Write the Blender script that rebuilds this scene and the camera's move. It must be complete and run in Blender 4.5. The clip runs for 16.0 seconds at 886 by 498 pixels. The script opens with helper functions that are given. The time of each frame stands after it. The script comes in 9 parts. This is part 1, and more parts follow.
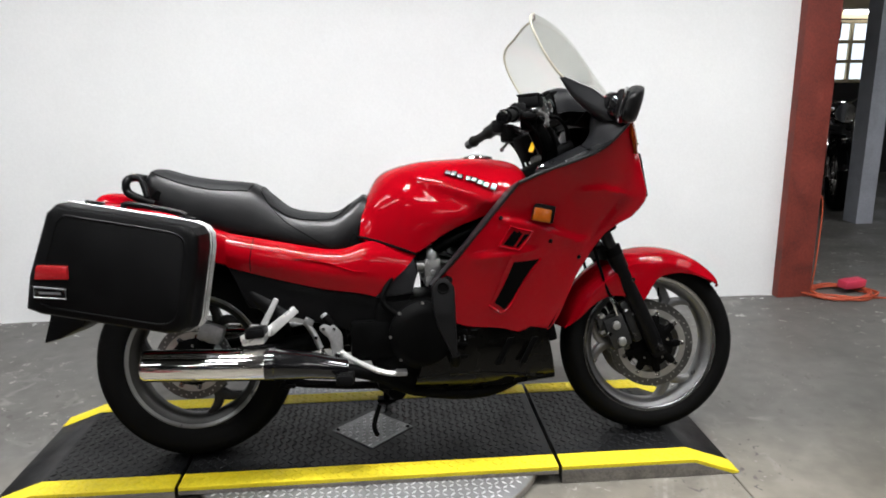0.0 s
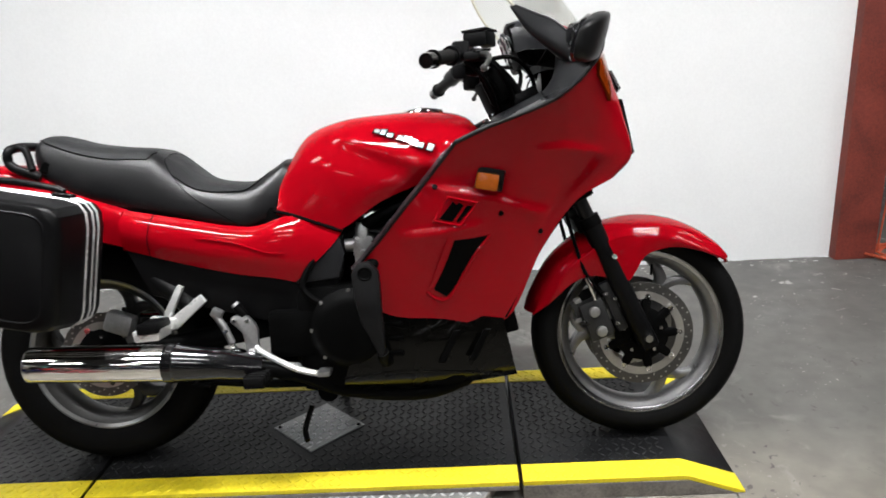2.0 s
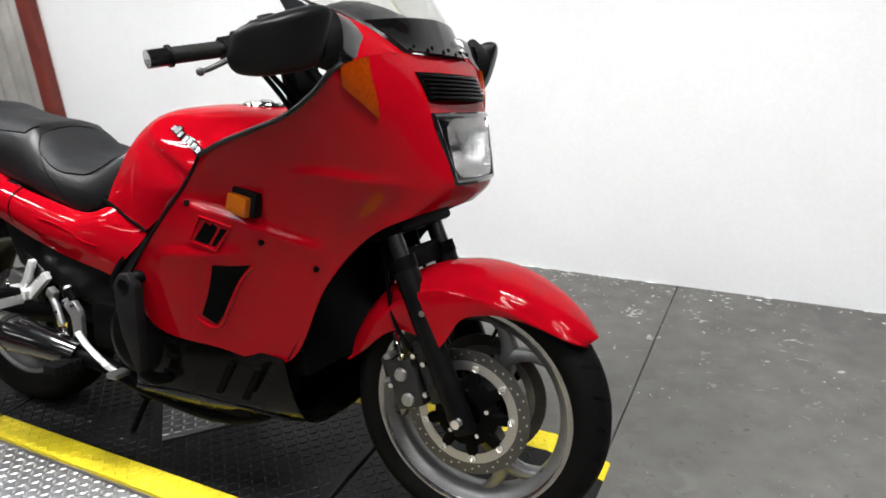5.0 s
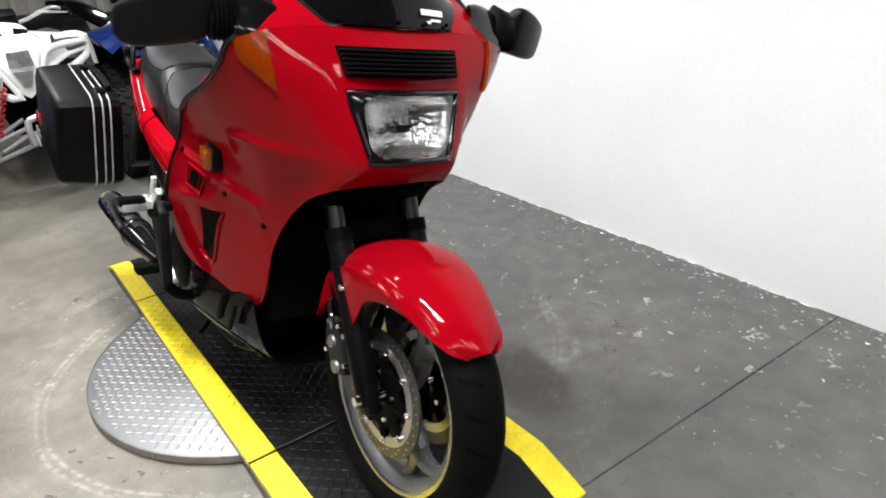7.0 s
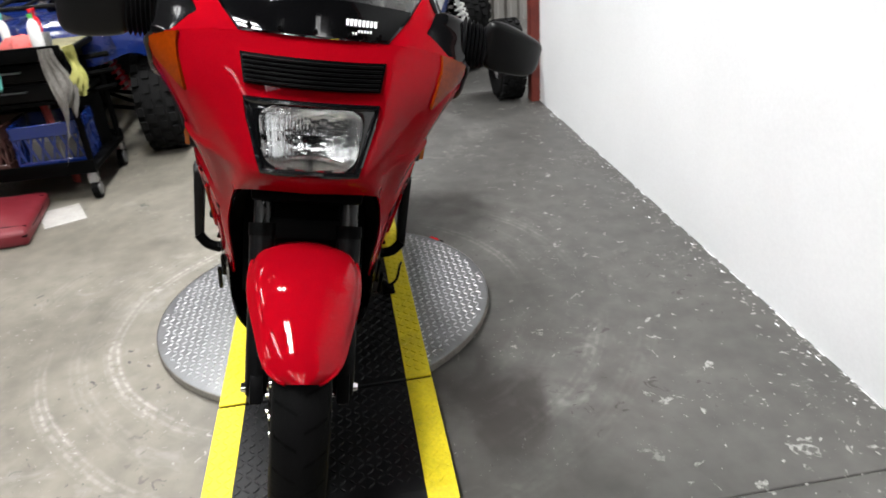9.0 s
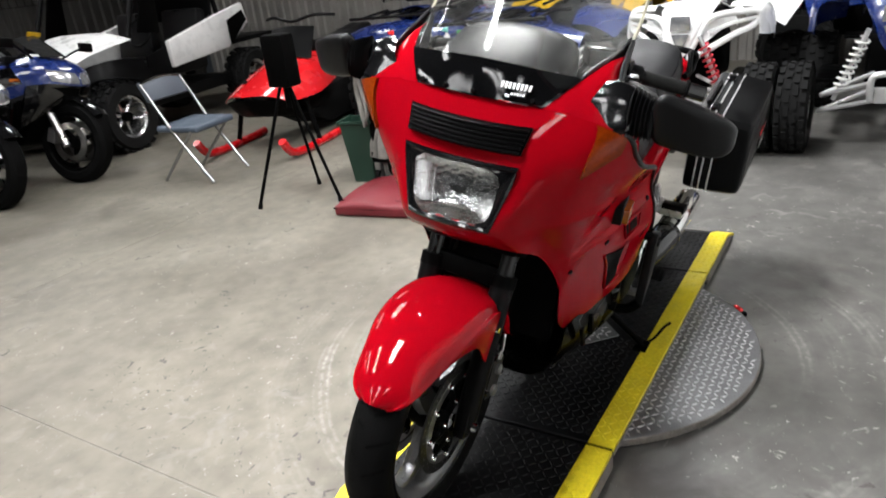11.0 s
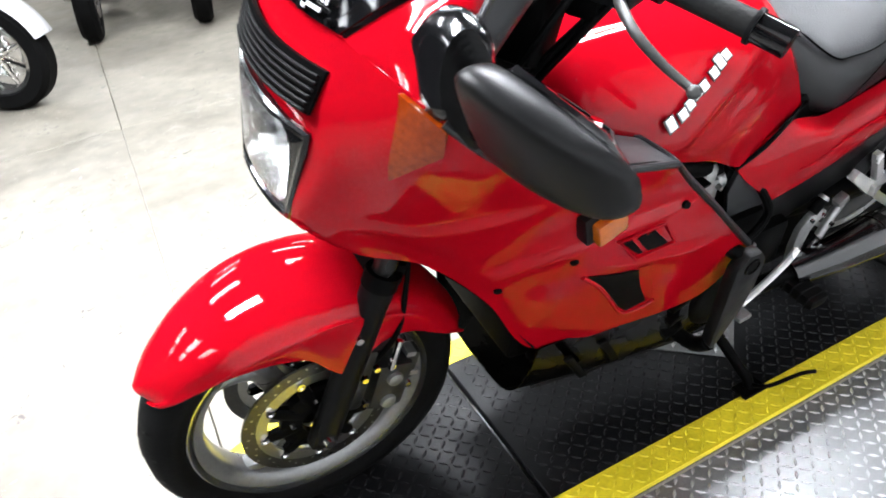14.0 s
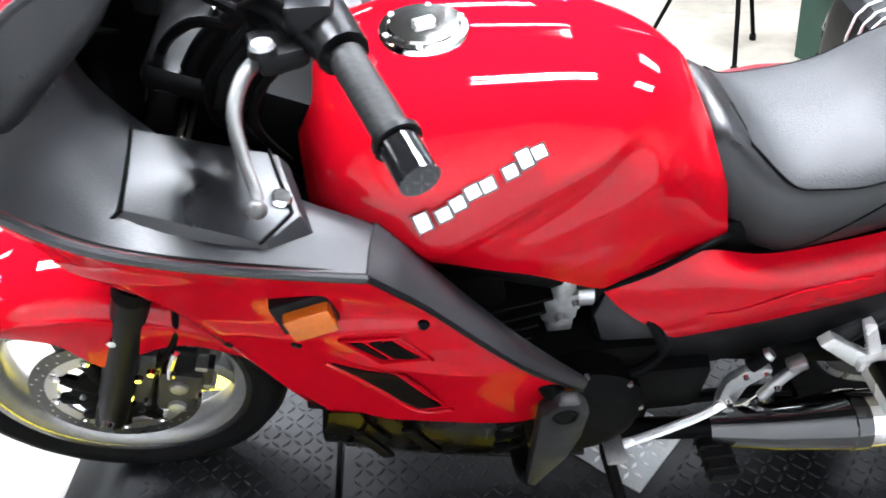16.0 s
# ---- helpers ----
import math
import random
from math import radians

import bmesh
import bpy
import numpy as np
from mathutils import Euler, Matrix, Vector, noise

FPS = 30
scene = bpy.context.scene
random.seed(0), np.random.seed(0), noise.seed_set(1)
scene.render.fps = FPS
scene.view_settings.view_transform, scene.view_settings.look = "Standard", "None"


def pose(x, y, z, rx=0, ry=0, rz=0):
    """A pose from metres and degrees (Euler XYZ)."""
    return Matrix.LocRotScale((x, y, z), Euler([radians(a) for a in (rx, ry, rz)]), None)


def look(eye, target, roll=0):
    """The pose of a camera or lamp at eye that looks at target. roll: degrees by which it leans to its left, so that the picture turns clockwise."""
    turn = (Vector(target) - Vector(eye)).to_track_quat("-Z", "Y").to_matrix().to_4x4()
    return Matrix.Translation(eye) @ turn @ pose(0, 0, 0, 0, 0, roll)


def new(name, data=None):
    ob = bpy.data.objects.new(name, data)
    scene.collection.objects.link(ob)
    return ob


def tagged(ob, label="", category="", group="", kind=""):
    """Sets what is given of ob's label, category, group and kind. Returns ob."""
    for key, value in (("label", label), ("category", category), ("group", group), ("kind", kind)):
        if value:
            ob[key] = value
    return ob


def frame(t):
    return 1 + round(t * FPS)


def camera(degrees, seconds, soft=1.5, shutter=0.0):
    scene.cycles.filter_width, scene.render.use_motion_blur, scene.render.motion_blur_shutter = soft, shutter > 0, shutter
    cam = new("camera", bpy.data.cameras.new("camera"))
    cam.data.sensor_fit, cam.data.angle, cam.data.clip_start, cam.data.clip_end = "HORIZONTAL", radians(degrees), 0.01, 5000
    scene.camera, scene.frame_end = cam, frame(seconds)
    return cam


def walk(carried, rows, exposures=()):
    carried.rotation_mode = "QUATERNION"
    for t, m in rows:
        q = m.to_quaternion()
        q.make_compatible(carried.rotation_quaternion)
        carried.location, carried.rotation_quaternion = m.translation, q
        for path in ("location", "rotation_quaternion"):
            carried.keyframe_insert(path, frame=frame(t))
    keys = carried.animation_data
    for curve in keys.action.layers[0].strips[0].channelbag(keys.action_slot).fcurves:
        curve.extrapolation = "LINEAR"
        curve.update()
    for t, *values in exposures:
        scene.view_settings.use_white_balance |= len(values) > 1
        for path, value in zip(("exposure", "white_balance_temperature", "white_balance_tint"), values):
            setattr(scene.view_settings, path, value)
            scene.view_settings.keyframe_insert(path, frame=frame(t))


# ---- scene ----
cam = camera(64.3, 16.0, soft=1.7, shutter=0.35)
PATH = [
    (0, (0.647, -2.334, 1.29), (0.8, -0.397, 0.818), -0.7),
    (0.5, (0.723, -2.284, 1.254), (0.872, -0.358, 0.736), -0.7),
    (1, (0.831, -2.213, 1.254), (0.831, -0.285, 0.722), -0.9),
    (1.5, (0.921, -2.138, 1.171), (0.879, -0.205, 0.66), -2.1),
    (2, (1.059, -1.948, 1.255), (0.995, -0.044, 0.646), -3.3),
    (2.5, (1.252, -1.874, 1.255), (1.055, 0.017, 0.636), -3.9),
    (3, (1.454, -1.812, 1.256), (1.124, 0.059, 0.634), -4.4),
    (3.5, (1.633, -1.654, 1.248), (1.238, 0.189, 0.581), -4.6),
    (3.7, (1.712, -1.597, 1.266), (1.269, 0.232, 0.591), -4.2),
    (5.8, (2.398, -1.067, 1.314), (1.196, 0.315, 0.51), -4.8),
    (6, (2.467, -1.011, 1.317), (1.181, 0.285, 0.5), -5.0),
    (6.5, (2.671, -0.861, 1.342), (1.231, 0.257, 0.519), -4.9),
    (7, (2.732, -0.655, 1.314), (1.211, 0.339, 0.478), -5.4),
    (7.5, (2.753, -0.465, 1.347), (1.192, 0.437, 0.482), -3.7),
    (8, (2.825, -0.303, 1.334), (1.137, 0.315, 0.457), -6.4),
    (8.5, (2.95, -0.061, 1.361), (1.193, 0.307, 0.479), -5.3),
    (9, (2.92, 0.166, 1.367), (1.147, 0.386, 0.468), -4.3),
    (9.5, (2.91, 0.328, 1.385), (1.124, 0.182, 0.496), -5.2),
    (10, (2.904, 0.57, 1.405), (1.214, 0.004, 0.497), -4.0),
    (10.2, (2.892, 0.638, 1.394), (1.252, -0.053, 0.483), -4.3),
    (12.3, (2.252, 1.034, 1.456), (0.82, -0.235, 0.875), -6.5),
    (12.5, (2.162, 1.033, 1.445), (0.76, -0.265, 0.854), -6.1),
    (13, (1.994, 1.029, 1.4), (0.743, -0.319, 0.615), -6.2),
    (13.5, (1.819, 1.053, 1.341), (0.892, -0.44, 0.387), -7.3),
    (14, (1.66, 1.035, 1.324), (1.025, -0.509, 0.221), -8.4),
    (14.5, (1.459, 0.985, 1.313), (0.914, -0.568, 0.177), -5.6),
    (15, (1.284, 0.961, 1.314), (0.881, -0.635, 0.179), -3.7),
    (15.5, (1.119, 1.0, 1.32), (0.946, -0.619, 0.159), -2.5),
    (16, (0.986, 0.975, 1.309), (0.908, -0.644, 0.137), -2.5),
]
walk(cam, [(t, look(eye, target, roll)) for t, eye, target, roll in PATH],
     exposures=[(0.0, -0.3, 6300.0, 10.0), (3.7, -0.15, 6300.0, 10.0), (6.0, -0.13, 6300.0, 10.0), (10.2, 0.0, 6300.0, 10.0), (12.3, 0.42, 6300.0, 10.0), (13.5, 0.87, 6050.0, 10.0), (15.0, 1.84, 5850.0, 10.0), (16.0, 1.86, 5800.0, 10.0)])

# ---------- light ----------
world = bpy.data.worlds.new("world")
scene.world = world
world.use_nodes = True
world.node_tree.nodes["Background"].inputs[0].default_value = (0.5, 0.55, 0.6, 1)
world.node_tree.nodes["Background"].inputs[1].default_value = 0.02

# ceiling tube fixtures: x, y of the middle; they run along x
# (-3.9, 3.3) is an added, unseen fixture that brightens the west wall's north end
FIXTURES = [(-2.5, -0.48), (0.0, -0.5), (2.5, -0.55), (-2.6, -2.3), (0.2, -2.3), (2.8, -2.3), (5.4, -2.3), (-2.6, -4.7), (0.2, -4.7), (2.8, -4.7), (-1.0, -7.1), (2.6, -7.1), (-3.9, 3.3), (5.2, -0.52), (6.7, -0.52), (5.4, 0.9), (6.9, -2.31)]
LAMP_WATTS = {-0.48: 58.0, -0.5: 102.0, -0.55: 98.0, -2.3: 26.0, -4.7: 21.0, -7.1: 35.0, 3.3: 150.0, -0.52: 22.0, 0.9: 14.0, -2.31: 14.0}   # by row
LAMP_Z = 3.4
for fx, fy in FIXTURES:
    bars = (-0.12, 0.12) if -3.0 < fy < 3.0 else (0.0,)
    for dy in bars:
        ld = bpy.data.lights.new("tube_light", "AREA")
        ld.shape, ld.size, ld.size_y = "RECTANGLE", 1.16, 0.1 if len(bars) == 2 else 0.4
        ld.spread = radians(135)
        ld.energy, ld.color = LAMP_WATTS[fy] / len(bars), (1.0, 0.985, 0.965)
        lo = new("tube_light", ld)
        lo.matrix_world = pose(fx, fy + dy, LAMP_Z - 0.075)

# ---------- materials ----------


def mat(name, color, rough=0.5, metal=0.0, var=0.15, scale=8.0, fine=120.0, bump=0.0, coat=0.0, spec=0.5, rvar=0.1, stain=0.0, bscale=0.0):
    """Principled surface with colour variation at two scales, uneven roughness and fine relief."""
    m = bpy.data.materials.new(name)
    m.use_nodes = True
    nt = m.node_tree
    b = nt.nodes["Principled BSDF"]
    tc = nt.nodes.new("ShaderNodeTexCoord")

    def noise_tex(s, det, dist=0.0):
        n = nt.nodes.new("ShaderNodeTexNoise")
        n.inputs["Scale"].default_value, n.inputs["Detail"].default_value, n.inputs["Distortion"].default_value = s, det, dist
        nt.links.new(tc.outputs["Object"], n.inputs["Vector"])
        return n

    big, small = noise_tex(scale, 4, 0.4), noise_tex(fine, 3)
    mix = nt.nodes.new("ShaderNodeMath")
    mix.operation = "ADD"
    nt.links.new(big.outputs["Fac"], mix.inputs[0])
    nt.links.new(small.outputs["Fac"], mix.inputs[1])
    ramp = nt.nodes.new("ShaderNodeMapRange")
    ramp.inputs["From Min"].default_value, ramp.inputs["From Max"].default_value = 0.7, 1.3
    ramp.inputs["To Min"].default_value, ramp.inputs["To Max"].default_value = 1 - var, 1 + var
    nt.links.new(mix.outputs[0], ramp.inputs["Value"])
    col = nt.nodes.new("ShaderNodeVectorMath")
    col.operation = "SCALE"
    col.inputs[0].default_value = color[:3]
    nt.links.new(ramp.outputs[0], col.inputs["Scale"])
    out = col.outputs[0]
    if stain:
        st = noise_tex(scale * 0.35, 6, 1.2)
        sr = nt.nodes.new("ShaderNodeMapRange")
        sr.inputs["From Min"].default_value, sr.inputs["From Max"].default_value = 0.52, 0.68
        sr.inputs["To Min"].default_value, sr.inputs["To Max"].default_value = 1.0, 1.0 - stain
        nt.links.new(st.outputs["Fac"], sr.inputs["Value"])
        c2 = nt.nodes.new("ShaderNodeVectorMath")
        c2.operation = "SCALE"
        nt.links.new(out, c2.inputs[0])
        nt.links.new(sr.outputs[0], c2.inputs["Scale"])
        out = c2.outputs[0]
    nt.links.new(out, b.inputs["Base Color"])
    rr = nt.nodes.new("ShaderNodeMapRange")
    rr.inputs["From Min"].default_value, rr.inputs["From Max"].default_value = 0.3, 0.7
    rr.inputs["To Min"].default_value, rr.inputs["To Max"].default_value = max(rough - rvar, 0.02), min(rough + rvar, 1.0)
    nt.links.new(big.outputs["Fac"], rr.inputs["Value"])
    nt.links.new(rr.outputs[0], b.inputs["Roughness"])
    b.inputs["Metallic"].default_value = metal
    b.inputs["Specular IOR Level"].default_value = spec
    b.inputs["Coat Weight"].default_value = coat
    b.inputs["Coat Roughness"].default_value = 0.03
    if bump:
        bt = noise_tex(bscale or fine, 4)
        bp = nt.nodes.new("ShaderNodeBump")
        bp.inputs["Strength"].default_value, bp.inputs["Distance"].default_value = bump, 0.002
        nt.links.new(bt.outputs["Fac"], bp.inputs["Height"])
        nt.links.new(bp.outputs[0], b.inputs["Normal"])
    return m


def glow(name, color, strength):
    m = bpy.data.materials.new(name)
    m.use_nodes = True
    b = m.node_tree.nodes["Principled BSDF"]
    b.inputs["Base Color"].default_value = (*color, 1)
    b.inputs["Emission Color"].default_value = (*color, 1)
    b.inputs["Emission Strength"].default_value = strength
    return m


def clear(name, color=(1, 1, 1), rough=0.0, ior=1.45, tint_alpha=None):
    m = bpy.data.materials.new(name)
    m.use_nodes = True
    b = m.node_tree.nodes["Principled BSDF"]
    b.inputs["Base Color"].default_value = (*color, 1)
    b.inputs["Roughness"].default_value = rough
    b.inputs["Transmission Weight"].default_value = 1.0
    b.inputs["IOR"].default_value = ior
    return m


RED = mat("red_paint", (0.25, 0.001, 0.005), 0.4, var=0.03, coat=0.4, rvar=0.03, fine=300, spec=0.0)
BLACKP = mat("black_plastic", (0.0024, 0.0024, 0.0026), 0.4, var=0.2, bump=0.12, fine=400, spec=0.1)
GRAYP = mat("charcoal_plastic", (0.0095, 0.0098, 0.011), 0.36, var=0.12, bump=0.15, fine=500, spec=0.3)
GLOSSB = mat("gloss_black", (0.003, 0.003, 0.0034), 0.15, var=0.1, coat=0.8, rvar=0.04, spec=0.3)
BELLY = mat("dusty_black_paint", (0.0018, 0.0017, 0.0014), 0.25, var=0.35, scale=14, coat=0.25, stain=0.3, spec=0.04)
RUBBER = mat("tyre_rubber", (0.0026, 0.0026, 0.0026), 0.7, var=0.25, bump=0.4, fine=220, spec=0.06)
VINYL = mat("seat_vinyl", (0.0028, 0.0029, 0.0033), 0.36, var=0.1, bump=0.3, fine=420, rvar=0.1, spec=0.33)
ALU = mat("cast_aluminium", (0.3, 0.3, 0.3), 0.38, metal=0.9, var=0.15, bump=0.1)
RIMS = mat("silver_wheel_paint", (0.17, 0.17, 0.17), 0.33, metal=0.6, var=0.12, stain=0.25)
STEEL = mat("brake_steel", (0.5, 0.49, 0.47), 0.33, metal=1.0, var=0.15, fine=260)
CHROME = mat("chrome", (0.82, 0.81, 0.8), 0.07, metal=1.0, var=0.04, rvar=0.03)
ENGB = mat("engine_black", (0.0015, 0.0015, 0.0015), 0.5, var=0.3, bump=0.2, fine=150, spec=0.03)
AMBER = mat("amber_lens", (0.27, 0.062, 0.002), 0.16, var=0.12, coat=0.3, bump=0.3, bscale=160)
SIGNAL = mat("signal_lens", (0.17, 0.022, 0.0006), 0.12, var=0.25, scale=12, coat=0.35, bump=0.25, bscale=300, spec=0.2)
REDLENS = mat("red_lens", (0.24, 0.006, 0.008), 0.15, var=0.1, coat=0.7, bump=0.3, bscale=160)
YELLOW = mat("yellow_rubber", (0.68, 0.55, 0.008), 0.6, var=0.14, scale=10, stain=0.12, bump=0.3)
MAT = mat("black_rubber_mat", (0.0046, 0.0048, 0.0053), 0.42, var=0.25, bump=0.3, stain=0.2, spec=0.22)
TREADP = mat("diamond_plate", (0.23, 0.232, 0.235), 0.48, metal=0.85, var=0.14, scale=16, fine=200, rvar=0.04)
# raised tread bars, brighter than the plate under them
TREADT = mat("bright_tread_steel", (0.55, 0.55, 0.56), 0.4, metal=0.8, var=0.12, scale=20, fine=300, rvar=0.05)
EDGEG = mat("worn_grey_edge", (0.17, 0.155, 0.135), 0.85, var=0.3, scale=18, bump=0.5, fine=140, stain=0.3)
WHITEW = mat("white_wall_paint", (0.87, 0.88, 0.88), 0.75, var=0.03, scale=2.0, bump=0.08, fine=90)
WHITEP = mat("white_plastic", (0.75, 0.75, 0.74), 0.3, var=0.05, coat=0.4)
BLUEP = mat("blue_plastic", (0.0045, 0.016, 0.105), 0.25, var=0.08, coat=0.5)
YELP = mat("yellow_plastic", (0.75, 0.45, 0.01), 0.3, var=0.06, coat=0.4)
REDP = mat("red_plastic", (0.55, 0.008, 0.012), 0.25, var=0.06, coat=0.6)
POSTR = mat("red_oxide_paint", (0.17, 0.028, 0.018), 0.6, var=0.3, scale=6, bump=0.3, stain=0.35)
CORR = mat("galvanised_sheet", (0.36, 0.345, 0.32), 0.5, metal=0.25, var=0.14, scale=3, stain=0.25)
# darker copy of the ribbed sheet: the far wall's dimness is in its colour
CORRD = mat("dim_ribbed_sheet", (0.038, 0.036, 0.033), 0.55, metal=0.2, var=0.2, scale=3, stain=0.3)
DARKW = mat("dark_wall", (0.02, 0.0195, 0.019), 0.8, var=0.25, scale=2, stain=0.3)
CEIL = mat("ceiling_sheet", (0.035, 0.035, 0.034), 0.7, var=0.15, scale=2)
TUBE = glow("lit_tube", (1.0, 0.985, 0.96), 14.0)


def acrylic(name):
    """Clear scratched sheet: see-through, with a soft gloss and a trace of haze."""
    m = bpy.data.materials.new(name)
    m.use_nodes = True
    nt = m.node_tree
    nt.nodes.remove(nt.nodes["Principled BSDF"])
    out = nt.nodes["Material Output"]
    see, gloss, haze = nt.nodes.new("ShaderNodeBsdfTransparent"), nt.nodes.new("ShaderNodeBsdfGlossy"), nt.nodes.new("ShaderNodeBsdfDiffuse")
    see.inputs["Color"].default_value = (0.965, 0.97, 0.955, 1)
    gloss.inputs["Roughness"].default_value = 0.1
    haze.inputs["Color"].default_value = (0.8, 0.8, 0.78, 1)
    tc = nt.nodes.new("ShaderNodeTexCoord")
    n = nt.nodes.new("ShaderNodeTexNoise")
    n.inputs["Scale"].default_value, n.inputs["Detail"].default_value = 60.0, 6.0
    nt.links.new(tc.outputs["Object"], n.inputs["Vector"])
    r = nt.nodes.new("ShaderNodeMapRange")
    for k, val in (("From Min", 0.45), ("From Max", 0.75), ("To Min", 0.004), ("To Max", 0.02)):
        r.inputs[k].default_value = val
    nt.links.new(n.outputs["Fac"], r.inputs["Value"])
    fr = nt.nodes.new("ShaderNodeFresnel")
    fr.inputs["IOR"].default_value = 1.49
    a, c = nt.nodes.new("ShaderNodeMixShader"), nt.nodes.new("ShaderNodeMixShader")
    nt.links.new(r.outputs[0], a.inputs[0])
    nt.links.new(see.outputs[0], a.inputs[1])
    nt.links.new(haze.outputs[0], a.inputs[2])
    cap = nt.nodes.new("ShaderNodeMath")
    cap.operation = "MINIMUM"
    cap.inputs[1].default_value = 0.16
    nt.links.new(fr.outputs[0], cap.inputs[0])
    nt.links.new(cap.outputs[0], c.inputs[0])
    nt.links.new(a.outputs[0], c.inputs[1])
    nt.links.new(gloss.outputs[0], c.inputs[2])
    nt.links.new(c.outputs[0], out.inputs["Surface"])
    return m


CLEAR = acrylic("clear_screen")
EDGECLEAR = clear("screen_edge_acrylic", (0.6, 0.57, 0.45), 0.3)
EDGECLEAR.node_tree.nodes["Principled BSDF"].inputs["Transmission Weight"].default_value = 0.45


FLUTED = clear("fluted_glass", (0.96, 0.97, 0.98), 0.02)
GLASS = clear("lamp_glass", (0.96, 0.97, 0.98), 0.02)
MIRROR = mat("mirror_glass", (0.85, 0.86, 0.87), 0.03, metal=1.0, var=0.02, rvar=0.02)


def floor_material():
    """Power-trowelled concrete: mottled grey, pale scuffs, paint specks, dark spots, tyre rings round the turntable."""
    m = mat("concrete_floor", (0.095, 0.092, 0.085), 0.5, var=0.24, scale=1.7, fine=11, bump=0.06, rvar=0.16, stain=0.25, spec=0.35, bscale=70)
    nt = m.node_tree
    b = nt.nodes["Principled BSDF"]
    src = b.inputs["Base Color"].links[0].from_socket
    tc = nt.nodes.new("ShaderNodeTexCoord")

    def n_tex(s, det, dist=0.0):
        n = nt.nodes.new("ShaderNodeTexNoise")
        n.inputs["Scale"].default_value, n.inputs["Detail"].default_value, n.inputs["Distortion"].default_value = s, det, dist
        nt.links.new(tc.outputs["Object"], n.inputs["Vector"])
        return n.outputs["Fac"]

    def rng_node(v, a, bb, c=0.0, d=1.0):
        r = nt.nodes.new("ShaderNodeMapRange")
        for k, val in (("From Min", a), ("From Max", bb), ("To Min", c), ("To Max", d)):
            r.inputs[k].default_value = val
        nt.links.new(v, r.inputs["Value"])
        return r.outputs[0]

    def times(p, q):
        r = nt.nodes.new("ShaderNodeMath")
        r.operation = "MULTIPLY"
        nt.links.new(p, r.inputs[0])
        nt.links.new(q, r.inputs[1])
        return r.outputs[0]

    def blend(base, fac, colour):
        x = nt.nodes.new("ShaderNodeMix")
        x.data_type = "RGBA"
        nt.links.new(fac, x.inputs[0])
        nt.links.new(base, x.inputs[6])
        x.inputs[7].default_value = (*colour, 1)
        return x.outputs[2]

    # beige tint towards the workshop, greyer by the white wall: lamplight put into colour
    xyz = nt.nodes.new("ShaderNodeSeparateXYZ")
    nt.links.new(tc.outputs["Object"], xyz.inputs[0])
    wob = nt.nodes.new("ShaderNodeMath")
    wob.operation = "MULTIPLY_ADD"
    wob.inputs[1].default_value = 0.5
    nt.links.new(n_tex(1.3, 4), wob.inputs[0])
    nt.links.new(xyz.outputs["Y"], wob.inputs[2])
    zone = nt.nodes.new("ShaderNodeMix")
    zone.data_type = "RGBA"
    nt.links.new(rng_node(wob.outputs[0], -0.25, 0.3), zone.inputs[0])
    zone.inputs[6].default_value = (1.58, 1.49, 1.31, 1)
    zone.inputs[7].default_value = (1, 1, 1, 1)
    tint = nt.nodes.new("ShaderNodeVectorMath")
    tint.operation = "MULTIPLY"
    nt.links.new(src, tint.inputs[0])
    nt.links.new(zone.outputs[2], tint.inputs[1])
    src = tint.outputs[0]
    # chipped pale specks, dense in patches
    specks = times(rng_node(n_tex(26, 5, 0.8), 0.66, 0.7, 0.0, 0.75), rng_node(n_tex(1.1, 3), 0.47, 0.6))
    out = blend(src, specks, (0.36, 0.345, 0.32))
    # paint flakes along the white wall's foot
    flakes = times(times(rng_node(n_tex(37, 6, 1.4), 0.62, 0.68, 0.0, 0.8), rng_node(n_tex(2.6, 3), 0.45, 0.6)), rng_node(xyz.outputs["Y"], 1.3, 1.56))
    out = blend(out, flakes, (0.5, 0.5, 0.48))
    fine_specks = times(rng_node(n_tex(75, 3, 0.6), 0.69, 0.715, 0.0, 0.8), rng_node(n_tex(2.3, 3), 0.5, 0.6))
    out = blend(out, fine_specks, (0.42, 0.41, 0.39))
    chips = times(times(rng_node(n_tex(15, 6, 1.0), 0.65, 0.675, 0.0, 0.8), rng_node(n_tex(60, 4), 0.4, 0.55)), rng_node(xyz.outputs["Y"], 0.75, 1.0))
    out = blend(out, chips, (0.4, 0.395, 0.37))
    chalk = times(rng_node(n_tex(9, 6, 1.0), 0.56, 0.75, 0.0, 0.4), rng_node(n_tex(0.9, 3), 0.48, 0.62))
    out = blend(out, chalk, (0.3, 0.29, 0.27))
    dark = times(rng_node(n_tex(19, 4, 1.5), 0.645, 0.69), rng_node(n_tex(1.7, 2), 0.46, 0.56))
    out = blend(out, dark, (0.06, 0.055, 0.05))
    # rings left by turning tyres, round the turntable's middle
    mp = nt.nodes.new("ShaderNodeMapping")
    mp.inputs["Location"].default_value = (-0.57, 0, 0)
    nt.links.new(tc.outputs["Object"], mp.inputs["Vector"])
    ln = nt.nodes.new("ShaderNodeVectorMath")
    ln.operation = "LENGTH"
    nt.links.new(mp.outputs[0], ln.inputs[0])
    warp = nt.nodes.new("ShaderNodeMath")
    warp.operation = "MULTIPLY_ADD"
    warp.inputs[1].default_value = 0.1
    nt.links.new(n_tex(1.2, 2), warp.inputs[0])
    nt.links.new(ln.outputs["Value"], warp.inputs[2])

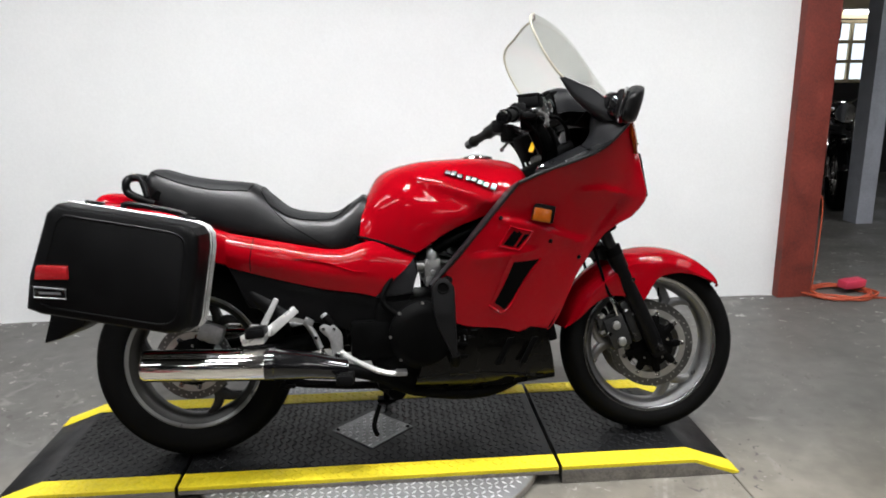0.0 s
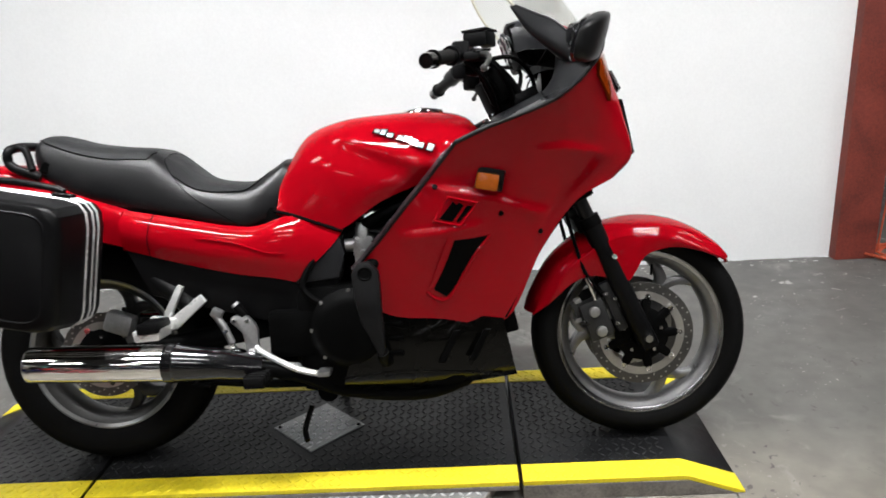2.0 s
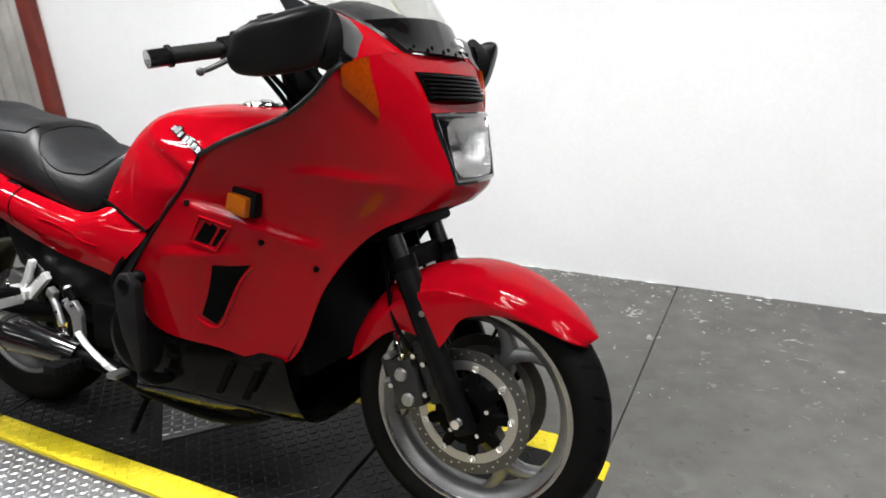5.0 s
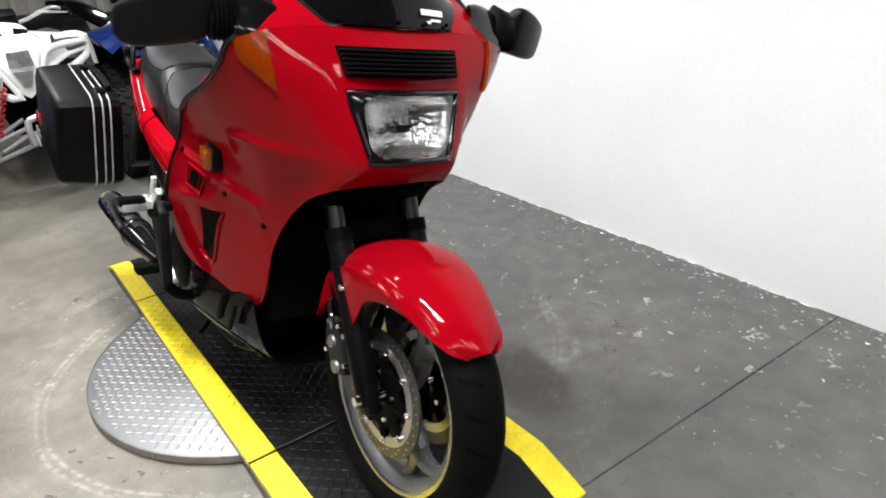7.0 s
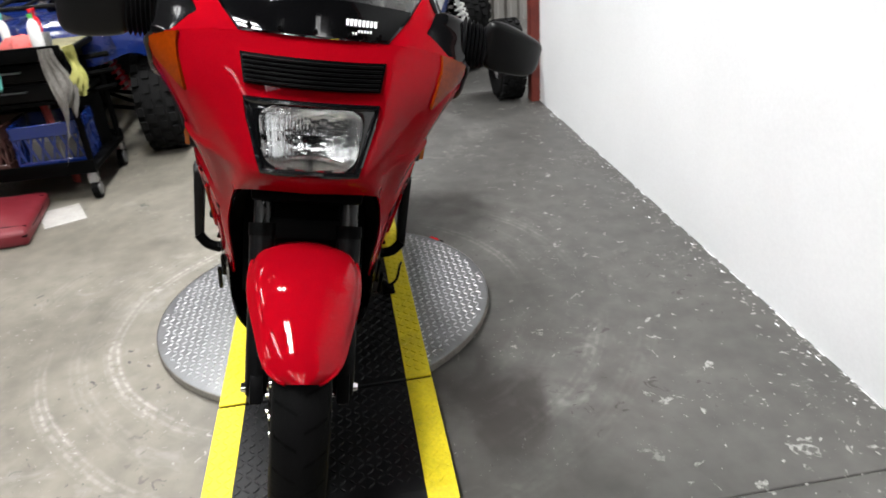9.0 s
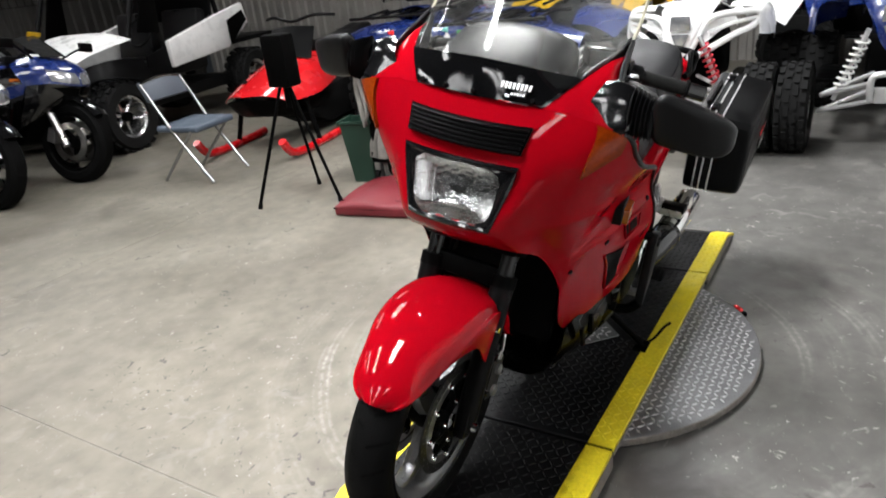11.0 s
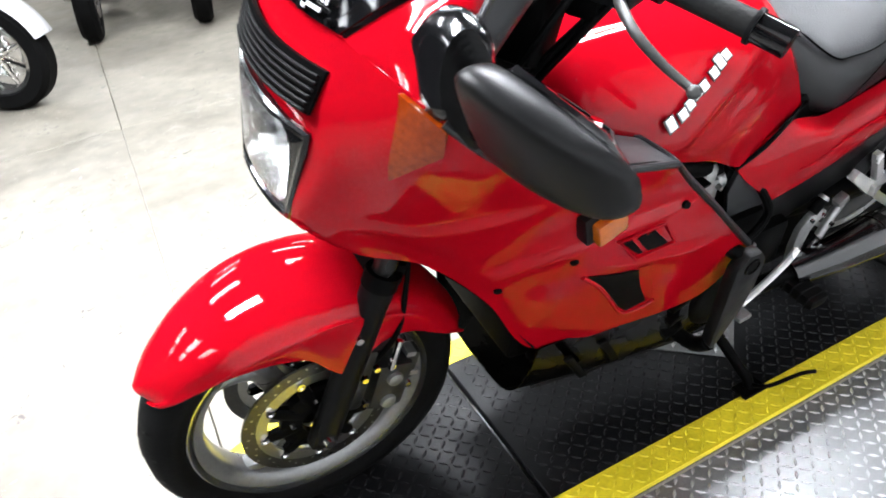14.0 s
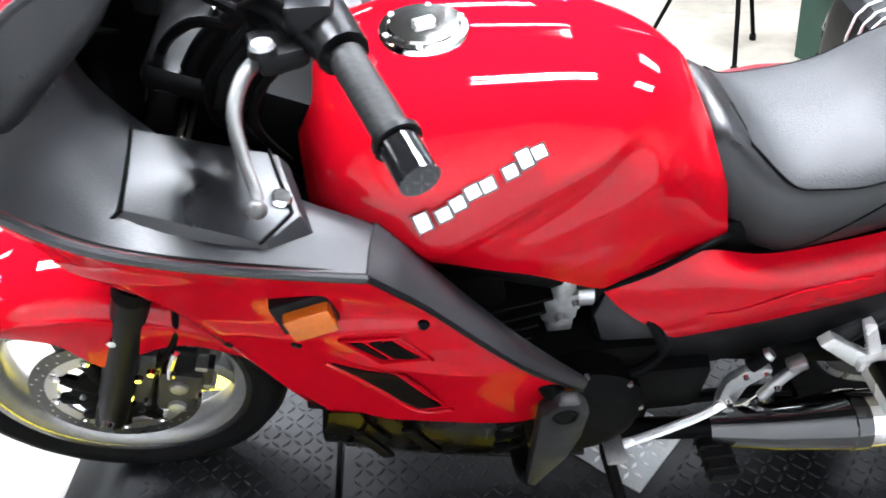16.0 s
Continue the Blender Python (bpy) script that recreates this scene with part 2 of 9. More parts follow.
    def wave_of(v, k):
        ml = nt.nodes.new("ShaderNodeMath")
        ml.operation = "MULTIPLY"
        ml.inputs[1].default_value = k
        nt.links.new(v, ml.inputs[0])
        wv = nt.nodes.new("ShaderNodeMath")
        wv.operation = "SINE"
        nt.links.new(ml.outputs[0], wv.inputs[0])
        return wv.outputs[0]

    def off_of(v, r):
        sb = nt.nodes.new("ShaderNodeMath")
        sb.operation = "SUBTRACT"
        sb.inputs[1].default_value = r
        nt.links.new(v, sb.inputs[0])
        ab = nt.nodes.new("ShaderNodeMath")
        ab.operation = "ABSOLUTE"
        nt.links.new(sb.outputs[0], ab.inputs[0])
        return ab.outputs[0]

    for r, w, k in ((0.81, 0.035, 0.5), (1.05, 0.035, 0.5), (0.92, 0.05, 0.14), (1.2, 0.06, 0.12)):
        track = times(rng_node(off_of(warp.outputs[0], r), w, w * 0.5, 0.0, k), rng_node(wave_of(warp.outputs[0], 240.0), -0.4, 0.7, 0.35, 1.0))
        track = times(track, times(rng_node(n_tex(1.6, 3), 0.4, 0.58), rng_node(n_tex(34.0, 5), 0.34, 0.62)))
        track = times(track, rng_node(xyz.outputs["Y"], 0.2, -0.2, 0.5, 1.0))
        out = blend(out, track, (0.42, 0.4, 0.37))
    # brown tyre smudges where wheels roll on and off
    for sx, sy, sr, k in ((1.28, 0.56, 0.5, 0.75), (-0.2, 0.62, 0.4, 0.5), (1.55, -0.25, 0.4, 0.35)):
        mp = nt.nodes.new("ShaderNodeMapping")
        mp.inputs["Location"].default_value = (-sx, -sy, 0)
        nt.links.new(tc.outputs["Object"], mp.inputs["Vector"])
        dl = nt.nodes.new("ShaderNodeVectorMath")
        dl.operation = "LENGTH"
        nt.links.new(mp.outputs[0], dl.inputs[0])
        smudge = times(rng_node(dl.outputs["Value"], sr, sr * 0.2, 0.0, k), rng_node(n_tex(5.0, 6, 0.6), 0.4, 0.6))
        out = blend(out, smudge, (0.034, 0.028, 0.025))
    nt.links.new(out, b.inputs["Base Color"])
    return m


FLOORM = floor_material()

# ---------- mesh tools ----------


def part(name, bm, material, parent=None, label="", sharp=38.0):
    """One bmesh as one mesh object, under a thing or a part."""
    bmesh.ops.recalc_face_normals(bm, faces=bm.faces)
    me = bpy.data.meshes.new(name)
    bm.to_mesh(me)
    bm.free()
    me.materials.append(material)
    me.polygons.foreach_set("use_smooth", [True] * len(me.polygons))
    me.set_sharp_from_angle(angle=radians(sharp))
    ob = new(name, me)
    ob.parent = parent
    if label:
        ob["label"] = label
    return ob


def thing(name, label, category, m=None, group="", kind=""):
    ob = new(name)
    ob.empty_display_size = 0.1
    if m is not None:
        ob.matrix_world = m
    return tagged(ob, label, category, group, kind)


def B():
    return bmesh.new()


def spline(pts, n=6, closed=False):
    """Catmull-Rom curve through the points."""
    p = [Vector(q) for q in pts]
    k = len(p)
    out = []
    for i in range(k if closed else k - 1):
        a, b, c, d = (p[(i + j) % k] if closed else p[min(max(i + j, 0), k - 1)] for j in (-1, 0, 1, 2))
        for s in range(n):
            t = s / n
            out.append(0.5 * ((2 * b) + (c - a) * t + (2 * a - 5 * b + 4 * c - d) * t * t + (3 * b - a - 3 * c + d) * t ** 3))
    if not closed:
        out.append(p[-1].copy())
    return out


def grid(bm, rows, closed_u=False, closed_v=False):
    """Quads over rows of points."""
    v = [[bm.verts.new(p) for p in r] for r in rows]
    nu, nv = len(v), len(v[0])
    for i in range(nu if closed_u else nu - 1):
        for j in range(nv if closed_v else nv - 1):
            q = (v[i][j], v[(i + 1) % nu][j], v[(i + 1) % nu][(j + 1) % nv], v[i][(j + 1) % nv])
            if len({x.index if x.index >= 0 else id(x) for x in q}) == 4 or True:
                try:
                    bm.faces.new(q)
                except ValueError:
                    pass
    return v


def loft(bm, ribs, nu=5, nv=5, closed_v=False, cap=False):
    """A smooth skin through ribs, each with the same number of points."""
    fine = [spline(r, nv, closed_v) for r in ribs]
    cols = list(zip(*fine))
    cols = [spline(c, nu) for c in cols]
    rows = list(zip(*cols))
    v = grid(bm, rows, False, closed_v)
    if cap:
        for r in (v[0], v[-1]):
            bm.faces.new(r)
    return v


def thicken(bm, t):
    bmesh.ops.recalc_face_normals(bm, faces=bm.faces)
    bmesh.ops.solidify(bm, geom=list(bm.faces), thickness=t)


def flip_copy(bm):
    """Adds the mirror image across y = 0."""
    g = bmesh.ops.duplicate(bm, geom=list(bm.verts) + list(bm.edges) + list(bm.faces))["geom"]
    vs = [x for x in g if isinstance(x, bmesh.types.BMVert)]
    for x in vs:
        x.co.y = -x.co.y
    bmesh.ops.reverse_faces(bm, faces=[x for x in g if isinstance(x, bmesh.types.BMFace)])


def tube(bm, pts, r, seg=8, closed=False, smooth=0, caps=True):
    """A round bar along points; r may be a list."""
    if smooth:
        pts = spline(pts, smooth, closed)
    pts = [Vector(p) for p in pts]
    n = len(pts)
    rad = [r[0] + (r[1] - r[0]) * i / (n - 1) for i in range(n)] if isinstance(r, (tuple, list)) else [r] * n
    up = None
    rows = []
    for i, p in enumerate(pts):
        d = (pts[(i + 1) % n] - pts[i - 1]) if closed else (pts[min(i + 1, n - 1)] - pts[max(i - 1, 0)])
        d.normalize()
        if up is None:
            up = d.orthogonal().normalized()
        up = (up - d * up.dot(d)).normalized()
        s = d.cross(up)
        rows.append([p + (up * math.cos(a) + s * math.sin(a)) * rad[i] for a in (2 * math.pi * k / seg for k in range(seg))])
    v = grid(bm, rows, closed, True)
    if caps and not closed:
        bm.faces.new(v[0])
        bm.faces.new(v[-1])


def lathe(bm, prof, at=(0, 0, 0), axis="y", seg=32, closed=False, a0=0.0, a1=360.0):
    """Turns a profile of (radius, along) round an axis through the point."""
    full = abs(a1 - a0) >= 360
    rows = []
    for k in range(seg if full else seg + 1):
        a = radians(a0 + (a1 - a0) * k / seg)
        row = []
        for r, h in prof:
            c, s = r * math.cos(a), r * math.sin(a)
            row.append(Vector(at) + Vector({"x": (h, c, s), "y": (c, h, s), "z": (c, s, h)}[axis]))
        rows.append(row)
    grid(bm, rows, full, closed)
    bmesh.ops.remove_doubles(bm, verts=bm.verts, dist=1e-5)


def slab(bm, poly, lo, hi, axis="y", bevel=0.0, seg=2):
    """A polygon given in the two other axes, drawn out from lo to hi along the axis."""
    def at(u, v, w):
        return {"x": (w, u, v), "y": (u, w, v), "z": (u, v, w)}[axis]
    a = [bm.verts.new(at(u, v, lo)) for u, v in poly]
    b = [bm.verts.new(at(u, v, hi)) for u, v in poly]
    fs = [bm.faces.new(a), bm.faces.new(b)]
    k = len(poly)
    for i in range(k):
        fs.append(bm.faces.new((a[i], a[(i + 1) % k], b[(i + 1) % k], b[i])))
    bmesh.ops.recalc_face_normals(bm, faces=fs)
    if bevel:
        es = list({e for f in fs for e in f.edges})
        bmesh.ops.bevel(bm, geom=es, offset=bevel, segments=seg, profile=0.6, affect="EDGES", clamp_overlap=True)


def block(bm, size, m=Matrix(), bevel=0.0, seg=2):
    """A box of that size, centred, at the pose m."""
    g = bmesh.ops.create_cube(bm, size=1.0)["verts"]
    for v in g:
        v.co = Vector(v.co[i] * size[i] for i in range(3))
    if bevel:
        es = list({e for v in g for e in v.link_edges})
        r = bmesh.ops.bevel(bm, geom=es, offset=bevel, segments=seg, profile=0.6, affect="EDGES", clamp_overlap=True)
        g = list({v for f in r["faces"] for v in f.verts} | {v for v in g if v.is_valid})
        seen, stack = set(g), list(g)
        while stack:
            for e in stack.pop().link_edges:
                for w in e.verts:
                    if w not in seen:
                        seen.add(w)
                        stack.append(w)
        g = list(seen)
    bmesh.ops.transform(bm, matrix=m, verts=g)


def ball(bm, r, m=Matrix(), u=16, v=10):
    bmesh.ops.create_uvsphere(bm, u_segments=u, v_segments=v, radius=r, matrix=m)


def cyl(bm, a, b, r, seg=16, r2=None):
    tube(bm, [a, b], (r, r if r2 is None else r2), seg)


# ---------- setting ----------
WALL_Y = 1.54
X0, X1, Y0, Y1, TOP = -5.4, 7.5, -8.6, 6.5, 4.0


def plane_box(name, x0, x1, y0, y1, z0, z1, material, label, category, bevel=0.0):
    bm = B()
    block(bm, (x1 - x0, y1 - y0, z1 - z0), pose((x0 + x1) / 2, (y0 + y1) / 2, (z0 + z1) / 2), bevel)
    return tagged(part(name, bm, material, None), label, category, kind="structure")


bm = B()
for xa, xb in ((X0, -2.3), (-2.3, 1.762), (1.762, 5.9), (5.9, X1)):
    for ya, yb in ((Y0, -2.9), (-2.9, Y1)):
        block(bm, (xb - xa - 0.003, yb - ya - 0.0015, 0.1), pose((xa + xb) / 2, (ya + yb) / 2, -0.05), 0.003, 1)
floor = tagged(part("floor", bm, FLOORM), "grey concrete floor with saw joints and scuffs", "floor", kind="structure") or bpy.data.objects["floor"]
bm = B()
block(bm, (0.012, 2.35, 0.05), pose(1.762, -1.72, -0.0275))
part("joint_sealant", bm, mat("pale_sealant", (0.15, 0.14, 0.12), 0.8, var=0.3, scale=9, fine=60), floor, "dusty pale joint filling")
plane_box("floor_base", X0, X1, Y0, Y1, -0.16, -0.104, DARKW, "dark ground under the concrete slabs", "ground")

plane_box("wall_white", -1.93, 2.93, WALL_Y, WALL_Y + 0.12, 0.0, 3.2, WHITEW, "plain white painted partition wall", "wall", 0.004)
prng = random.Random(11)
bm = B()
for k in range(85):
    cx = prng.uniform(-1.9, 2.92)
    cy = WALL_Y - (0.003 if k < 55 else abs(prng.gauss(0, 0.05)) + 0.01)
    rx, ry = prng.uniform(0.008, 0.045) * (1.0 if k < 55 else 0.4), prng.uniform(0.002, 0.006)
    ring = []
    for j in range(9):
        a = 2 * math.pi * j / 9
        q = prng.uniform(0.55, 1.1)
        ring.append(bm.verts.new((cx + rx * q * math.cos(a), min(cy + ry * q * math.sin(a), WALL_Y - 0.0005), 0.0012 + 0.00001 * k)))
    bm.faces.new(ring)
tagged(part("paint_splash", bm, WHITEW), "ragged white paint splashes on the floor along the wall", "paint", kind="stuff")
for n, px in (("post_1", 3.03), ("post_2", -1.95)):
    w = 0.2 if px > 0 else 0.11
    bm = B()
    block(bm, (w, 0.16, TOP), pose(px, WALL_Y + 0.02, TOP / 2), 0.006)
    tagged(part(n, bm, POSTR), "red-brown painted timber post at the wall's end", "post", kind="structure")


def corrugated(name, a, b, out, label, material=CORR):
    """Upright ribbed metal sheets from a to b."""
    a, b, out = Vector(a), Vector(b), Vector(out)
    d = (b - a)
    ln = d.length
    d.normalize()
    rows = [[], []]
    k = int(ln / 0.15)
    for i in range(k):
        for f, h in ((0.0, 0.0), (0.5, 0.0), (0.62, 0.03), (0.88, 0.03)):
            p = a + d * ((i + f) * 0.15) + out * h
            rows[0].append(p)
            rows[1].append(p + Vector((0, 0, TOP)))
    bm = B()
    grid(bm, rows)
    thicken(bm, 0.004)
    return tagged(part(name, bm, material, None, sharp=15), label, "wall", kind="structure")


corrugated("wall_west", (X0, Y0, 0), (X0, Y1, 0), (1, 0, 0), "ribbed grey metal sheet wall")
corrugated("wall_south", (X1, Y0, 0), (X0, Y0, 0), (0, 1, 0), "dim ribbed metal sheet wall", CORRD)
# east wall and ceiling are out of view: added dark to cut bounced light
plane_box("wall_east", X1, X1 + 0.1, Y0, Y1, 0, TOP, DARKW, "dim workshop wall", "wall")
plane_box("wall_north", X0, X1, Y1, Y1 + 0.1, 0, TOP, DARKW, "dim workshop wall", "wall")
plane_box("ceiling", X0, X1, Y0, Y1, TOP, TOP + 0.1, CEIL, "unseen workshop ceiling, dark to cut bounced light", "ceiling")

for fx, fy in FIXTURES:
    th = thing("tube_fixture", "white high-bay fluorescent ceiling fixture, lit", "ceiling light", pose(fx, fy, LAMP_Z), "ceiling fixtures")
    bm = B()
    slab(bm, [(-0.27, -0.03), (0.27, -0.03), (0.2, 0.05), (-0.2, 0.05)], -0.62, 0.62, "x", 0.004)
    part("housing", bm, WHITEP, th)
    for dy in (-0.18, -0.06, 0.06, 0.18):
        bm = B()
        cyl(bm, (-0.59, dy, -0.045), (0.59, dy, -0.045), 0.016, 8)
        part("tube", bm, TUBE, th)
    for dx in (-0.5, 0.5):
        bm = B()
        cyl(bm, (dx, 0, 0.05), (dx, 0, TOP - LAMP_Z), 0.006, 6)
        part("hanger", bm, ALU, th)

# ---------- turntable and ramp ----------
H = 0.06
DX = 0.57
tt = thing("turntable", "round silver diamond-plate turntable lying on the floor", "turntable", pose(DX, 0, 0))
bm = B()
lathe(bm, [(0.0, 0.012), (0.585, 0.012), (0.607, 0.016), (0.61, 0.03), (0.604, 0.034), (0.0, 0.034)], axis="z", seg=96)
part("plate", bm, TREADP, tt)
bm = B()
lathe(bm, [(0.6105, 0.006), (0.6125, 0.008), (0.6125, 0.03), (0.6105, 0.032)], axis="z", seg=96, closed=True)
part("rim_band", bm, EDGEG, tt, "worn grey edge band")
bm = B()
lathe(bm, [(0.0, 0.0), (0.52, 0.0), (0.52, 0.012), (0.0, 0.012)], axis="z", seg=64)
part("base", bm, ENGB, tt)


def lozenges(spots, z, ln, wd, ht):
    """Raised tread bars on a plate: x, y and whether turned."""
    verts, faces = [], []
    for x, y, a in spots:
        c, s = math.cos(a), math.sin(a)
        k = len(verts)
        for u, v, w in ((-ln, 0, 0), (0, -wd, 0), (ln, 0, 0), (0, wd, 0), (-ln * 0.55, 0, ht), (ln * 0.55, 0, ht)):
            verts.append((x + u * c - v * s, y + u * s + v * c, z + w))
        faces += [(k, k + 1, k + 4), (k + 4, k + 1, k + 5), (k + 5, k + 1, k + 2), (k + 2, k + 3, k + 5), (k + 5, k + 3, k + 4), (k + 4, k + 3, k)]
    me = bpy.data.meshes.new("tread")
    me.from_pydata(verts, [], faces)
    return me


def tread(name, spots, z, material, parent, ln=0.0125, wd=0.0042, ht=0.0022):
    me = lozenges(spots, z, ln, wd, ht)
    me.materials.append(material)
    ob = new(name, me)
    ob.parent = parent
    return tagged(ob, kind="stuff")


def pattern(x0, x1, y0, y1, keep=None, step=0.024):
    out = []
    nx, ny = int((x1 - x0) / step), int((y1 - y0) / step)
    for i in range(nx):
        for j in range(ny):
            x, y = x0 + (i + 0.5) * step, y0 + (j + 0.5) * step
            if keep is None or keep(x, y):
                out.append((x, y, radians(45 if (i + j) % 2 else -45)))
    return out


tread("tread", pattern(-0.6, 0.6, -0.6, 0.6, lambda x, y: x * x + y * y < 0.59 ** 2 and abs(y) > 0.3), 0.034, TREADT, tt)

PW, YS = 0.318, 0.078
deck = thing("ramp_platform", "black rubber ramp platform with yellow edge strips on the turntable", "platform")
SLABS = [(-0.62, -0.041, 0.15, 0.0), (-0.03, 1.174, 0.0, 0.0), (1.186, 1.785, 0.0, 0.155)]


def deck_z(x):
    if x < -0.47:
        return H * (x + 0.64) / 0.17
    if x > 1.63:
        return H * (1.80 - x) / 0.17
    return H


for xa, xb, ra, rb in SLABS:
    xs = [xa] + ([xa + ra] if ra else []) + ([xb - rb] if rb else []) + [xb]
    top = [(x, deck_z(x)) for x in xs]
    low = 0.036 if xa < 0 < xb else 0.002
    sl = part("deck_slab", (lambda b: (slab(b, top + [(xb, low), (xa, low)], -PW + 0.001, PW - 0.001, "y", 0.003, 1), b)[1])(B()), MAT, deck)
    for sgn in (-1, 1):
        bm = B()
        y_in, y_out = sgn * (PW - YS), sgn * PW
        slab(bm, [(x, z + 0.002) for x, z in top] + [(x, z - 0.012) for x, z in reversed(top)], min(y_in, y_out), max(y_in, y_out) , "y", 0.0012, 1)
        part("yellow_strip", bm, YELLOW, sl, "bright yellow edge strip")
        bm = B()
        slab(bm, [(x, z - 0.0125) for x, z in top] + [(xb, low), (xa, low)], y_out - 0.002 * sgn if sgn > 0 else y_out - 0.0015, y_out + 0.0015 if sgn > 0 else y_out + 0.002, "y")
        part("edge_face", bm, EDGEG, sl, "worn grey side face")
    inner = pattern(xa + ra + 0.006, xb - rb - 0.006, -PW + YS, PW - YS, lambda x, y: abs(x - DX) + abs(y) > 0.165)
    tread("tread", inner, H, MAT, sl)
    edge = [s for sg in (-1, 1) for s in pattern(xa + ra + 0.004, xb - rb - 0.004, min(sg * (PW - YS), sg * PW) + 0.003, max(sg * (PW - YS), sg * PW) - 0.003)]
    tread("strip_tread", edge, H + 0.002, YELLOW, sl)
bm = B()
slab(bm, [(DX - 0.145, 0), (DX, -0.14), (DX + 0.145, 0), (DX, 0.14)], H, H + 0.004, "z", 0.001, 1)
dp = part("centre_plate", bm, TREADP, deck, "worn silver diamond-shaped metal plate")
tread("tread", pattern(DX - 0.14, DX + 0.14, -0.13, 0.13, lambda x, y: abs(x - DX) / 0.145 + abs(y) / 0.14 < 0.9), H + 0.004, TREADT, dp)
for sx in (-0.125, 0.125):
    bm = B()
    cyl(bm, (DX + sx, 0, H + 0.003), (DX + sx, 0, H + 0.007), 0.006, 10)
    part("screw", bm, ENGB, dp)


# ---------- motorcycle ----------
# Own axes: x ahead from the rear axle, y to its left, z up from the tyres' contact line.
LEAN, HEAD, YOFF = 11.05, 0.753, -0.093
BIKE_M = Matrix.Translation((0.78, YOFF, H)) @ pose(0, 0, 0, 0, 0, HEAD) @ pose(0, 0, 0, -LEAN, 0, 0) @ Matrix.Translation((-0.78, 0, 0))
bike = thing("motorcycle", "red sport touring motorcycle with black saddlebags, leaning on its side stand", "motorcycle", BIKE_M)


def cat1(a, b, c, d, t):
    return 0.5 * ((2 * b) + (c - a) * t + (2 * a - 5 * b + 4 * c - d) * t * t + (3 * b - a - 3 * c + d) * t ** 3)


class Skin:
    """A smooth surface through a net of ribs."""

    def __init__(self, ribs):
        self.r = [[Vector(p) for p in rib] for rib in ribs]
        self.nu, self.nv = len(ribs) - 1, len(ribs[0]) - 1
        self.samples = [(i * self.nu / 90, j * self.nv / 60) for i in range(91) for j in range(61)]
        self.places = np.array([self.at(u, v) for u, v in self.samples])

    def at(self, u, v):
        u, v = min(max(u, 0), self.nu), min(max(v, 0), self.nv)
        i, j = min(int(u), self.nu - 1), min(int(v), self.nv - 1)
        col = []
        for k in (-1, 0, 1, 2):
            rib = self.r[min(max(i + k, 0), self.nu)]
            col.append(cat1(*[rib[min(max(j + q, 0), self.nv)] for q in (-1, 0, 1, 2)], v - j))
        return cat1(*col, u - i)

    def normal(self, u, v):
        e = 0.01
        n = (self.at(u + e, v) - self.at(u - e, v)).cross(self.at(u, v + e) - self.at(u, v - e))
        n.normalize()
        return n if n.y + n.x > 0 else -n

    def find(self, a, b, axes):
        """u, v of the surface point whose two named coordinates are nearest."""
        d = (self.places[:, axes[0]] - a) ** 2 + (self.places[:, axes[1]] - b) ** 2
        return self.samples[int(d.argmin())]

    def side(self, x, z):
        return self.find(x, z, (0, 2))

    def front(self, y, z):
        return self.find(y, z, (1, 2))

    def sheet(self, bm, nu, nv, u0=0.0, u1=None, v0=0.0, v1=None):
        u1 = self.nu if u1 is None else u1
        v1 = self.nv if v1 is None else v1
        return grid(bm, [[self.at(u0 + (u1 - u0) * i / nu, v0 + (v1 - v0) * j / nv) for j in range(nv + 1)] for i in range(nu + 1)])

    def patch(self, bm, corners, off, n=8, deep=0.004):
        """A four-cornered plate that lies on the surface, off above it."""
        a, b, c, d = (Vector((*q, 0)) for q in corners)
        lo, hi = [], []
        for i in range(n + 1):
            lo.append([])
            hi.append([])
            for j in range(n + 1):
                s, t = i / n, j / n
                q = (a * (1 - s) + b * s) * (1 - t) + (d * (1 - s) + c * s) * t
                p, nn = self.at(q.x, q.y), self.normal(q.x, q.y)
                lo[-1].append(p + nn * (off - deep))
                hi[-1].append(p + nn * off)
        vl, vh = grid(bm, lo), grid(bm, hi)
        ring = [(0, j) for j in range(n)] + [(i, n) for i in range(n)] + [(n, j) for j in range(n, 0, -1)] + [(i, 0) for i in range(n, 0, -1)]
        for k in range(len(ring)):
            p, q = ring[k], ring[(k + 1) % len(ring)]
            bm.faces.new((vl[p[0]][p[1]], vl[q[0]][q[1]], vh[q[0]][q[1]], vh[p[0]][p[1]]))

    def edge(self, pts, off=0.0):
        return [self.at(u, v) + self.normal(u, v) * off for u, v in pts]


def both(name, make, material, parent=None, label="", sharp=38.0):
    """A left and a right part, each a mesh of its own. make(bm) builds the left one."""
    out = []
    for side in (1, -1):
        bm = B()
        make(bm)
        if side < 0:
            for v in bm.verts:
                v.co.y = -v.co.y
        out.append(part(name, bm, material, parent or bike, label, sharp))
    return out


def bolt(bm, p, n, r=0.007, h=0.005):
    p, n = Vector(p), Vector(n).normalized()
    cyl(bm, p, p + n * h, r, 10, r * 0.8)


# --- wheels ---
POLISH = mat("polished_lip", (0.36, 0.36, 0.36), 0.18, metal=1.0, var=0.1, rvar=0.05)
DISCM = mat("worn_disc_steel", (0.1, 0.098, 0.094), 0.36, metal=0.9, var=0.2, fine=260)


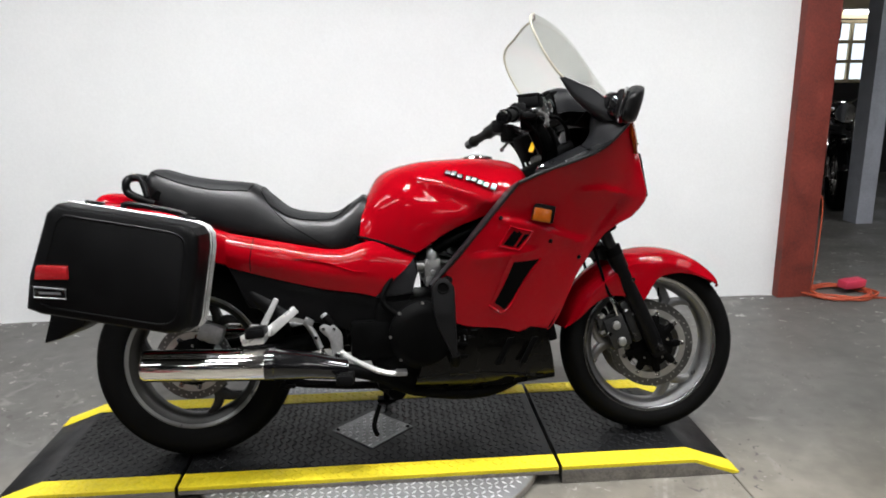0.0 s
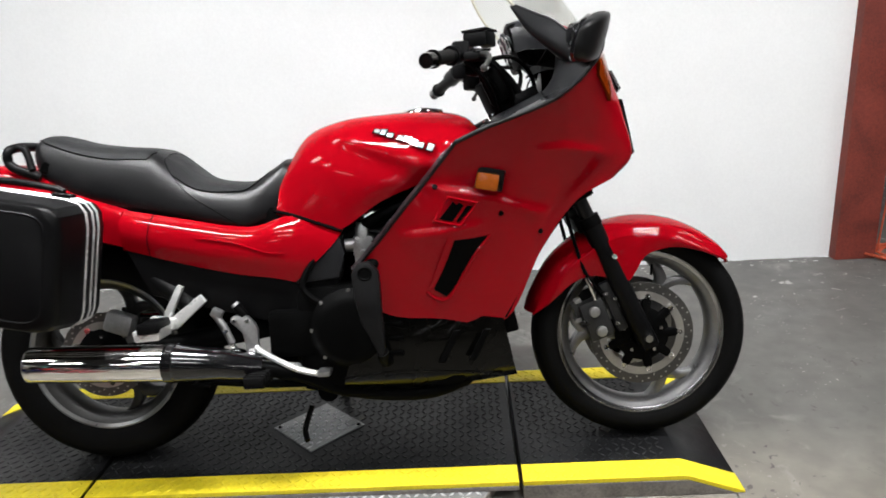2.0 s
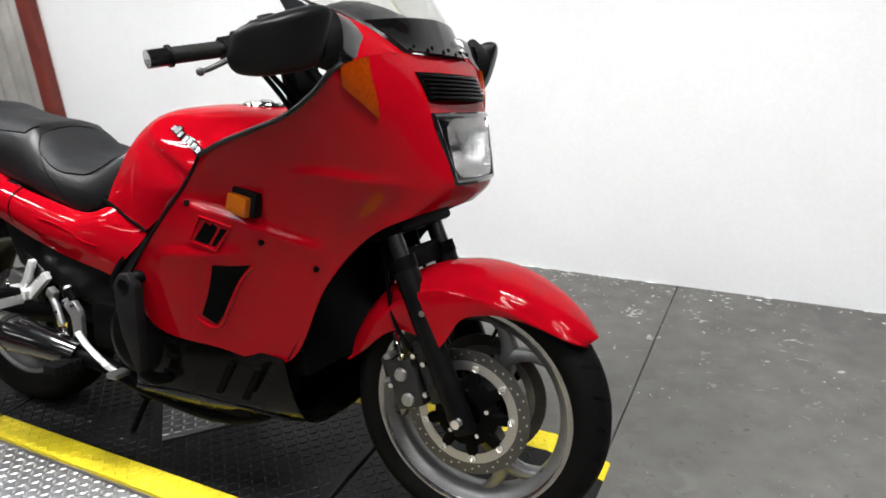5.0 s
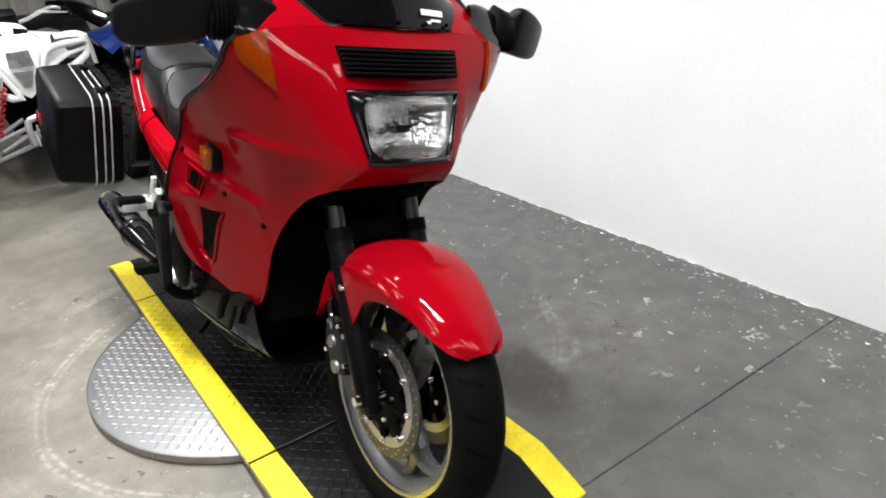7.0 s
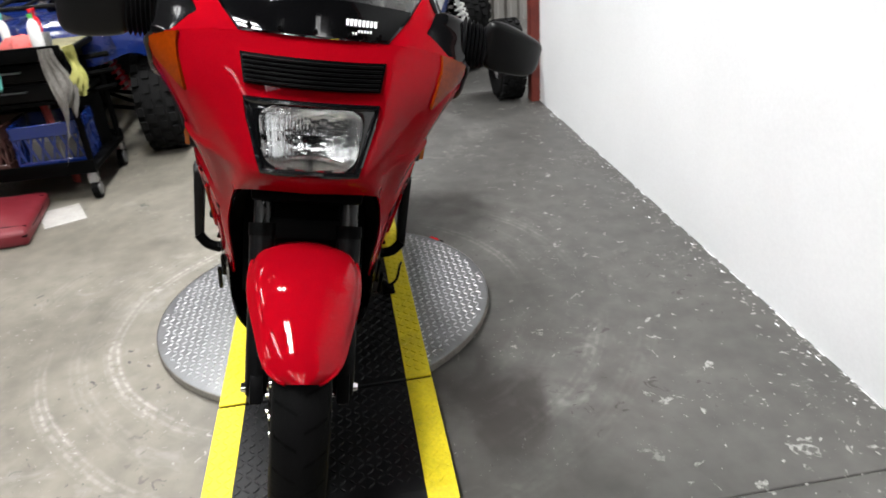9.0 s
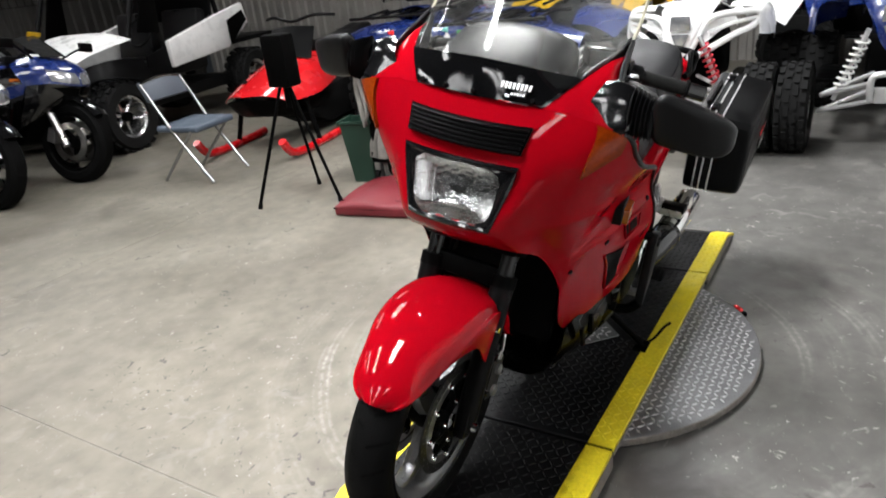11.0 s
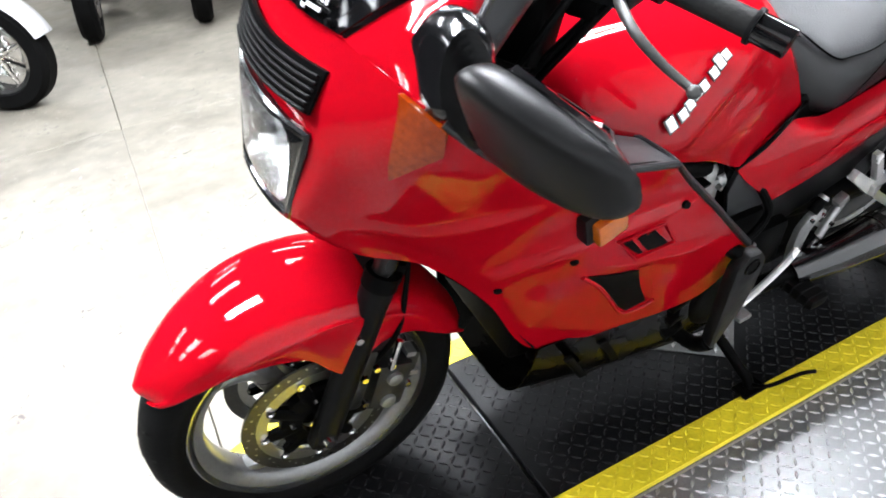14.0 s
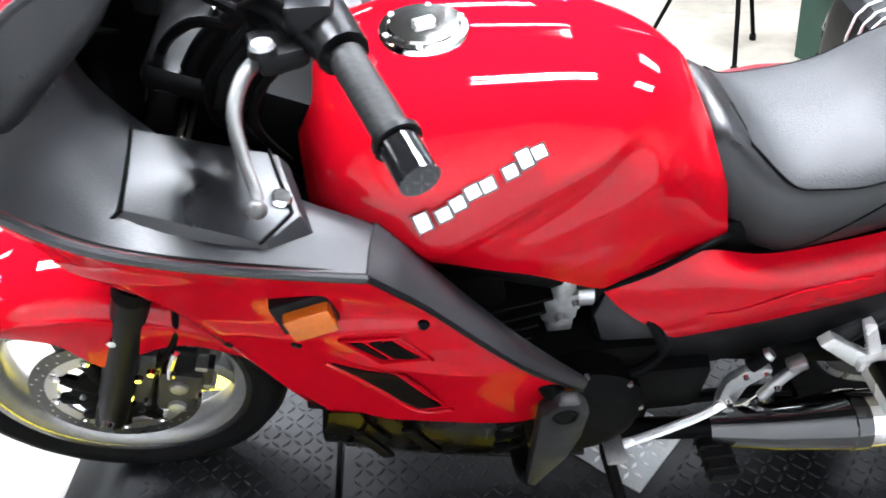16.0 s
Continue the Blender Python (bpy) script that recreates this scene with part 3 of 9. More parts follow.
def wheel(x, r, half, rim_r, disc_r, name, disc_sides, paint, look_of):
    """Tyre, cast three-spoke rim, hub, brake discs with black carriers and bolts."""
    c = (x, 0, r)
    bm = B()
    prof = [(rim_r - 0.004, -half * 0.72), (rim_r + 0.012, -half * 0.92), (r - 0.045, -half * 1.02), (r - 0.022, -half * 0.9), (r - 0.006, -half * 0.5), (r, 0),
            (r - 0.006, half * 0.5), (r - 0.022, half * 0.9), (r - 0.045, half * 1.02), (rim_r + 0.012, half * 0.92), (rim_r - 0.004, half * 0.72)]
    lathe(bm, prof, c, seg=72)
    w = part(name, bm, RUBBER, bike, "black tyre with worn grooved tread", 60)
    me_v, me_f = [], []
    for k in range(54):
        a0 = 2 * math.pi * k / 54
        sg = 1 if k % 2 else -1
        b0 = len(me_v)
        for f, dy in ((0.0, 0.12), (0.35, 0.5), (0.75, 0.88)):
            for da in (-0.011, 0.011):
                a = a0 + f * 0.11 + da
                yy = sg * dy * half
                rr = r + 0.0004 - (0.0003 if dy < 0.2 else 0.006 if dy < 0.6 else 0.0205)
                me_v.append((c[0] + rr * math.cos(a), yy, c[2] + rr * math.sin(a)))
        me_f += [(b0, b0 + 1, b0 + 3, b0 + 2), (b0 + 2, b0 + 3, b0 + 5, b0 + 4)]
    me = bpy.data.meshes.new("tread_groove")
    me.from_pydata(me_v, [], me_f)
    me.materials.append(ENGB)
    g = new("tread_groove", me)
    g.parent = w
    tagged(g, kind="stuff")
    bm = B()
    q = half * 0.78
    lathe(bm, [(rim_r, -q), (rim_r + 0.004, -q * 0.96), (rim_r - 0.012, -q * 0.86), (rim_r - 0.03, -q * 0.62), (rim_r - 0.036, -q * 0.3), (rim_r - 0.036, q * 0.3),
               (rim_r - 0.03, q * 0.62), (rim_r - 0.012, q * 0.86), (rim_r + 0.004, q * 0.96), (rim_r, q)], c, seg=72)
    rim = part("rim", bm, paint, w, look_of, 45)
    for sg in (1, -1):
        bm = B()
        lathe(bm, [(rim_r + 0.001, sg * q * 0.9), (rim_r + 0.006, sg * q * 1.0), (rim_r - 0.002, sg * q * 1.03), (rim_r - 0.011, sg * q * 0.93), (rim_r - 0.008, sg * q * 0.86)], c, seg=72, closed=True)
        part("rim_lip", bm, POLISH if paint == RIMS else RIMS, rim, "polished rim lip" if paint == RIMS else "dull rim lip")
    def arm(bm, a0, a1, r0, r1, w0, w1):
        rows = []
        for s in range(9):
            f = s / 8
            rr = r0 + (r1 - r0) * f
            a = a0 + (a1 - a0) * f * f
            wd, th = w0 + (w1 - w0) * f, 0.024 - 0.006 * f
            ca, sa = math.cos(a), math.sin(a)
            rows.append([(c[0] + rr * ca - wd * math.cos(q) * sa, th * math.copysign(abs(math.sin(q)) ** 0.6, math.sin(q)), c[2] + rr * sa + wd * math.cos(q) * ca) for q in (2 * math.pi * m / 10 for m in range(10))])
        grid(bm, rows, False, True)

    for k in range(3):
        bm = B()
        a0 = radians(120 * k + 55)
        arm(bm, a0, a0 + 0.12, 0.045, rim_r * 0.58, 0.034, 0.03)
        arm(bm, a0 + 0.06, a0 + 0.42, rim_r * 0.5, rim_r - 0.028, 0.02, 0.024)
        arm(bm, a0 + 0.1, a0 - 0.3, rim_r * 0.5, rim_r - 0.028, 0.02, 0.024)
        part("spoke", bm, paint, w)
    for sg in (1, -1):
        bm = B()
        lathe(bm, [(rim_r - 0.006, sg * q * 0.9), (rim_r + 0.001, sg * q * 0.99), (rim_r + 0.005, sg * q * 0.97), (rim_r + 0.004, sg * q * 0.9)], c, seg=72, closed=True)
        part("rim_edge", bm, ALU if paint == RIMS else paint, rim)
    bm = B()
    lathe(bm, [(0.0, -0.045), (0.03, -0.045), (0.05, -0.035), (0.055, 0.0), (0.05, 0.035), (0.03, 0.045), (0.0, 0.045)], c, seg=32)
    part("hub", bm, ENGB, w)
    for sg in disc_sides:
        y0 = sg * 0.058
        bm = B()
        lathe(bm, [(disc_r - 0.027, y0 - 0.0025), (disc_r, y0 - 0.0025), (disc_r, y0 + 0.0025), (disc_r - 0.027, y0 + 0.0025)], c, seg=64, closed=True)
        d = part("brake_disc", bm, DISCM, w, "drilled steel brake disc")
        hv, hf = [], []
        for k in range(48):
            a = 2 * math.pi * k / 48
            rr = disc_r - (0.006, 0.0125, 0.02)[k % 3]
            b0 = len(hv)
            for m in range(8):
                e = 2 * math.pi * m / 8
                hv.append((c[0] + rr * math.cos(a) + 0.0026 * math.cos(e), y0 + sg * 0.003, c[2] + rr * math.sin(a) + 0.0026 * math.sin(e)))
            hf.append(tuple(range(b0, b0 + 8)))
        me = bpy.data.meshes.new("drill_hole")
        me.from_pydata(hv, [], hf)
        me.materials.append(STEEL)
        ho = new("drill_hole", me)
        ho.parent = d
        tagged(ho, kind="stuff")
        bm = B()
        lathe(bm, [(disc_r - 0.048, y0 - 0.002), (disc_r - 0.027, y0 - 0.002), (disc_r - 0.0262, y0 + sg * 0.0034), (disc_r - 0.048, y0 + sg * 0.0034)], c, seg=64, closed=True)
        part("disc_ring", bm, STEEL, d, "bright inner ring of the disc")
        bm = B()
        n = 108
        rows = []
        for r0, y1 in ((0.034, 0.0), (0.036, 0.012), (0.066, 0.011), (0.08, 0.007)):
            rows.append([(c[0] + q * math.cos(2 * math.pi * i / n), y0 + sg * y1, c[2] + q * math.sin(2 * math.pi * i / n)) for i in range(n) for q in [r0 if r0 < 0.06 else (r0 - 0.003 + (disc_r - 0.044 - r0 + 0.003) * (0.5 if r0 < 0.08 else 1.0) * max(0.0, math.cos(9 * 2 * math.pi * i / n)) ** 0.35)]])
        rows.append([(p[0], y0 - sg * 0.004, p[2]) for p in rows[-1]])
        grid(bm, rows, False, True)
        part("disc_carrier", bm, ENGB, d, "black disc carrier")
        for k in range(9):
            a = 2 * math.pi * k / 9
            p0 = Vector((c[0] + (disc_r - 0.04) * math.cos(a), y0 + sg * 0.0036, c[2] + (disc_r - 0.04) * math.sin(a)))
            bm = B()
            lathe(bm, [(0.0, 0.003), (0.004, 0.003), (0.0055, 0.005), (0.0085, 0.005), (0.0095, 0.0)], seg=12)
            for v in bm.verts:
                v.co = Vector((v.co.x, v.co.y * sg, v.co.z)) + p0
            part("bobbin", bm, CHROME, d)
        for k in range(5):
            a = 2 * math.pi * k / 5 + 0.3
            bm = B()
            bolt(bm, (c[0] + 0.055 * math.cos(a), y0 + sg * 0.011, c[2] + 0.055 * math.sin(a)), (0, sg, 0), 0.0065, 0.007)
            part("bolt", bm, CHROME, d)
    return w


front_wheel = wheel(1.553, 0.311, 0.058, 0.238, 0.148, "front_wheel", (-1, 1), RIMS, "silver painted cast rim")
# rear rim is a darkened copy: shade under the bags put into its colour
rear_wheel = wheel(-0.005, 0.324, 0.074, 0.222, 0.125, "rear_wheel", (-1,), mat("shaded_grimy_rim", (0.011, 0.0105, 0.0095), 0.5, metal=0.2, var=0.3, scale=20, stain=0.4), "grimy cast rim, shade put into its dark paint")
bm = B()
cyl(bm, (1.553, -0.115, 0.311), (1.553, 0.115, 0.311), 0.011, 14)
part("axle", bm, CHROME, front_wheel)
bm = B()
cyl(bm, (-0.005, -0.14, 0.324), (-0.005, 0.14, 0.324), 0.012, 14)
part("axle", bm, STEEL, rear_wheel)
bm = B()
cyl(bm, (1.60, -0.012, 0.505), (1.592, -0.03, 0.475), 0.004, 8)
part("valve_stem", bm, RUBBER, front_wheel)

# --- front fork, brakes, fender ---
both("fork_slider", lambda bm: tube(bm, [(1.558, 0.098, 0.295), (1.545, 0.098, 0.33), (1.43, 0.098, 0.59), (1.405, 0.098, 0.645)], (0.026, 0.029), 16), BLACKP, label="black lower fork leg", sharp=50)
both("fork_tube", lambda bm: tube(bm, [(1.41, 0.098, 0.635), (1.255, 0.098, 0.985)], 0.0205, 16), mat("dark_fork_steel", (0.03, 0.03, 0.03), 0.25, metal=0.9, var=0.1))
both("fork_seal", lambda bm: tube(bm, [(1.412, 0.098, 0.63), (1.4, 0.098, 0.657)], 0.031, 16), ENGB)
both("axle_clamp", lambda bm: (block(bm, (0.05, 0.032, 0.075), pose(1.555, 0.098, 0.312, 0, -24, 0), 0.01), bolt(bm, (1.555, 0.112, 0.311), (0, 1, 0), 0.012, 0.006)), BLACKP)
both("axle_cap", lambda bm: bolt(bm, (1.556, 0.122, 0.311), (0, 1, 0), 0.0135, 0.011), CHROME)


def caliper(bm):
    block(bm, (0.072, 0.05, 0.115), pose(1.418, 0.085, 0.366, 0, -20, 0), 0.012)
    block(bm, (0.03, 0.03, 0.15), pose(1.468, 0.083, 0.40, 0, -22, 0), 0.008)
    block(bm, (0.03, 0.034, 0.07), pose(1.372, 0.08, 0.385, 0, -20, 0), 0.006)


CAPM = mat("cast_alloy_cap", (0.3, 0.3, 0.29), 0.4, metal=0.9, var=0.15)
for cal in both("brake_caliper", caliper, mat("dark_cast_alloy", (0.014, 0.014, 0.014), 0.42, metal=0.4, var=0.25, bump=0.2), label="dark cast brake caliper"):
    sg = -1 if cal.name.endswith("001") else 1
    for dz in (-0.028, 0.028):
        bm = B()
        lathe(bm, [(0.0, sg * 0.1185), (0.011, sg * 0.1185), (0.014, sg * 0.117), (0.0155, sg * 0.113), (0.017, sg * 0.1)], (1.42 - dz * 0.35, 0, 0.362 + dz), seg=24)
        part("piston_cap", bm, CAPM, cal, "round silver piston cap")
    for dx, dz in ((0.035, 0.06), (0.042, -0.01), (-0.02, 0.065), (0.01, 0.075), (-0.045, -0.005)):
        bm = B()
        bolt(bm, (1.432 + dx, sg * 0.108, 0.366 + dz), (0, sg, 0), 0.0075, 0.009)
        part("bolt", bm, CHROME, cal)
    for dz in (-0.02, 0.035):
        bm = B()
        block(bm, (0.02, 0.03, 0.012), pose(1.367, sg * 0.085, 0.385 + dz, 0, -20, 0), 0.003)
        part("pad_plate", bm, CAPM, cal)
    bm = B()
    tube(bm, [(1.415, sg * 0.112, 0.425), (1.405, sg * 0.113, 0.455), (1.39, sg * 0.108, 0.485)], 0.0065, 8, smooth=3)
    part("hose_fitting", bm, CHROME, cal)
both("brake_hose", lambda bm: tube(bm, [(1.44, 0.09, 0.43), (1.39, 0.1, 0.5), (1.36, 0.09, 0.6), (1.33, 0.07, 0.72), (1.25, 0.06, 0.9)], 0.0055, 8, smooth=5), ENGB)


def fender_rows():
    stations = [(167, 0.07, 0.022), (158, 0.082, 0.058), (142, 0.092, 0.082), (130, 0.1, 0.105), (119, 0.112, 0.14), (109, 0.118, 0.17), (100, 0.12, 0.155), (90, 0.12, 0.108), (80, 0.117, 0.087), (70, 0.11, 0.072), (58, 0.096, 0.058), (47, 0.082, 0.042), (42, 0.07, 0.032), (39, 0.055, 0.026), (37.2, 0.036, 0.02)]
    ribs = []
    for th, w, d in stations:
        a = radians(th)
        R = 0.338
        rib = []
        for y, dr in ((0, 0), (w * 0.45, 0.006), (w * 0.82, 0.022), (w * 0.95, 0.042 if d > 0.055 else d * 0.75), (w * 1.015, 0.054 if d > 0.06 else d * 0.9), (w * 0.97, d)):
            rr = R - dr
            rib.append((1.553 + rr * math.cos(a), y, 0.311 + rr * math.sin(a)))
        ribs.append(rib)
    return ribs


bm = B()
fr = fender_rows()
loft(bm, [[(p[0], -p[1], p[2]) for p in reversed(r)] + r[1:] for r in fr], 3, 3)
thicken(bm, 0.0035)
fender = part("front_fender", bm, RED, bike, "glossy red front fender", 50)
both("fender_bolt", lambda bm: bolt(bm, (1.467, 0.12, 0.545), (0, 1, 0), 0.009, 0.006), CHROME, fender)
bm = B()
block(bm, (0.05, 0.21, 0.05), pose(1.39, 0, 0.64, 0, -24, 0), 0.012)
part("fork_brace", bm, ENGB, bike)
bm = B()
block(bm, (0.09, 0.25, 0.04), pose(1.37, 0, 0.72, 0, -24, 0), 0.012)
part("lower_yoke", bm, ENGB, bike)

# --- fairing ---
RIBS_A = [
    [(1.046, 0.319, 0.874), (0.985, 0.308, 0.803), (0.918, 0.312, 0.728), (0.85, 0.308, 0.65), (0.772, 0.29, 0.566)],
    [(1.12, 0.332, 0.905), (1.075, 0.286, 0.80), (1.015, 0.29, 0.69), (0.935, 0.278, 0.565), (0.835, 0.268, 0.452)],
    [(1.205, 0.338, 0.933), (1.165, 0.277, 0.81), (1.12, 0.264, 0.68), (1.06, 0.247, 0.545), (0.985, 0.236, 0.42)],
    [(1.285, 0.338, 0.963), (1.262, 0.272, 0.84), (1.232, 0.23, 0.70), (1.195, 0.208, 0.55), (1.155, 0.185, 0.398)],
]
RIBS_B = [
    [(1.345, 0.333, 1.005), (1.35, 0.28, 0.90), (1.33, 0.232, 0.78), (1.297, 0.2, 0.68), (1.262, 0.187, 0.588)],
    [(1.395, 0.318, 1.057), (1.428, 0.254, 0.955), (1.415, 0.21, 0.84), (1.388, 0.178, 0.765), (1.36, 0.168, 0.707)],
    [(1.428, 0.185, 1.083), (1.466, 0.162, 1.01), (1.49, 0.154, 0.925), (1.514, 0.126, 0.822), (1.466, 0.134, 0.762)],
    [(1.443, 0.0, 1.085), (1.48, 0.0, 1.02), (1.506, 0.0, 0.925), (1.536, 0.0, 0.814), (1.504, 0.0, 0.774)],
]
LEDGES = [  # lines x, z along the side where the panel below stands proud, with how far and how deep
    ([(1.5, 0.812), (1.42, 0.83), (1.32, 0.846), (1.22, 0.842)], 0.009, 0.055),
    ([(1.3, 0.672), (1.2, 0.702), (1.1, 0.737), (0.96, 0.768)], 0.011, 0.045),
    ([(1.12, 0.668), (1.04, 0.655), (0.95, 0.648), (0.88, 0.645)], 0.008, 0.035),
]


class CreasedSkin(Skin):
    """The fairing's side with its pressed ledges."""

    def at(self, u, v):
        p = Skin.at(self, u, v)
        side = min(max((p.y - 0.14) / 0.05, 0.0), 1.0)
        if side <= 0:
            return p
        out = 0.0
        for line, high, deep in LEDGES:
            for (xa, za), (xb, zb) in zip(line, line[1:]):
                if xb <= p.x < xa:
                    f = (xa - p.x) / (xa - xb)
                    d = p.z - (za + (zb - za) * f)
                    k = math.exp(d / deep) if d < 0 else math.exp(-(d / 0.011) ** 2)
                    ends = min((line[0][0] - p.x) / 0.05, (p.x - line[-1][0]) / 0.05, 1.0)
                    out += high * k * ends
        return p + Vector((0, out * side, 0))


SKIN = CreasedSkin(RIBS_A + RIBS_B)
bm = B()
SKIN.patch(bm, [(0, 0), (7, 0), (7, 4), (0, 4)], 0.0, 76, 0.004)
bmesh.ops.delete(bm, geom=[f for f in bm.faces if all(abs(v.co.y) < 0.002 for v in f.verts)], context="FACES")
flip_copy(bm)
bmesh.ops.remove_doubles(bm, verts=bm.verts, dist=0.0008)
def lamp_hole(bm):
    out = []
    for f in bm.faces:
        p = f.calc_center_median()
        if abs(p.y) < 0.12 - 0.2 * (0.95 - p.z) and 0.834 < p.z < 0.959 and p.x > 1.45:
            out.append(f)
    bmesh.ops.delete(bm, geom=out, context="FACES")


lamp_hole(bm)
fairing = part("fairing", bm, RED, bike, "glossy red fairing shell", 50)

# red shoulders beside the screen
SH_IN = [(1.432, 0.15, 1.085), (1.372, 0.197, 1.133), (1.29, 0.232, 1.168), (1.25, 0.243, 1.172), (1.228, 0.249, 1.172)]
SH_MID = [(1.43, 0.185, 1.083), (1.385, 0.24, 1.11), (1.325, 0.25, 1.147), (1.275, 0.25, 1.164), (1.23, 0.25, 1.174)]
SH_OUT = [(1.428, 0.187, 1.083), (1.408, 0.29, 1.062), (1.365, 0.285, 1.09), (1.305, 0.264, 1.137), (1.232, 0.251, 1.172)]


def shoulder(bm):
    loft(bm, [SH_IN, SH_MID, SH_OUT], 5, 5)
    thicken(bm, 0.003)


both("shoulder_panel", shoulder, RED, fairing, sharp=50)

both("inner_liner", lambda bm: (SKIN.patch(bm, [(0, 0.05), (6.95, 0.05), (6.95, 3.95), (0, 3.95)], -0.006, 40, 0.002), lamp_hole(bm)), BLACKP, fairing, "black inside of the fairing")
both("shoulder_liner", lambda bm: (loft(bm, [[(x - 0.004, y - 0.005, z - 0.008) for x, y, z in q] for q in (SH_IN, SH_MID, SH_OUT)], 4, 4), thicken(bm, 0.001)), BLACKP, fairing)

# rubber edge trim
both("edge_trim", lambda bm: tube(bm, SKIN.edge([(u / 4, 0.0) for u in range(0, 21)], 0.002), 0.0055, 8), GRAYP, fairing, "dark rubber edge trim")
both("rear_trim", lambda bm: tube(bm, SKIN.edge([(0.0, v / 4) for v in range(0, 17)], 0.002), 0.0035, 8), BLACKP, fairing)

# headlight
def lamp_face(f, g, k=1.0):
    """Lens outline with rounded corners: f from top to bottom, g across."""
    f, g = f * math.sqrt(1 - 0.3 * g ** 6), g * math.sqrt(1 - 0.3 * f ** 6)
    z = 0.897 - 0.065 * f * k
    y = g * (0.109 - 0.0085 * (f + 1)) * k
    x = 1.5 + 0.0125 * (f + 1) + 0.012 * (1 - (y / 0.13) ** 2)
    return Vector((x, y, z))


def ring_of(n=10):
    e = [i / n * 2 - 1 for i in range(n)]
    return [(-1, t) for t in e] + [(t, 1) for t in e] + [(1, -t) for t in e] + [(-t, -1) for t in e]


def bezel_point(f, g, ks, zs, off):
    w = (0.128 - 0.018 * (f + 1)) * ks
    y = w * g
    return Vector((1.485 + 0.0155 * (f + 1) + off * (1 - 0.5 * g ** 4) + 0.012 * (1 - (y / 0.13) ** 2), y, 0.896 - 0.0645 * f * zs))


bm = B()
block(bm, (0.03, 0.19, 0.11), pose(1.415, 0, 0.896, 0, 0, 0), 0.012)
headlight = part("headlight", bm, GLOSSB, bike, "rectangular headlight in a black bezel")
bm = B()
tube(bm, [bezel_point(f, g, 1.04, 1.05, 0.01) for f, g in ring_of(6)], 0.0075, 8, closed=True)
part("bezel", bm, GLOSSB, headlight, "narrow black bezel")
bm = B()
loft(bm, [[bezel_point(f, g, 1.04, 1.05, 0.008) for f, g in ring_of()], [lamp_face(f, g, 1.01) + Vector((-0.002, 0, 0)) for f, g in ring_of()], [lamp_face(f, g, 1.0) + Vector((-0.03, 0, 0)) for f, g in ring_of()]], 2, 1, closed_v=True)
part("surround", bm, GLOSSB, headlight, "black plate round the lens")
bm = B()
rows = []
for i in range(41):
    row = []
    for j in range(97):
        f, g = i / 20 - 1, j / 48 - 1
        p = lamp_face(f, g, 0.99)
        bowl = 0.006 + 0.058 * (1 - g * g) ** 0.75 * (1 - abs(f) ** 9) * (1 - 0.25 * f * f)
        ridge = 0.0012 * abs(math.sin(math.pi * j / 4)) + 0.0009 * abs(math.sin(math.pi * (i + 2 * (j // 8 % 2)) / 5))
        row.append(p - Vector((bowl + ridge * (1 - g ** 8) * (1 - f ** 8), 0, 0)))
    rows.append(row)
grid(bm, rows)
part("reflector", bm, mat("lamp_reflector", (0.9, 0.9, 0.89), 0.1, metal=1.0, var=0.05, rvar=0.04), headlight, "bright reflector bowl", 40)
bm = B()
block(bm, (0.012, 0.036, 0.016), pose(1.492, 0, 0.89), 0.002)
tube(bm, [(1.44, 0, 0.892), (1.485, 0, 0.892)], (0.009, 0.007), 12)
part("bulb_shield", bm, GLOSSB, headlight, "dark bulb shield")
bm = B()
outer, inner = [], []
NI, NJ = 40, 168
for i in range(NI + 1):
    outer.append([])
    inner.append([])
    for j in range(NJ + 1):
        f, g = i / NI * 2 - 1, j / NJ * 2 - 1
        p = lamp_face(f, g) + Vector((0.006 * (1 - g ** 6) * (1 - f ** 6), 0, 0))
        block_zone = abs(g) < 0.2 and -0.75 < f < -0.15      # plain window over the bulb
        pitch = 4 if abs(g) > 0.5 or f > 0.3 else 6
        flute = 0.0 if block_zone else (1.0 if abs(g) > 0.45 else 0.6)
        cell = 0.0005 * abs(math.sin(math.pi * i / 8)) if abs(g) > 0.3 else 0.0004 * abs(math.sin(math.pi * i / 13))
        outer[-1].append(p)
        inner[-1].append(p - Vector((0.003 + 0.0006 * abs(math.sin(math.pi * j / pitch)) * flute + cell * 0.6, 0, 0)))
va, vb = grid(bm, outer), grid(bm, inner)
edge = [(0, j) for j in range(NJ)] + [(i, NJ) for i in range(NI)] + [(NI, j) for j in range(NJ, 0, -1)] + [(i, 0) for i in range(NI, 0, -1)]
for p, q in zip(edge, edge[1:] + edge[:1]):
    bm.faces.new((va[p[0]][p[1]], va[q[0]][q[1]], vb[q[0]][q[1]], vb[p[0]][p[1]]))
bmesh.ops.recalc_face_normals(bm, faces=bm.faces)
lens = part("lens", bm, FLUTED, headlight, "fluted clear glass lens", 60)
lens.visible_shadow = False

# grille under the screen
def grille_x(y, z):
    return 1.457 + (1.047 - z) * 0.5 + 0.022 * (1 - (y / 0.14) ** 2)


def grille_rows(z0, z1, w0, w1, off, n=12):
    rows = []
    for f in (0.0, 0.5, 1.0):
        z, w = z0 + (z1 - z0) * f, w0 + (w1 - w0) * f
        rows.append([(grille_x(w * (2 * j / n - 1), z) + off, w * (2 * j / n - 1), z) for j in range(n + 1)])
    return rows


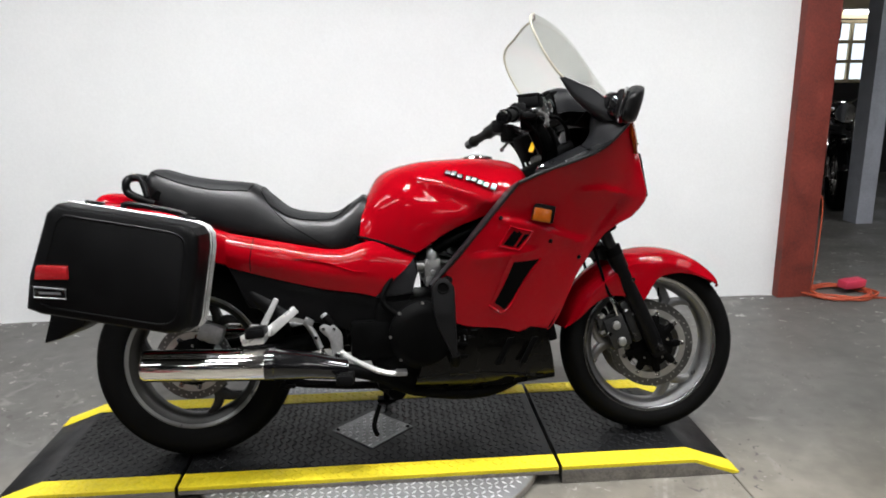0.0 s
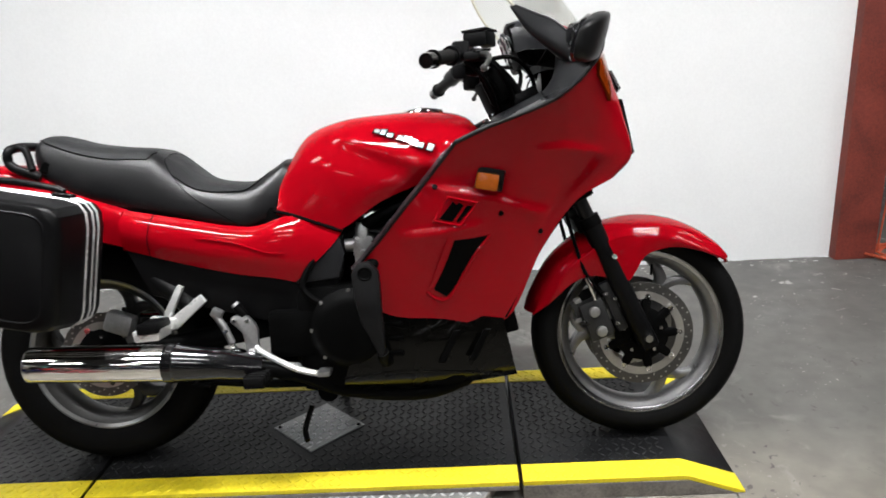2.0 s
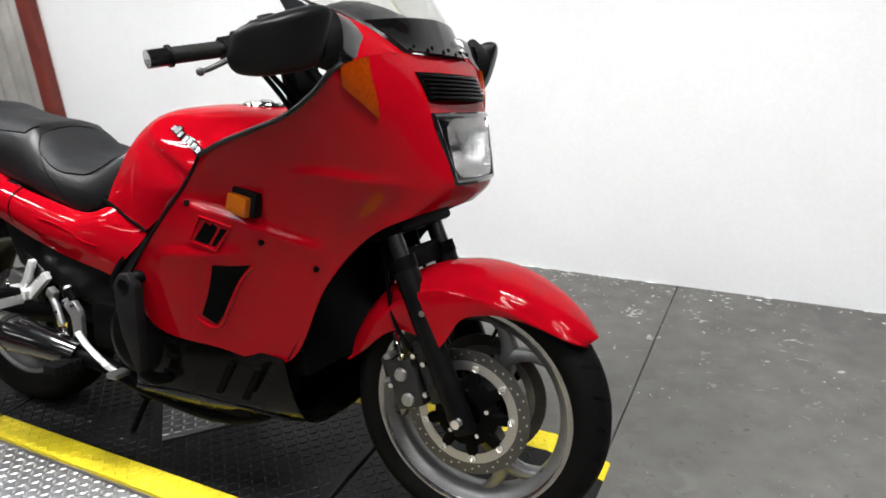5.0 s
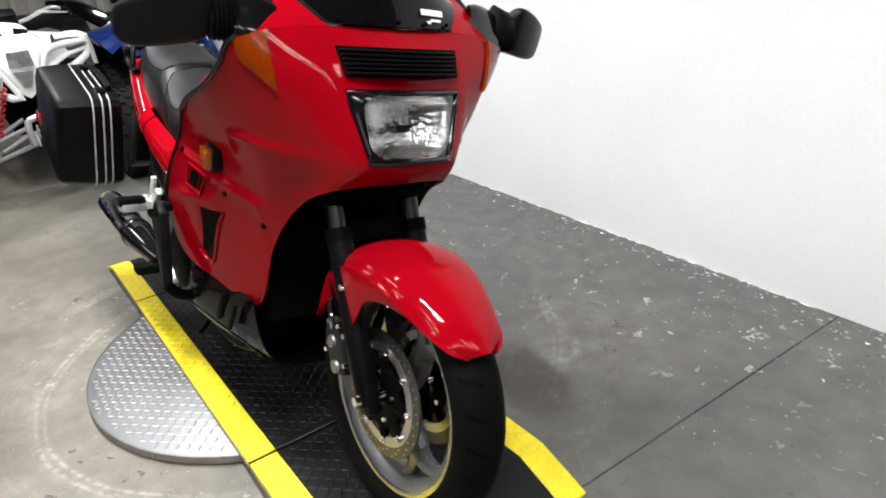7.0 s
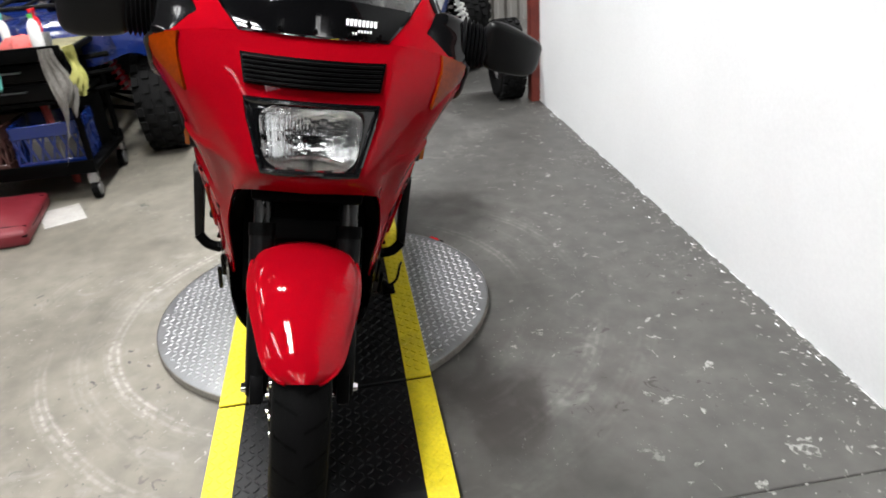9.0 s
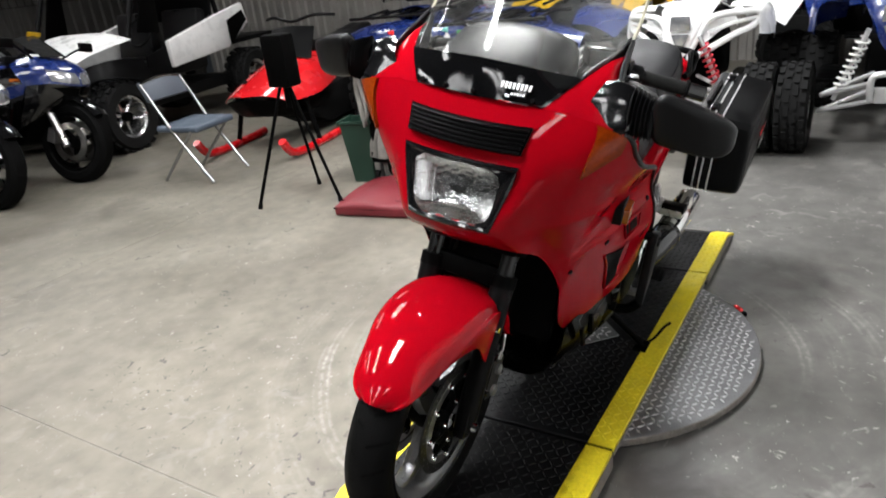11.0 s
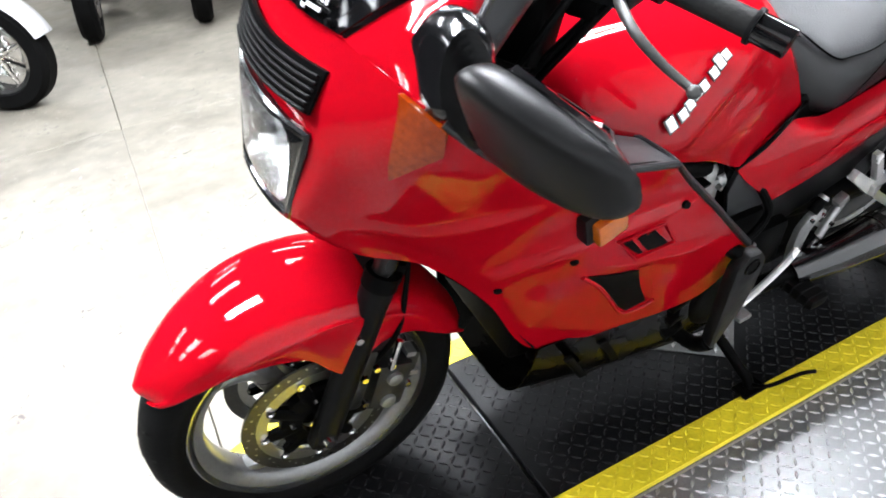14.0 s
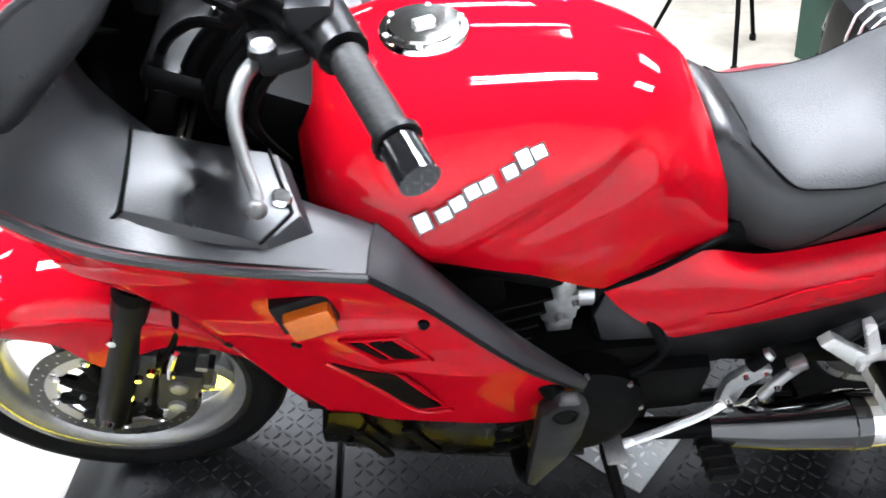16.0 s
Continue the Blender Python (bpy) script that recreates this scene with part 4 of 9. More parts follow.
bm = B()
grid(bm, grille_rows(1.05, 0.996, 0.146, 0.136, 0.003))
thicken(bm, 0.006)
grille = part("air_grille", bm, ENGB, bike, "black slatted air grille")
for k in range(6):
    z = 1.043 - 0.0083 * k
    w = 0.14 - 0.0016 * k
    bm = B()
    tube(bm, [(grille_x(w * (2 * j / 12 - 1), z) + 0.007, w * (2 * j / 12 - 1), z) for j in range(13)], 0.0027, 6)
    part("slat", bm, BLACKP, grille)

# turn signals, side markers, vents, screws
def uv_poly(pts):
    return [SKIN.side(*p) for p in pts]


both("turn_signal", lambda bm: SKIN.patch(bm, [(4.93, 0.05), (5.48, 0.06), (5.06, 1.0), (4.74, 0.36)], 0.008, 10, 0.012), SIGNAL, bike, "amber turn signal lens")
both("side_marker", lambda bm: block(bm, (0.056, 0.03, 0.042), pose(1.12, 0.286, 0.773, 0, 12, 5), 0.005), AMBER, bike, "amber side marker")
both("marker_base", lambda bm: block(bm, (0.07, 0.026, 0.054), pose(1.127, 0.274, 0.779, 0, 12, 5), 0.004), BLACKP, bike)
both("lower_vent", lambda bm: SKIN.patch(bm, uv_poly([(1.03, 0.632), (1.112, 0.632), (1.003, 0.486), (0.966, 0.503)]), 0.0025, 8, 0.003), ENGB, fairing, "black air outlet")
both("vent_scoop", lambda bm: loft(bm, [[SKIN.at(*SKIN.side(1.018, 0.638)) + Vector((0, 0.004, 0)), SKIN.at(*SKIN.side(0.985, 0.575)) + Vector((0, 0.006, 0)), SKIN.at(*SKIN.side(0.955, 0.508)) + Vector((0, 0.004, 0))],
                                     [SKIN.at(*SKIN.side(1.045, 0.63)) + Vector((0, -0.001, 0)), SKIN.at(*SKIN.side(1.01, 0.57)) + Vector((0, 0.0, 0)), SKIN.at(*SKIN.side(0.975, 0.507)) + Vector((0, -0.001, 0))]], 4, 4), RED, fairing)
both("vent_lip", lambda bm: tube(bm, [SKIN.at(*SKIN.side(*p)) + Vector((0, 0.002, 0)) for p in ((1.118, 0.637), (1.09, 0.595), (1.05, 0.54), (1.008, 0.478), (0.985, 0.478), (0.95, 0.5))], 0.0045, 8, smooth=3), RED, fairing)
for k in range(3):
    both("upper_vent", lambda bm: SKIN.patch(bm, uv_poly([(1.026 + 0.019 * k, 0.727 - 0.004 * k), (1.04 + 0.019 * k, 0.723 - 0.004 * k), (1.008 + 0.019 * k, 0.68 - 0.003 * k), (0.996 + 0.019 * k, 0.684 - 0.003 * k)]), 0.002, 4, 0.003), ENGB, fairing, "black louvre slot")
both("louvre_rim", lambda bm: tube(bm, [SKIN.at(*SKIN.side(*p)) + Vector((0, 0.001, 0)) for p in ((1.02, 0.738), (1.092, 0.722), (1.05, 0.664), (0.982, 0.682))], 0.004, 8, closed=True), RED, fairing)
for sx, sz in ((1.15, 0.689), (0.989, 0.765), (1.258, 0.637)):
    both("screw", lambda bm: bolt(bm, SKIN.at(*SKIN.side(sx, sz)), SKIN.normal(*SKIN.side(sx, sz)), 0.0075, 0.004), ENGB, fairing)
# wheel-arch liner and radiator
def liner(bm):
    loft(bm, [[(1.455, 0.0, 0.758), (1.43, 0.12, 0.748), (1.36, 0.16, 0.703), (1.262, 0.183, 0.585), (1.16, 0.19, 0.405)],
              [(1.36, 0.0, 0.74), (1.34, 0.11, 0.73), (1.28, 0.14, 0.68), (1.2, 0.16, 0.57), (1.12, 0.17, 0.4)]], 3, 4)


both("arch_liner", liner, ENGB, fairing)
bm = B()
block(bm, (0.05, 0.32, 0.4), pose(1.13, 0, 0.55, 0, -12, 0), 0.01)
part("radiator", bm, ENGB, bike)

# --- lower cowl ---
def cowl(bm):
    loft(bm, [
        [(1.15, 0.197, 0.405), (1.165, 0.19, 0.33), (1.178, 0.168, 0.262), (1.188, 0.12, 0.226), (1.19, 0.0, 0.214)],
        [(1.0, 0.224, 0.435), (1.0, 0.225, 0.34), (0.995, 0.205, 0.26), (0.99, 0.14, 0.21), (0.99, 0.0, 0.195)],
        [(0.88, 0.243, 0.465), (0.87, 0.25, 0.36), (0.86, 0.23, 0.265), (0.86, 0.15, 0.205), (0.86, 0.0, 0.19)],
        [(0.80, 0.255, 0.46), (0.76, 0.26, 0.37), (0.72, 0.235, 0.262), (0.71, 0.15, 0.215), (0.71, 0.0, 0.2)]], 5, 5)
    thicken(bm, 0.003)


lower = both("lower_cowl", cowl, BELLY, bike, "dusty black lower cowl", 45)
for o in lower:
    sg = -1 if o.name.endswith("001") else 1
    for x0 in (0.97, 1.05):
        bm = B()
        slab(bm, [(x0, 0.3), (x0 + 0.02, 0.3), (x0 + 0.065, 0.385), (x0 + 0.045, 0.385)], sg * 0.222 if sg > 0 else -0.232, 0.232 if sg > 0 else -0.222, "y", 0.002, 1)
        part("slot", bm, ENGB, o)
    bm = B()
    tube(bm, [(1.14, sg * 0.165, 0.245), (1.0, sg * 0.205, 0.27), (0.86, sg * 0.235, 0.285), (0.72, sg * 0.238, 0.27)], 0.007, 8, smooth=4)
    part("flare", bm, BELLY, o)


# --- screen ---
SCR = [
    [(1.434, 0.148, 1.09), (1.446, 0.075, 1.089), (1.45, 0.0, 1.089)],
    [(1.375, 0.195, 1.138), (1.415, 0.1, 1.149), (1.425, 0.0, 1.154)],
    [(1.29, 0.23, 1.173), (1.365, 0.12, 1.209), (1.387, 0.0, 1.217)],
    [(1.207, 0.25, 1.202), (1.315, 0.135, 1.269), (1.345, 0.0, 1.276)],
    [(1.15, 0.252, 1.275), (1.262, 0.14, 1.34), (1.29, 0.0, 1.345)],
    [(1.115, 0.244, 1.355), (1.205, 0.14, 1.397), (1.24, 0.0, 1.405)],
    [(1.115, 0.215, 1.398), (1.165, 0.125, 1.427), (1.2, 0.0, 1.438)],
    [(1.137, 0.165, 1.42), (1.155, 0.09, 1.443), (1.18, 0.0, 1.452)],
]
SCREEN = Skin(SCR)


def screen_sheet(u0, u1, off, nu=14):
    bm = B()
    rows = []
    for i in range(nu + 1):
        u = u0 + (u1 - u0) * i / nu
        half = [SCREEN.at(u, v / 6) for v in range(13)]
        row = [Vector((p.x, -p.y, p.z)) for p in half] + half[-2::-1]
        rows.append([p + Vector((off, 0, off * 0.6)) for p in row])
    grid(bm, rows)
    return bm


bm = screen_sheet(1.0, 7.0, 0.0, 24)
bmesh.ops.recalc_face_normals(bm, faces=bm.faces)
ext = bmesh.ops.extrude_face_region(bm, geom=list(bm.faces), use_keep_orig=True)
for v in ext["geom"]:
    if isinstance(v, bmesh.types.BMVert):
        v.co += Vector((-0.003, 0, -0.0018))
bmesh.ops.recalc_face_normals(bm, faces=bm.faces)
screen = part("windscreen", bm, CLEAR, bike, "tall clear acrylic windscreen with scratches", 60)
screen.visible_shadow = False
bm = screen_sheet(0.0, 1.12, 0.003, 8)
thicken(bm, 0.003)
band = part("screen_band", bm, mat("black_band_acrylic", (0.0025, 0.0025, 0.0028), 0.07, var=0.1, rvar=0.02, spec=0.28), screen, "gloss black lower screen band", 60)
bm = B()
ring = [SCREEN.at(u / 4, 0) for u in range(12, 29)] + [SCREEN.at(7, v / 4) for v in range(1, 8)]
ring = ring + [Vector((SCREEN.at(7, 2).x, 0, SCREEN.at(7, 2).z))] + [Vector((p.x, -p.y, p.z)) for p in ring[::-1]]
tube(bm, ring, 0.004, 8)
part("screen_edge", bm, EDGECLEAR, screen, "yellowed clear edge bead")
# two rows of bars stand where the band's lettering is
for k, (w, h, dz) in enumerate(((0.062, 0.013, 0.0), (0.04, 0.005, -0.017))):
    n = 8 if k == 0 else 7
    for j in range(n):
        y = 0.095 + (j - n / 2) * w / n * 1.05
        u, v = SCREEN.front(abs(y), 1.118 + dz)
        p = SCREEN.at(u, v)
        bm = B()
        block(bm, (0.002, w / n * 0.75, h), pose(p.x + 0.0095, y, p.z + 0.004, 0, -28, -9), 0.0)
        part("lettering_bar", bm, WHITEP, band)
for y in (-0.13, -0.07, 0.0, 0.07, 0.13):
    p = SCREEN.at(*SCREEN.front(abs(y), 1.095))
    bm = B()
    bolt(bm, (p.x + 0.007, y, p.z + 0.004), (1, 0, 0.5), 0.005, 0.004)
    part("screw", bm, ENGB, band)

# --- cockpit ---
def inner_panel(bm):
    loft(bm, [
        [(1.04, 0.317, 0.874), (1.12, 0.328, 0.905), (1.205, 0.334, 0.932), (1.285, 0.334, 0.962), (1.343, 0.331, 1.003), (1.388, 0.316, 1.052)],
        [(1.04, 0.27, 0.868), (1.12, 0.268, 0.896), (1.205, 0.268, 0.93), (1.285, 0.275, 0.985), (1.332, 0.275, 1.035), (1.365, 0.275, 1.085)],
        [(1.035, 0.218, 0.852), (1.12, 0.205, 0.888), (1.205, 0.2, 0.935), (1.29, 0.205, 1.01), (1.315, 0.215, 1.075), (1.335, 0.23, 1.13)],
        [(1.06, 0.18, 0.80), (1.14, 0.15, 0.83), (1.23, 0.14, 0.89), (1.31, 0.145, 1.01), (1.318, 0.155, 1.08), (1.325, 0.17, 1.135)]], 4, 5)
    thicken(bm, 0.003)


both("inner_panel", inner_panel, GRAYP, fairing, "charcoal plastic cockpit panel", 45)


def glovebox(bm):
    top = [(1.272, 0.196, 0.994), (1.136, 0.179, 0.933), (1.11, 0.258, 0.913), (1.142, 0.297, 0.914), (1.268, 0.295, 0.972)]
    brim = [(1.306, 0.19, 0.992), (1.128, 0.17, 0.922), (1.1, 0.262, 0.9), (1.138, 0.309, 0.9), (1.304, 0.312, 0.972)]
    rings = [top, [(x, y, z - 0.012) for x, y, z in brim], [(x, y, z - 0.019) for x, y, z in brim],
             [(x + (1.2 - x) * 0.04, y + (0.24 - y) * 0.05, z - 0.02) for x, y, z in brim], [(x + (1.2 - x) * 0.06, y + (0.24 - y) * 0.25, z - 0.045) for x, y, z in brim]]
    v = grid(bm, rings, False, True)
    face = bm.faces.new(v[0])
    bmesh.ops.recalc_face_normals(bm, faces=bm.faces)
    bmesh.ops.bevel(bm, geom=list({e for r in v[:3] for w in r for e in w.link_edges}), offset=0.0025, segments=2, profile=0.6, affect="EDGES", clamp_overlap=True)


gb = both("glovebox_lid", glovebox, GRAYP, fairing, "charcoal storage box lid", 18)
for o in gb:
    sg = -1 if o.name.endswith("001") else 1
    bm = B()
    p = Vector((1.13, sg * 0.242, 0.923))
    bolt(bm, p, (-0.42, 0, 1), 0.013, 0.006)
    part("lock", bm, CHROME, o)
    for seam in ([(1.272, 0.19, 0.9945), (1.268, 0.297, 0.9725), (1.3, 0.314, 0.958)], [(1.145, 0.176, 0.938), (1.118, 0.258, 0.918), (1.148, 0.3, 0.917)], [(1.14, 0.311, 0.881), (1.22, 0.314, 0.917), (1.304, 0.315, 0.951)]):
        bm = B()
        tube(bm, [(x, y * sg, z) for x, y, z in seam], 0.0022, 6)
        part("seam", bm, ENGB, o)
bm = B()
loft(bm, [
    [(1.43, -0.125, 1.078), (1.435, -0.1, 1.098), (1.44, 0.0, 1.106), (1.435, 0.1, 1.098), (1.43, 0.125, 1.078)],
    [(1.34, -0.15, 1.1), (1.345, -0.128, 1.15), (1.35, 0.0, 1.168), (1.345, 0.128, 1.15), (1.34, 0.15, 1.1)],
    [(1.26, -0.15, 1.11), (1.258, -0.13, 1.182), (1.255, 0.0, 1.205), (1.258, 0.13, 1.182), (1.26, 0.15, 1.11)],
    [(1.215, -0.14, 1.105), (1.205, -0.122, 1.178), (1.2, 0.0, 1.198), (1.205, 0.122, 1.178), (1.215, 0.14, 1.105)]], 4, 4)
thicken(bm, 0.004)
dash = part("dash_cowl", bm, GRAYP, bike, "charcoal instrument cowl", 50)
for k in range(3):
    bm = B()
    block(bm, (0.014, 0.05, 0.005), pose(1.385, -0.075 + 0.075 * k, 1.146, 0, 34, 0), 0.001, 1)
    part("vent_slot", bm, ENGB, dash)
both("dash_wing", lambda bm: (loft(bm, [[(1.43, 0.12, 1.083), (1.34, 0.14, 1.09), (1.27, 0.135, 1.07)], [(1.42, 0.146, 1.08), (1.36, 0.2, 1.118), (1.3, 0.225, 1.118)]], 3, 5), thicken(bm, 0.003)), BLACKP, fairing)


GARNISH_CREST = [(1.39, 0.292, 1.07), (1.352, 0.281, 1.106), (1.305, 0.265, 1.154), (1.262, 0.258, 1.176), (1.21, 0.252, 1.201)]


def garnish(bm):
    loft(bm, [
        GARNISH_CREST,
        [(1.34, 0.278, 1.06), (1.305, 0.268, 1.09), (1.265, 0.258, 1.122), (1.235, 0.254, 1.15), (1.2, 0.252, 1.198)],
        [(1.325, 0.22, 1.075), (1.295, 0.222, 1.1), (1.262, 0.228, 1.13), (1.232, 0.238, 1.16), (1.2, 0.248, 1.204)],
        [(1.35, 0.2, 1.145), (1.315, 0.212, 1.162), (1.275, 0.226, 1.175), (1.242, 0.24, 1.188), (1.206, 0.249, 1.208)]], 4, 4)
    thicken(bm, 0.003)


both("screen_garnish", garnish, GRAYP, fairing, "black trim wedge at the screen's foot", 50)
both("garnish_bead", lambda bm: tube(bm, GARNISH_CREST, 0.0045, 8, smooth=4), GRAYP, fairing)
bm = B()
block(bm, (0.03, 0.26, 0.11), pose(1.225, 0, 1.13, 0, -20, 0), 0.012)
gp = part("gauge_panel", bm, ENGB, dash)
GAUGE = mat("dial_face", (0.02, 0.025, 0.025), 0.3, var=0.1, coat=0.6)
for gy, gr in ((0.062, 0.042), (-0.03, 0.042), (-0.1, 0.024)):
    bm = B()
    lathe(bm, [(0, 0.0), (gr * 0.9, 0.0), (gr, 0.004), (gr, -0.012), (gr * 0.9, -0.014)], seg=28, axis="x")
    bmesh.ops.transform(bm, matrix=Matrix.Translation((1.204, gy, 1.135)) @ pose(0, 0, 0, 0, -20, 0) @ pose(0, 0, 0, 0, 0, 180), verts=bm.verts)
    dial = part("dial", bm, GAUGE, dash, "round dial with pale marks")
    for k in range(9):
        a = radians(-30 + 240 * k / 8)
        bm = B()
        block(bm, (0.001, 0.003, gr * 0.22), Matrix.Translation((1.2025, gy, 1.135)) @ pose(0, 0, 0, 0, -20, 0) @ pose(-0.002, 0, 0, math.degrees(a), 0, 0) @ pose(0, 0, gr * 0.7))
        part("dial_mark", bm, WHITEP, dial)
# steering head, handlebars
bm = B()
block(bm, (0.11, 0.24, 0.035), pose(1.225, 0, 0.985, 0, -24, 0), 0.012)
part("upper_yoke", bm, BLACKP, bike)
bm = B()
block(bm, (0.16, 0.16, 0.24), pose(1.2, 0, 0.84, 0, -24, 0), 0.03)
part("steering_head", bm, ENGB, bike)
both("handlebar", lambda bm: tube(bm, [(1.23, 0.1, 0.99), (1.19, 0.12, 1.045), (1.12, 0.17, 1.1), (1.075, 0.22, 1.096), (1.035, 0.26, 1.086)], 0.0125, 12, smooth=4), BLACKP, bike)
for o in both("grip", lambda bm: tube(bm, [(1.041, 0.246, 1.089), (1.003, 0.342, 1.07)], 0.0172, 16), mat("grip_rubber", (0.006, 0.006, 0.0056), 0.6, var=0.3, bump=0.5, fine=160, spec=0.18), bike, "worn black rubber grip"):
    sg = -1 if o.name.endswith("001") else 1
    d = Vector((-0.038, sg * 0.096, -0.021)).normalized()
    e = Vector((1.003, sg * 0.342, 1.07))
    bm = B()
    tube(bm, [e, e + d * 0.006], 0.0225, 16)
    part("grip_flange", bm, BLACKP, o)
    bm = B()
    tube(bm, [e + d * 0.006, e + d * 0.042, e + d * 0.048], 0.0185, 16)
    part("bar_end", bm, GLOSSB, o)
    s = Vector((1.041, sg * 0.246, 1.089))
    bm = B()
    tube(bm, [s - d * 0.075, s - d * 0.005], 0.025, 12)
    block(bm, (0.045, 0.06, 0.05), Matrix.Translation(s - d * 0.055 + Vector((0.01, 0, 0.005))), 0.01)
    part("switch_box", bm, BLACKP, o)
    bm = B()
    block(bm, (0.07, 0.06, 0.038), Matrix.Translation(s - d * 0.1 + Vector((0.045, 0, 0.03))) @ pose(0, 0, 0, 0, 0, 30 * sg), 0.008)
    rv = part("fluid_reservoir", bm, BLACKP, o)
    bm = B()
    block(bm, (0.074, 0.064, 0.008), Matrix.Translation(s - d * 0.1 + Vector((0.045, 0, 0.052))) @ pose(0, 0, 0, 0, 0, 30 * sg), 0.003)
    part("lid", bm, GLOSSB, rv)


def lever(bm):
    tube(bm, [(1.112, 0.23, 1.09), (1.13, 0.262, 1.088), (1.138, 0.3, 1.075), (1.13, 0.338, 1.055), (1.12, 0.365, 1.042), (1.119, 0.378, 1.039)], (0.0075, 0.0045), 10, smooth=4)
    ball(bm, 0.0085, pose(1.119, 0.381, 1.038), 10, 8)


levers = both("lever", lever, mat("worn_dark_alloy", (0.05, 0.05, 0.048), 0.4, metal=0.5, var=0.2), bike, "worn alloy control lever")
both("lever_pivot", lambda bm: (block(bm, (0.045, 0.055, 0.022), pose(1.105, 0.222, 1.088, 0, 0, 20), 0.008), bolt(bm, (1.113, 0.243, 1.097), (0, 0, 1), 0.014, 0.008)), BLACKP, bike)
both("pivot_cap", lambda bm: bolt(bm, (1.113, 0.243, 1.104), (0, 0, 1), 0.012, 0.004), ALU, bike)
for k, pts in enumerate((
        [(1.13, 0.16, 1.07), (1.2, 0.13, 1.07), (1.26, 0.08, 1.0), (1.24, 0.05, 0.9)],
        [(1.12, -0.17, 1.08), (1.21, -0.15, 1.09), (1.27, -0.08, 1.02), (1.25, -0.05, 0.88)],
        [(1.1, -0.2, 1.07), (1.16, -0.17, 1.0), (1.17, -0.1, 0.9), (1.12, -0.06, 0.82)],
        [(1.1, 0.2, 1.07), (1.17, 0.16, 0.98), (1.17, 0.09, 0.88), (1.12, 0.05, 0.82)],
        [(1.11, 0.18, 1.085), (1.2, 0.11, 1.1), (1.24, -0.02, 1.06), (1.2, -0.08, 0.94)],
        [(1.08, -0.22, 1.08), (1.13, -0.2, 1.03), (1.16, -0.15, 0.95), (1.14, -0.1, 0.86)],
        [(1.12, -0.19, 1.1), (1.17, -0.2, 1.05), (1.2, -0.16, 0.97), (1.18, -0.08, 0.87)],
        [(1.09, 0.21, 1.08), (1.14, 0.19, 1.02), (1.16, 0.14, 0.94), (1.14, 0.1, 0.86)],
        [(1.12, 0.18, 1.1), (1.18, 0.18, 1.04), (1.2, 0.14, 0.96), (1.18, 0.08, 0.87)])):
    bm = B()
    tube(bm, pts, 0.006, 8, smooth=6)
    part("control_cable", bm, ENGB, bike)
both("clamp_block", lambda bm: (block(bm, (0.06, 0.07, 0.1), pose(1.165, 0.125, 1.02, 0, -24, 20), 0.015), block(bm, (0.05, 0.05, 0.06), pose(1.11, 0.175, 1.075, 0, 0, 25), 0.012)), ENGB, bike)
bm = B()
lathe(bm, [(0.0, 0.0), (0.02, 0.0), (0.022, -0.01), (0.022, -0.05)], seg=20, axis="z")
bmesh.ops.transform(bm, matrix=pose(1.19, 0.0, 1.015, 0, -24, 0), verts=bm.verts)
ign = part("ignition_lock", bm, STEEL, bike)
bm = B()
block(bm, (0.004, 0.035, 0.05), pose(1.172, 0.045, 1.02, 10, 20, 15), 0.001, 1)
part("key_tag", bm, YELP, ign, "bright yellow key tag")

# --- mirrors ---
def mirror_root(bm):
    base = [(1.394, 0.243, 1.098), (1.38, 0.25, 1.132), (1.362, 0.258, 1.148), (1.345, 0.264, 1.15), (1.33, 0.274, 1.136), (1.328, 0.3, 1.095), (1.345, 0.322, 1.058), (1.406, 0.312, 1.05)]
    hub = Vector((1.37, 0.0, 1.096))
    rings = [[Vector(p) for p in base]]
    for k, y, f in ((0.98, 0.285, 0.6), (0.9, 0.305, 0.85), (0.75, 0.32, 0.95), (0.5, 0.33, 1.0)):
        rings.append([Vector((hub.x + (p.x - hub.x) * k, p.y * (1 - f) + y * f, hub.z + (p.z - hub.z) * k)) for p in rings[0]])
    rings[0] = [p + Vector((0, -0.006, -0.004)) for p in rings[0]]
    loft(bm, rings, 4, 4, closed_v=True, cap=True)


both("mirror_stalk", mirror_root, GLOSSB, bike, "gloss black mirror mount", 50)
for k in range(6):
    def bellows(bm):
        lathe(bm, [(0.024, -0.0055), (0.036 - 0.001 * k, 0.0), (0.024, 0.0055)], seg=24, closed=True)
        for v in bm.verts:
            v.co = Vector((1.372 + 0.0015 * k + v.co.x * 0.8, 0.318 + 0.0088 * k + v.co.y, 1.096 - 0.001 * k + v.co.z * (1.55 - 0.02 * k)))
    both("bellows_ring", bellows, BLACKP, bike)


def glass_x(y, z):
    """The mirror's plane: swept back at the outer end, its foot behind its head."""
    return 1.353 - 0.25 * (y - 0.38) + 0.31 * (z - 1.1)


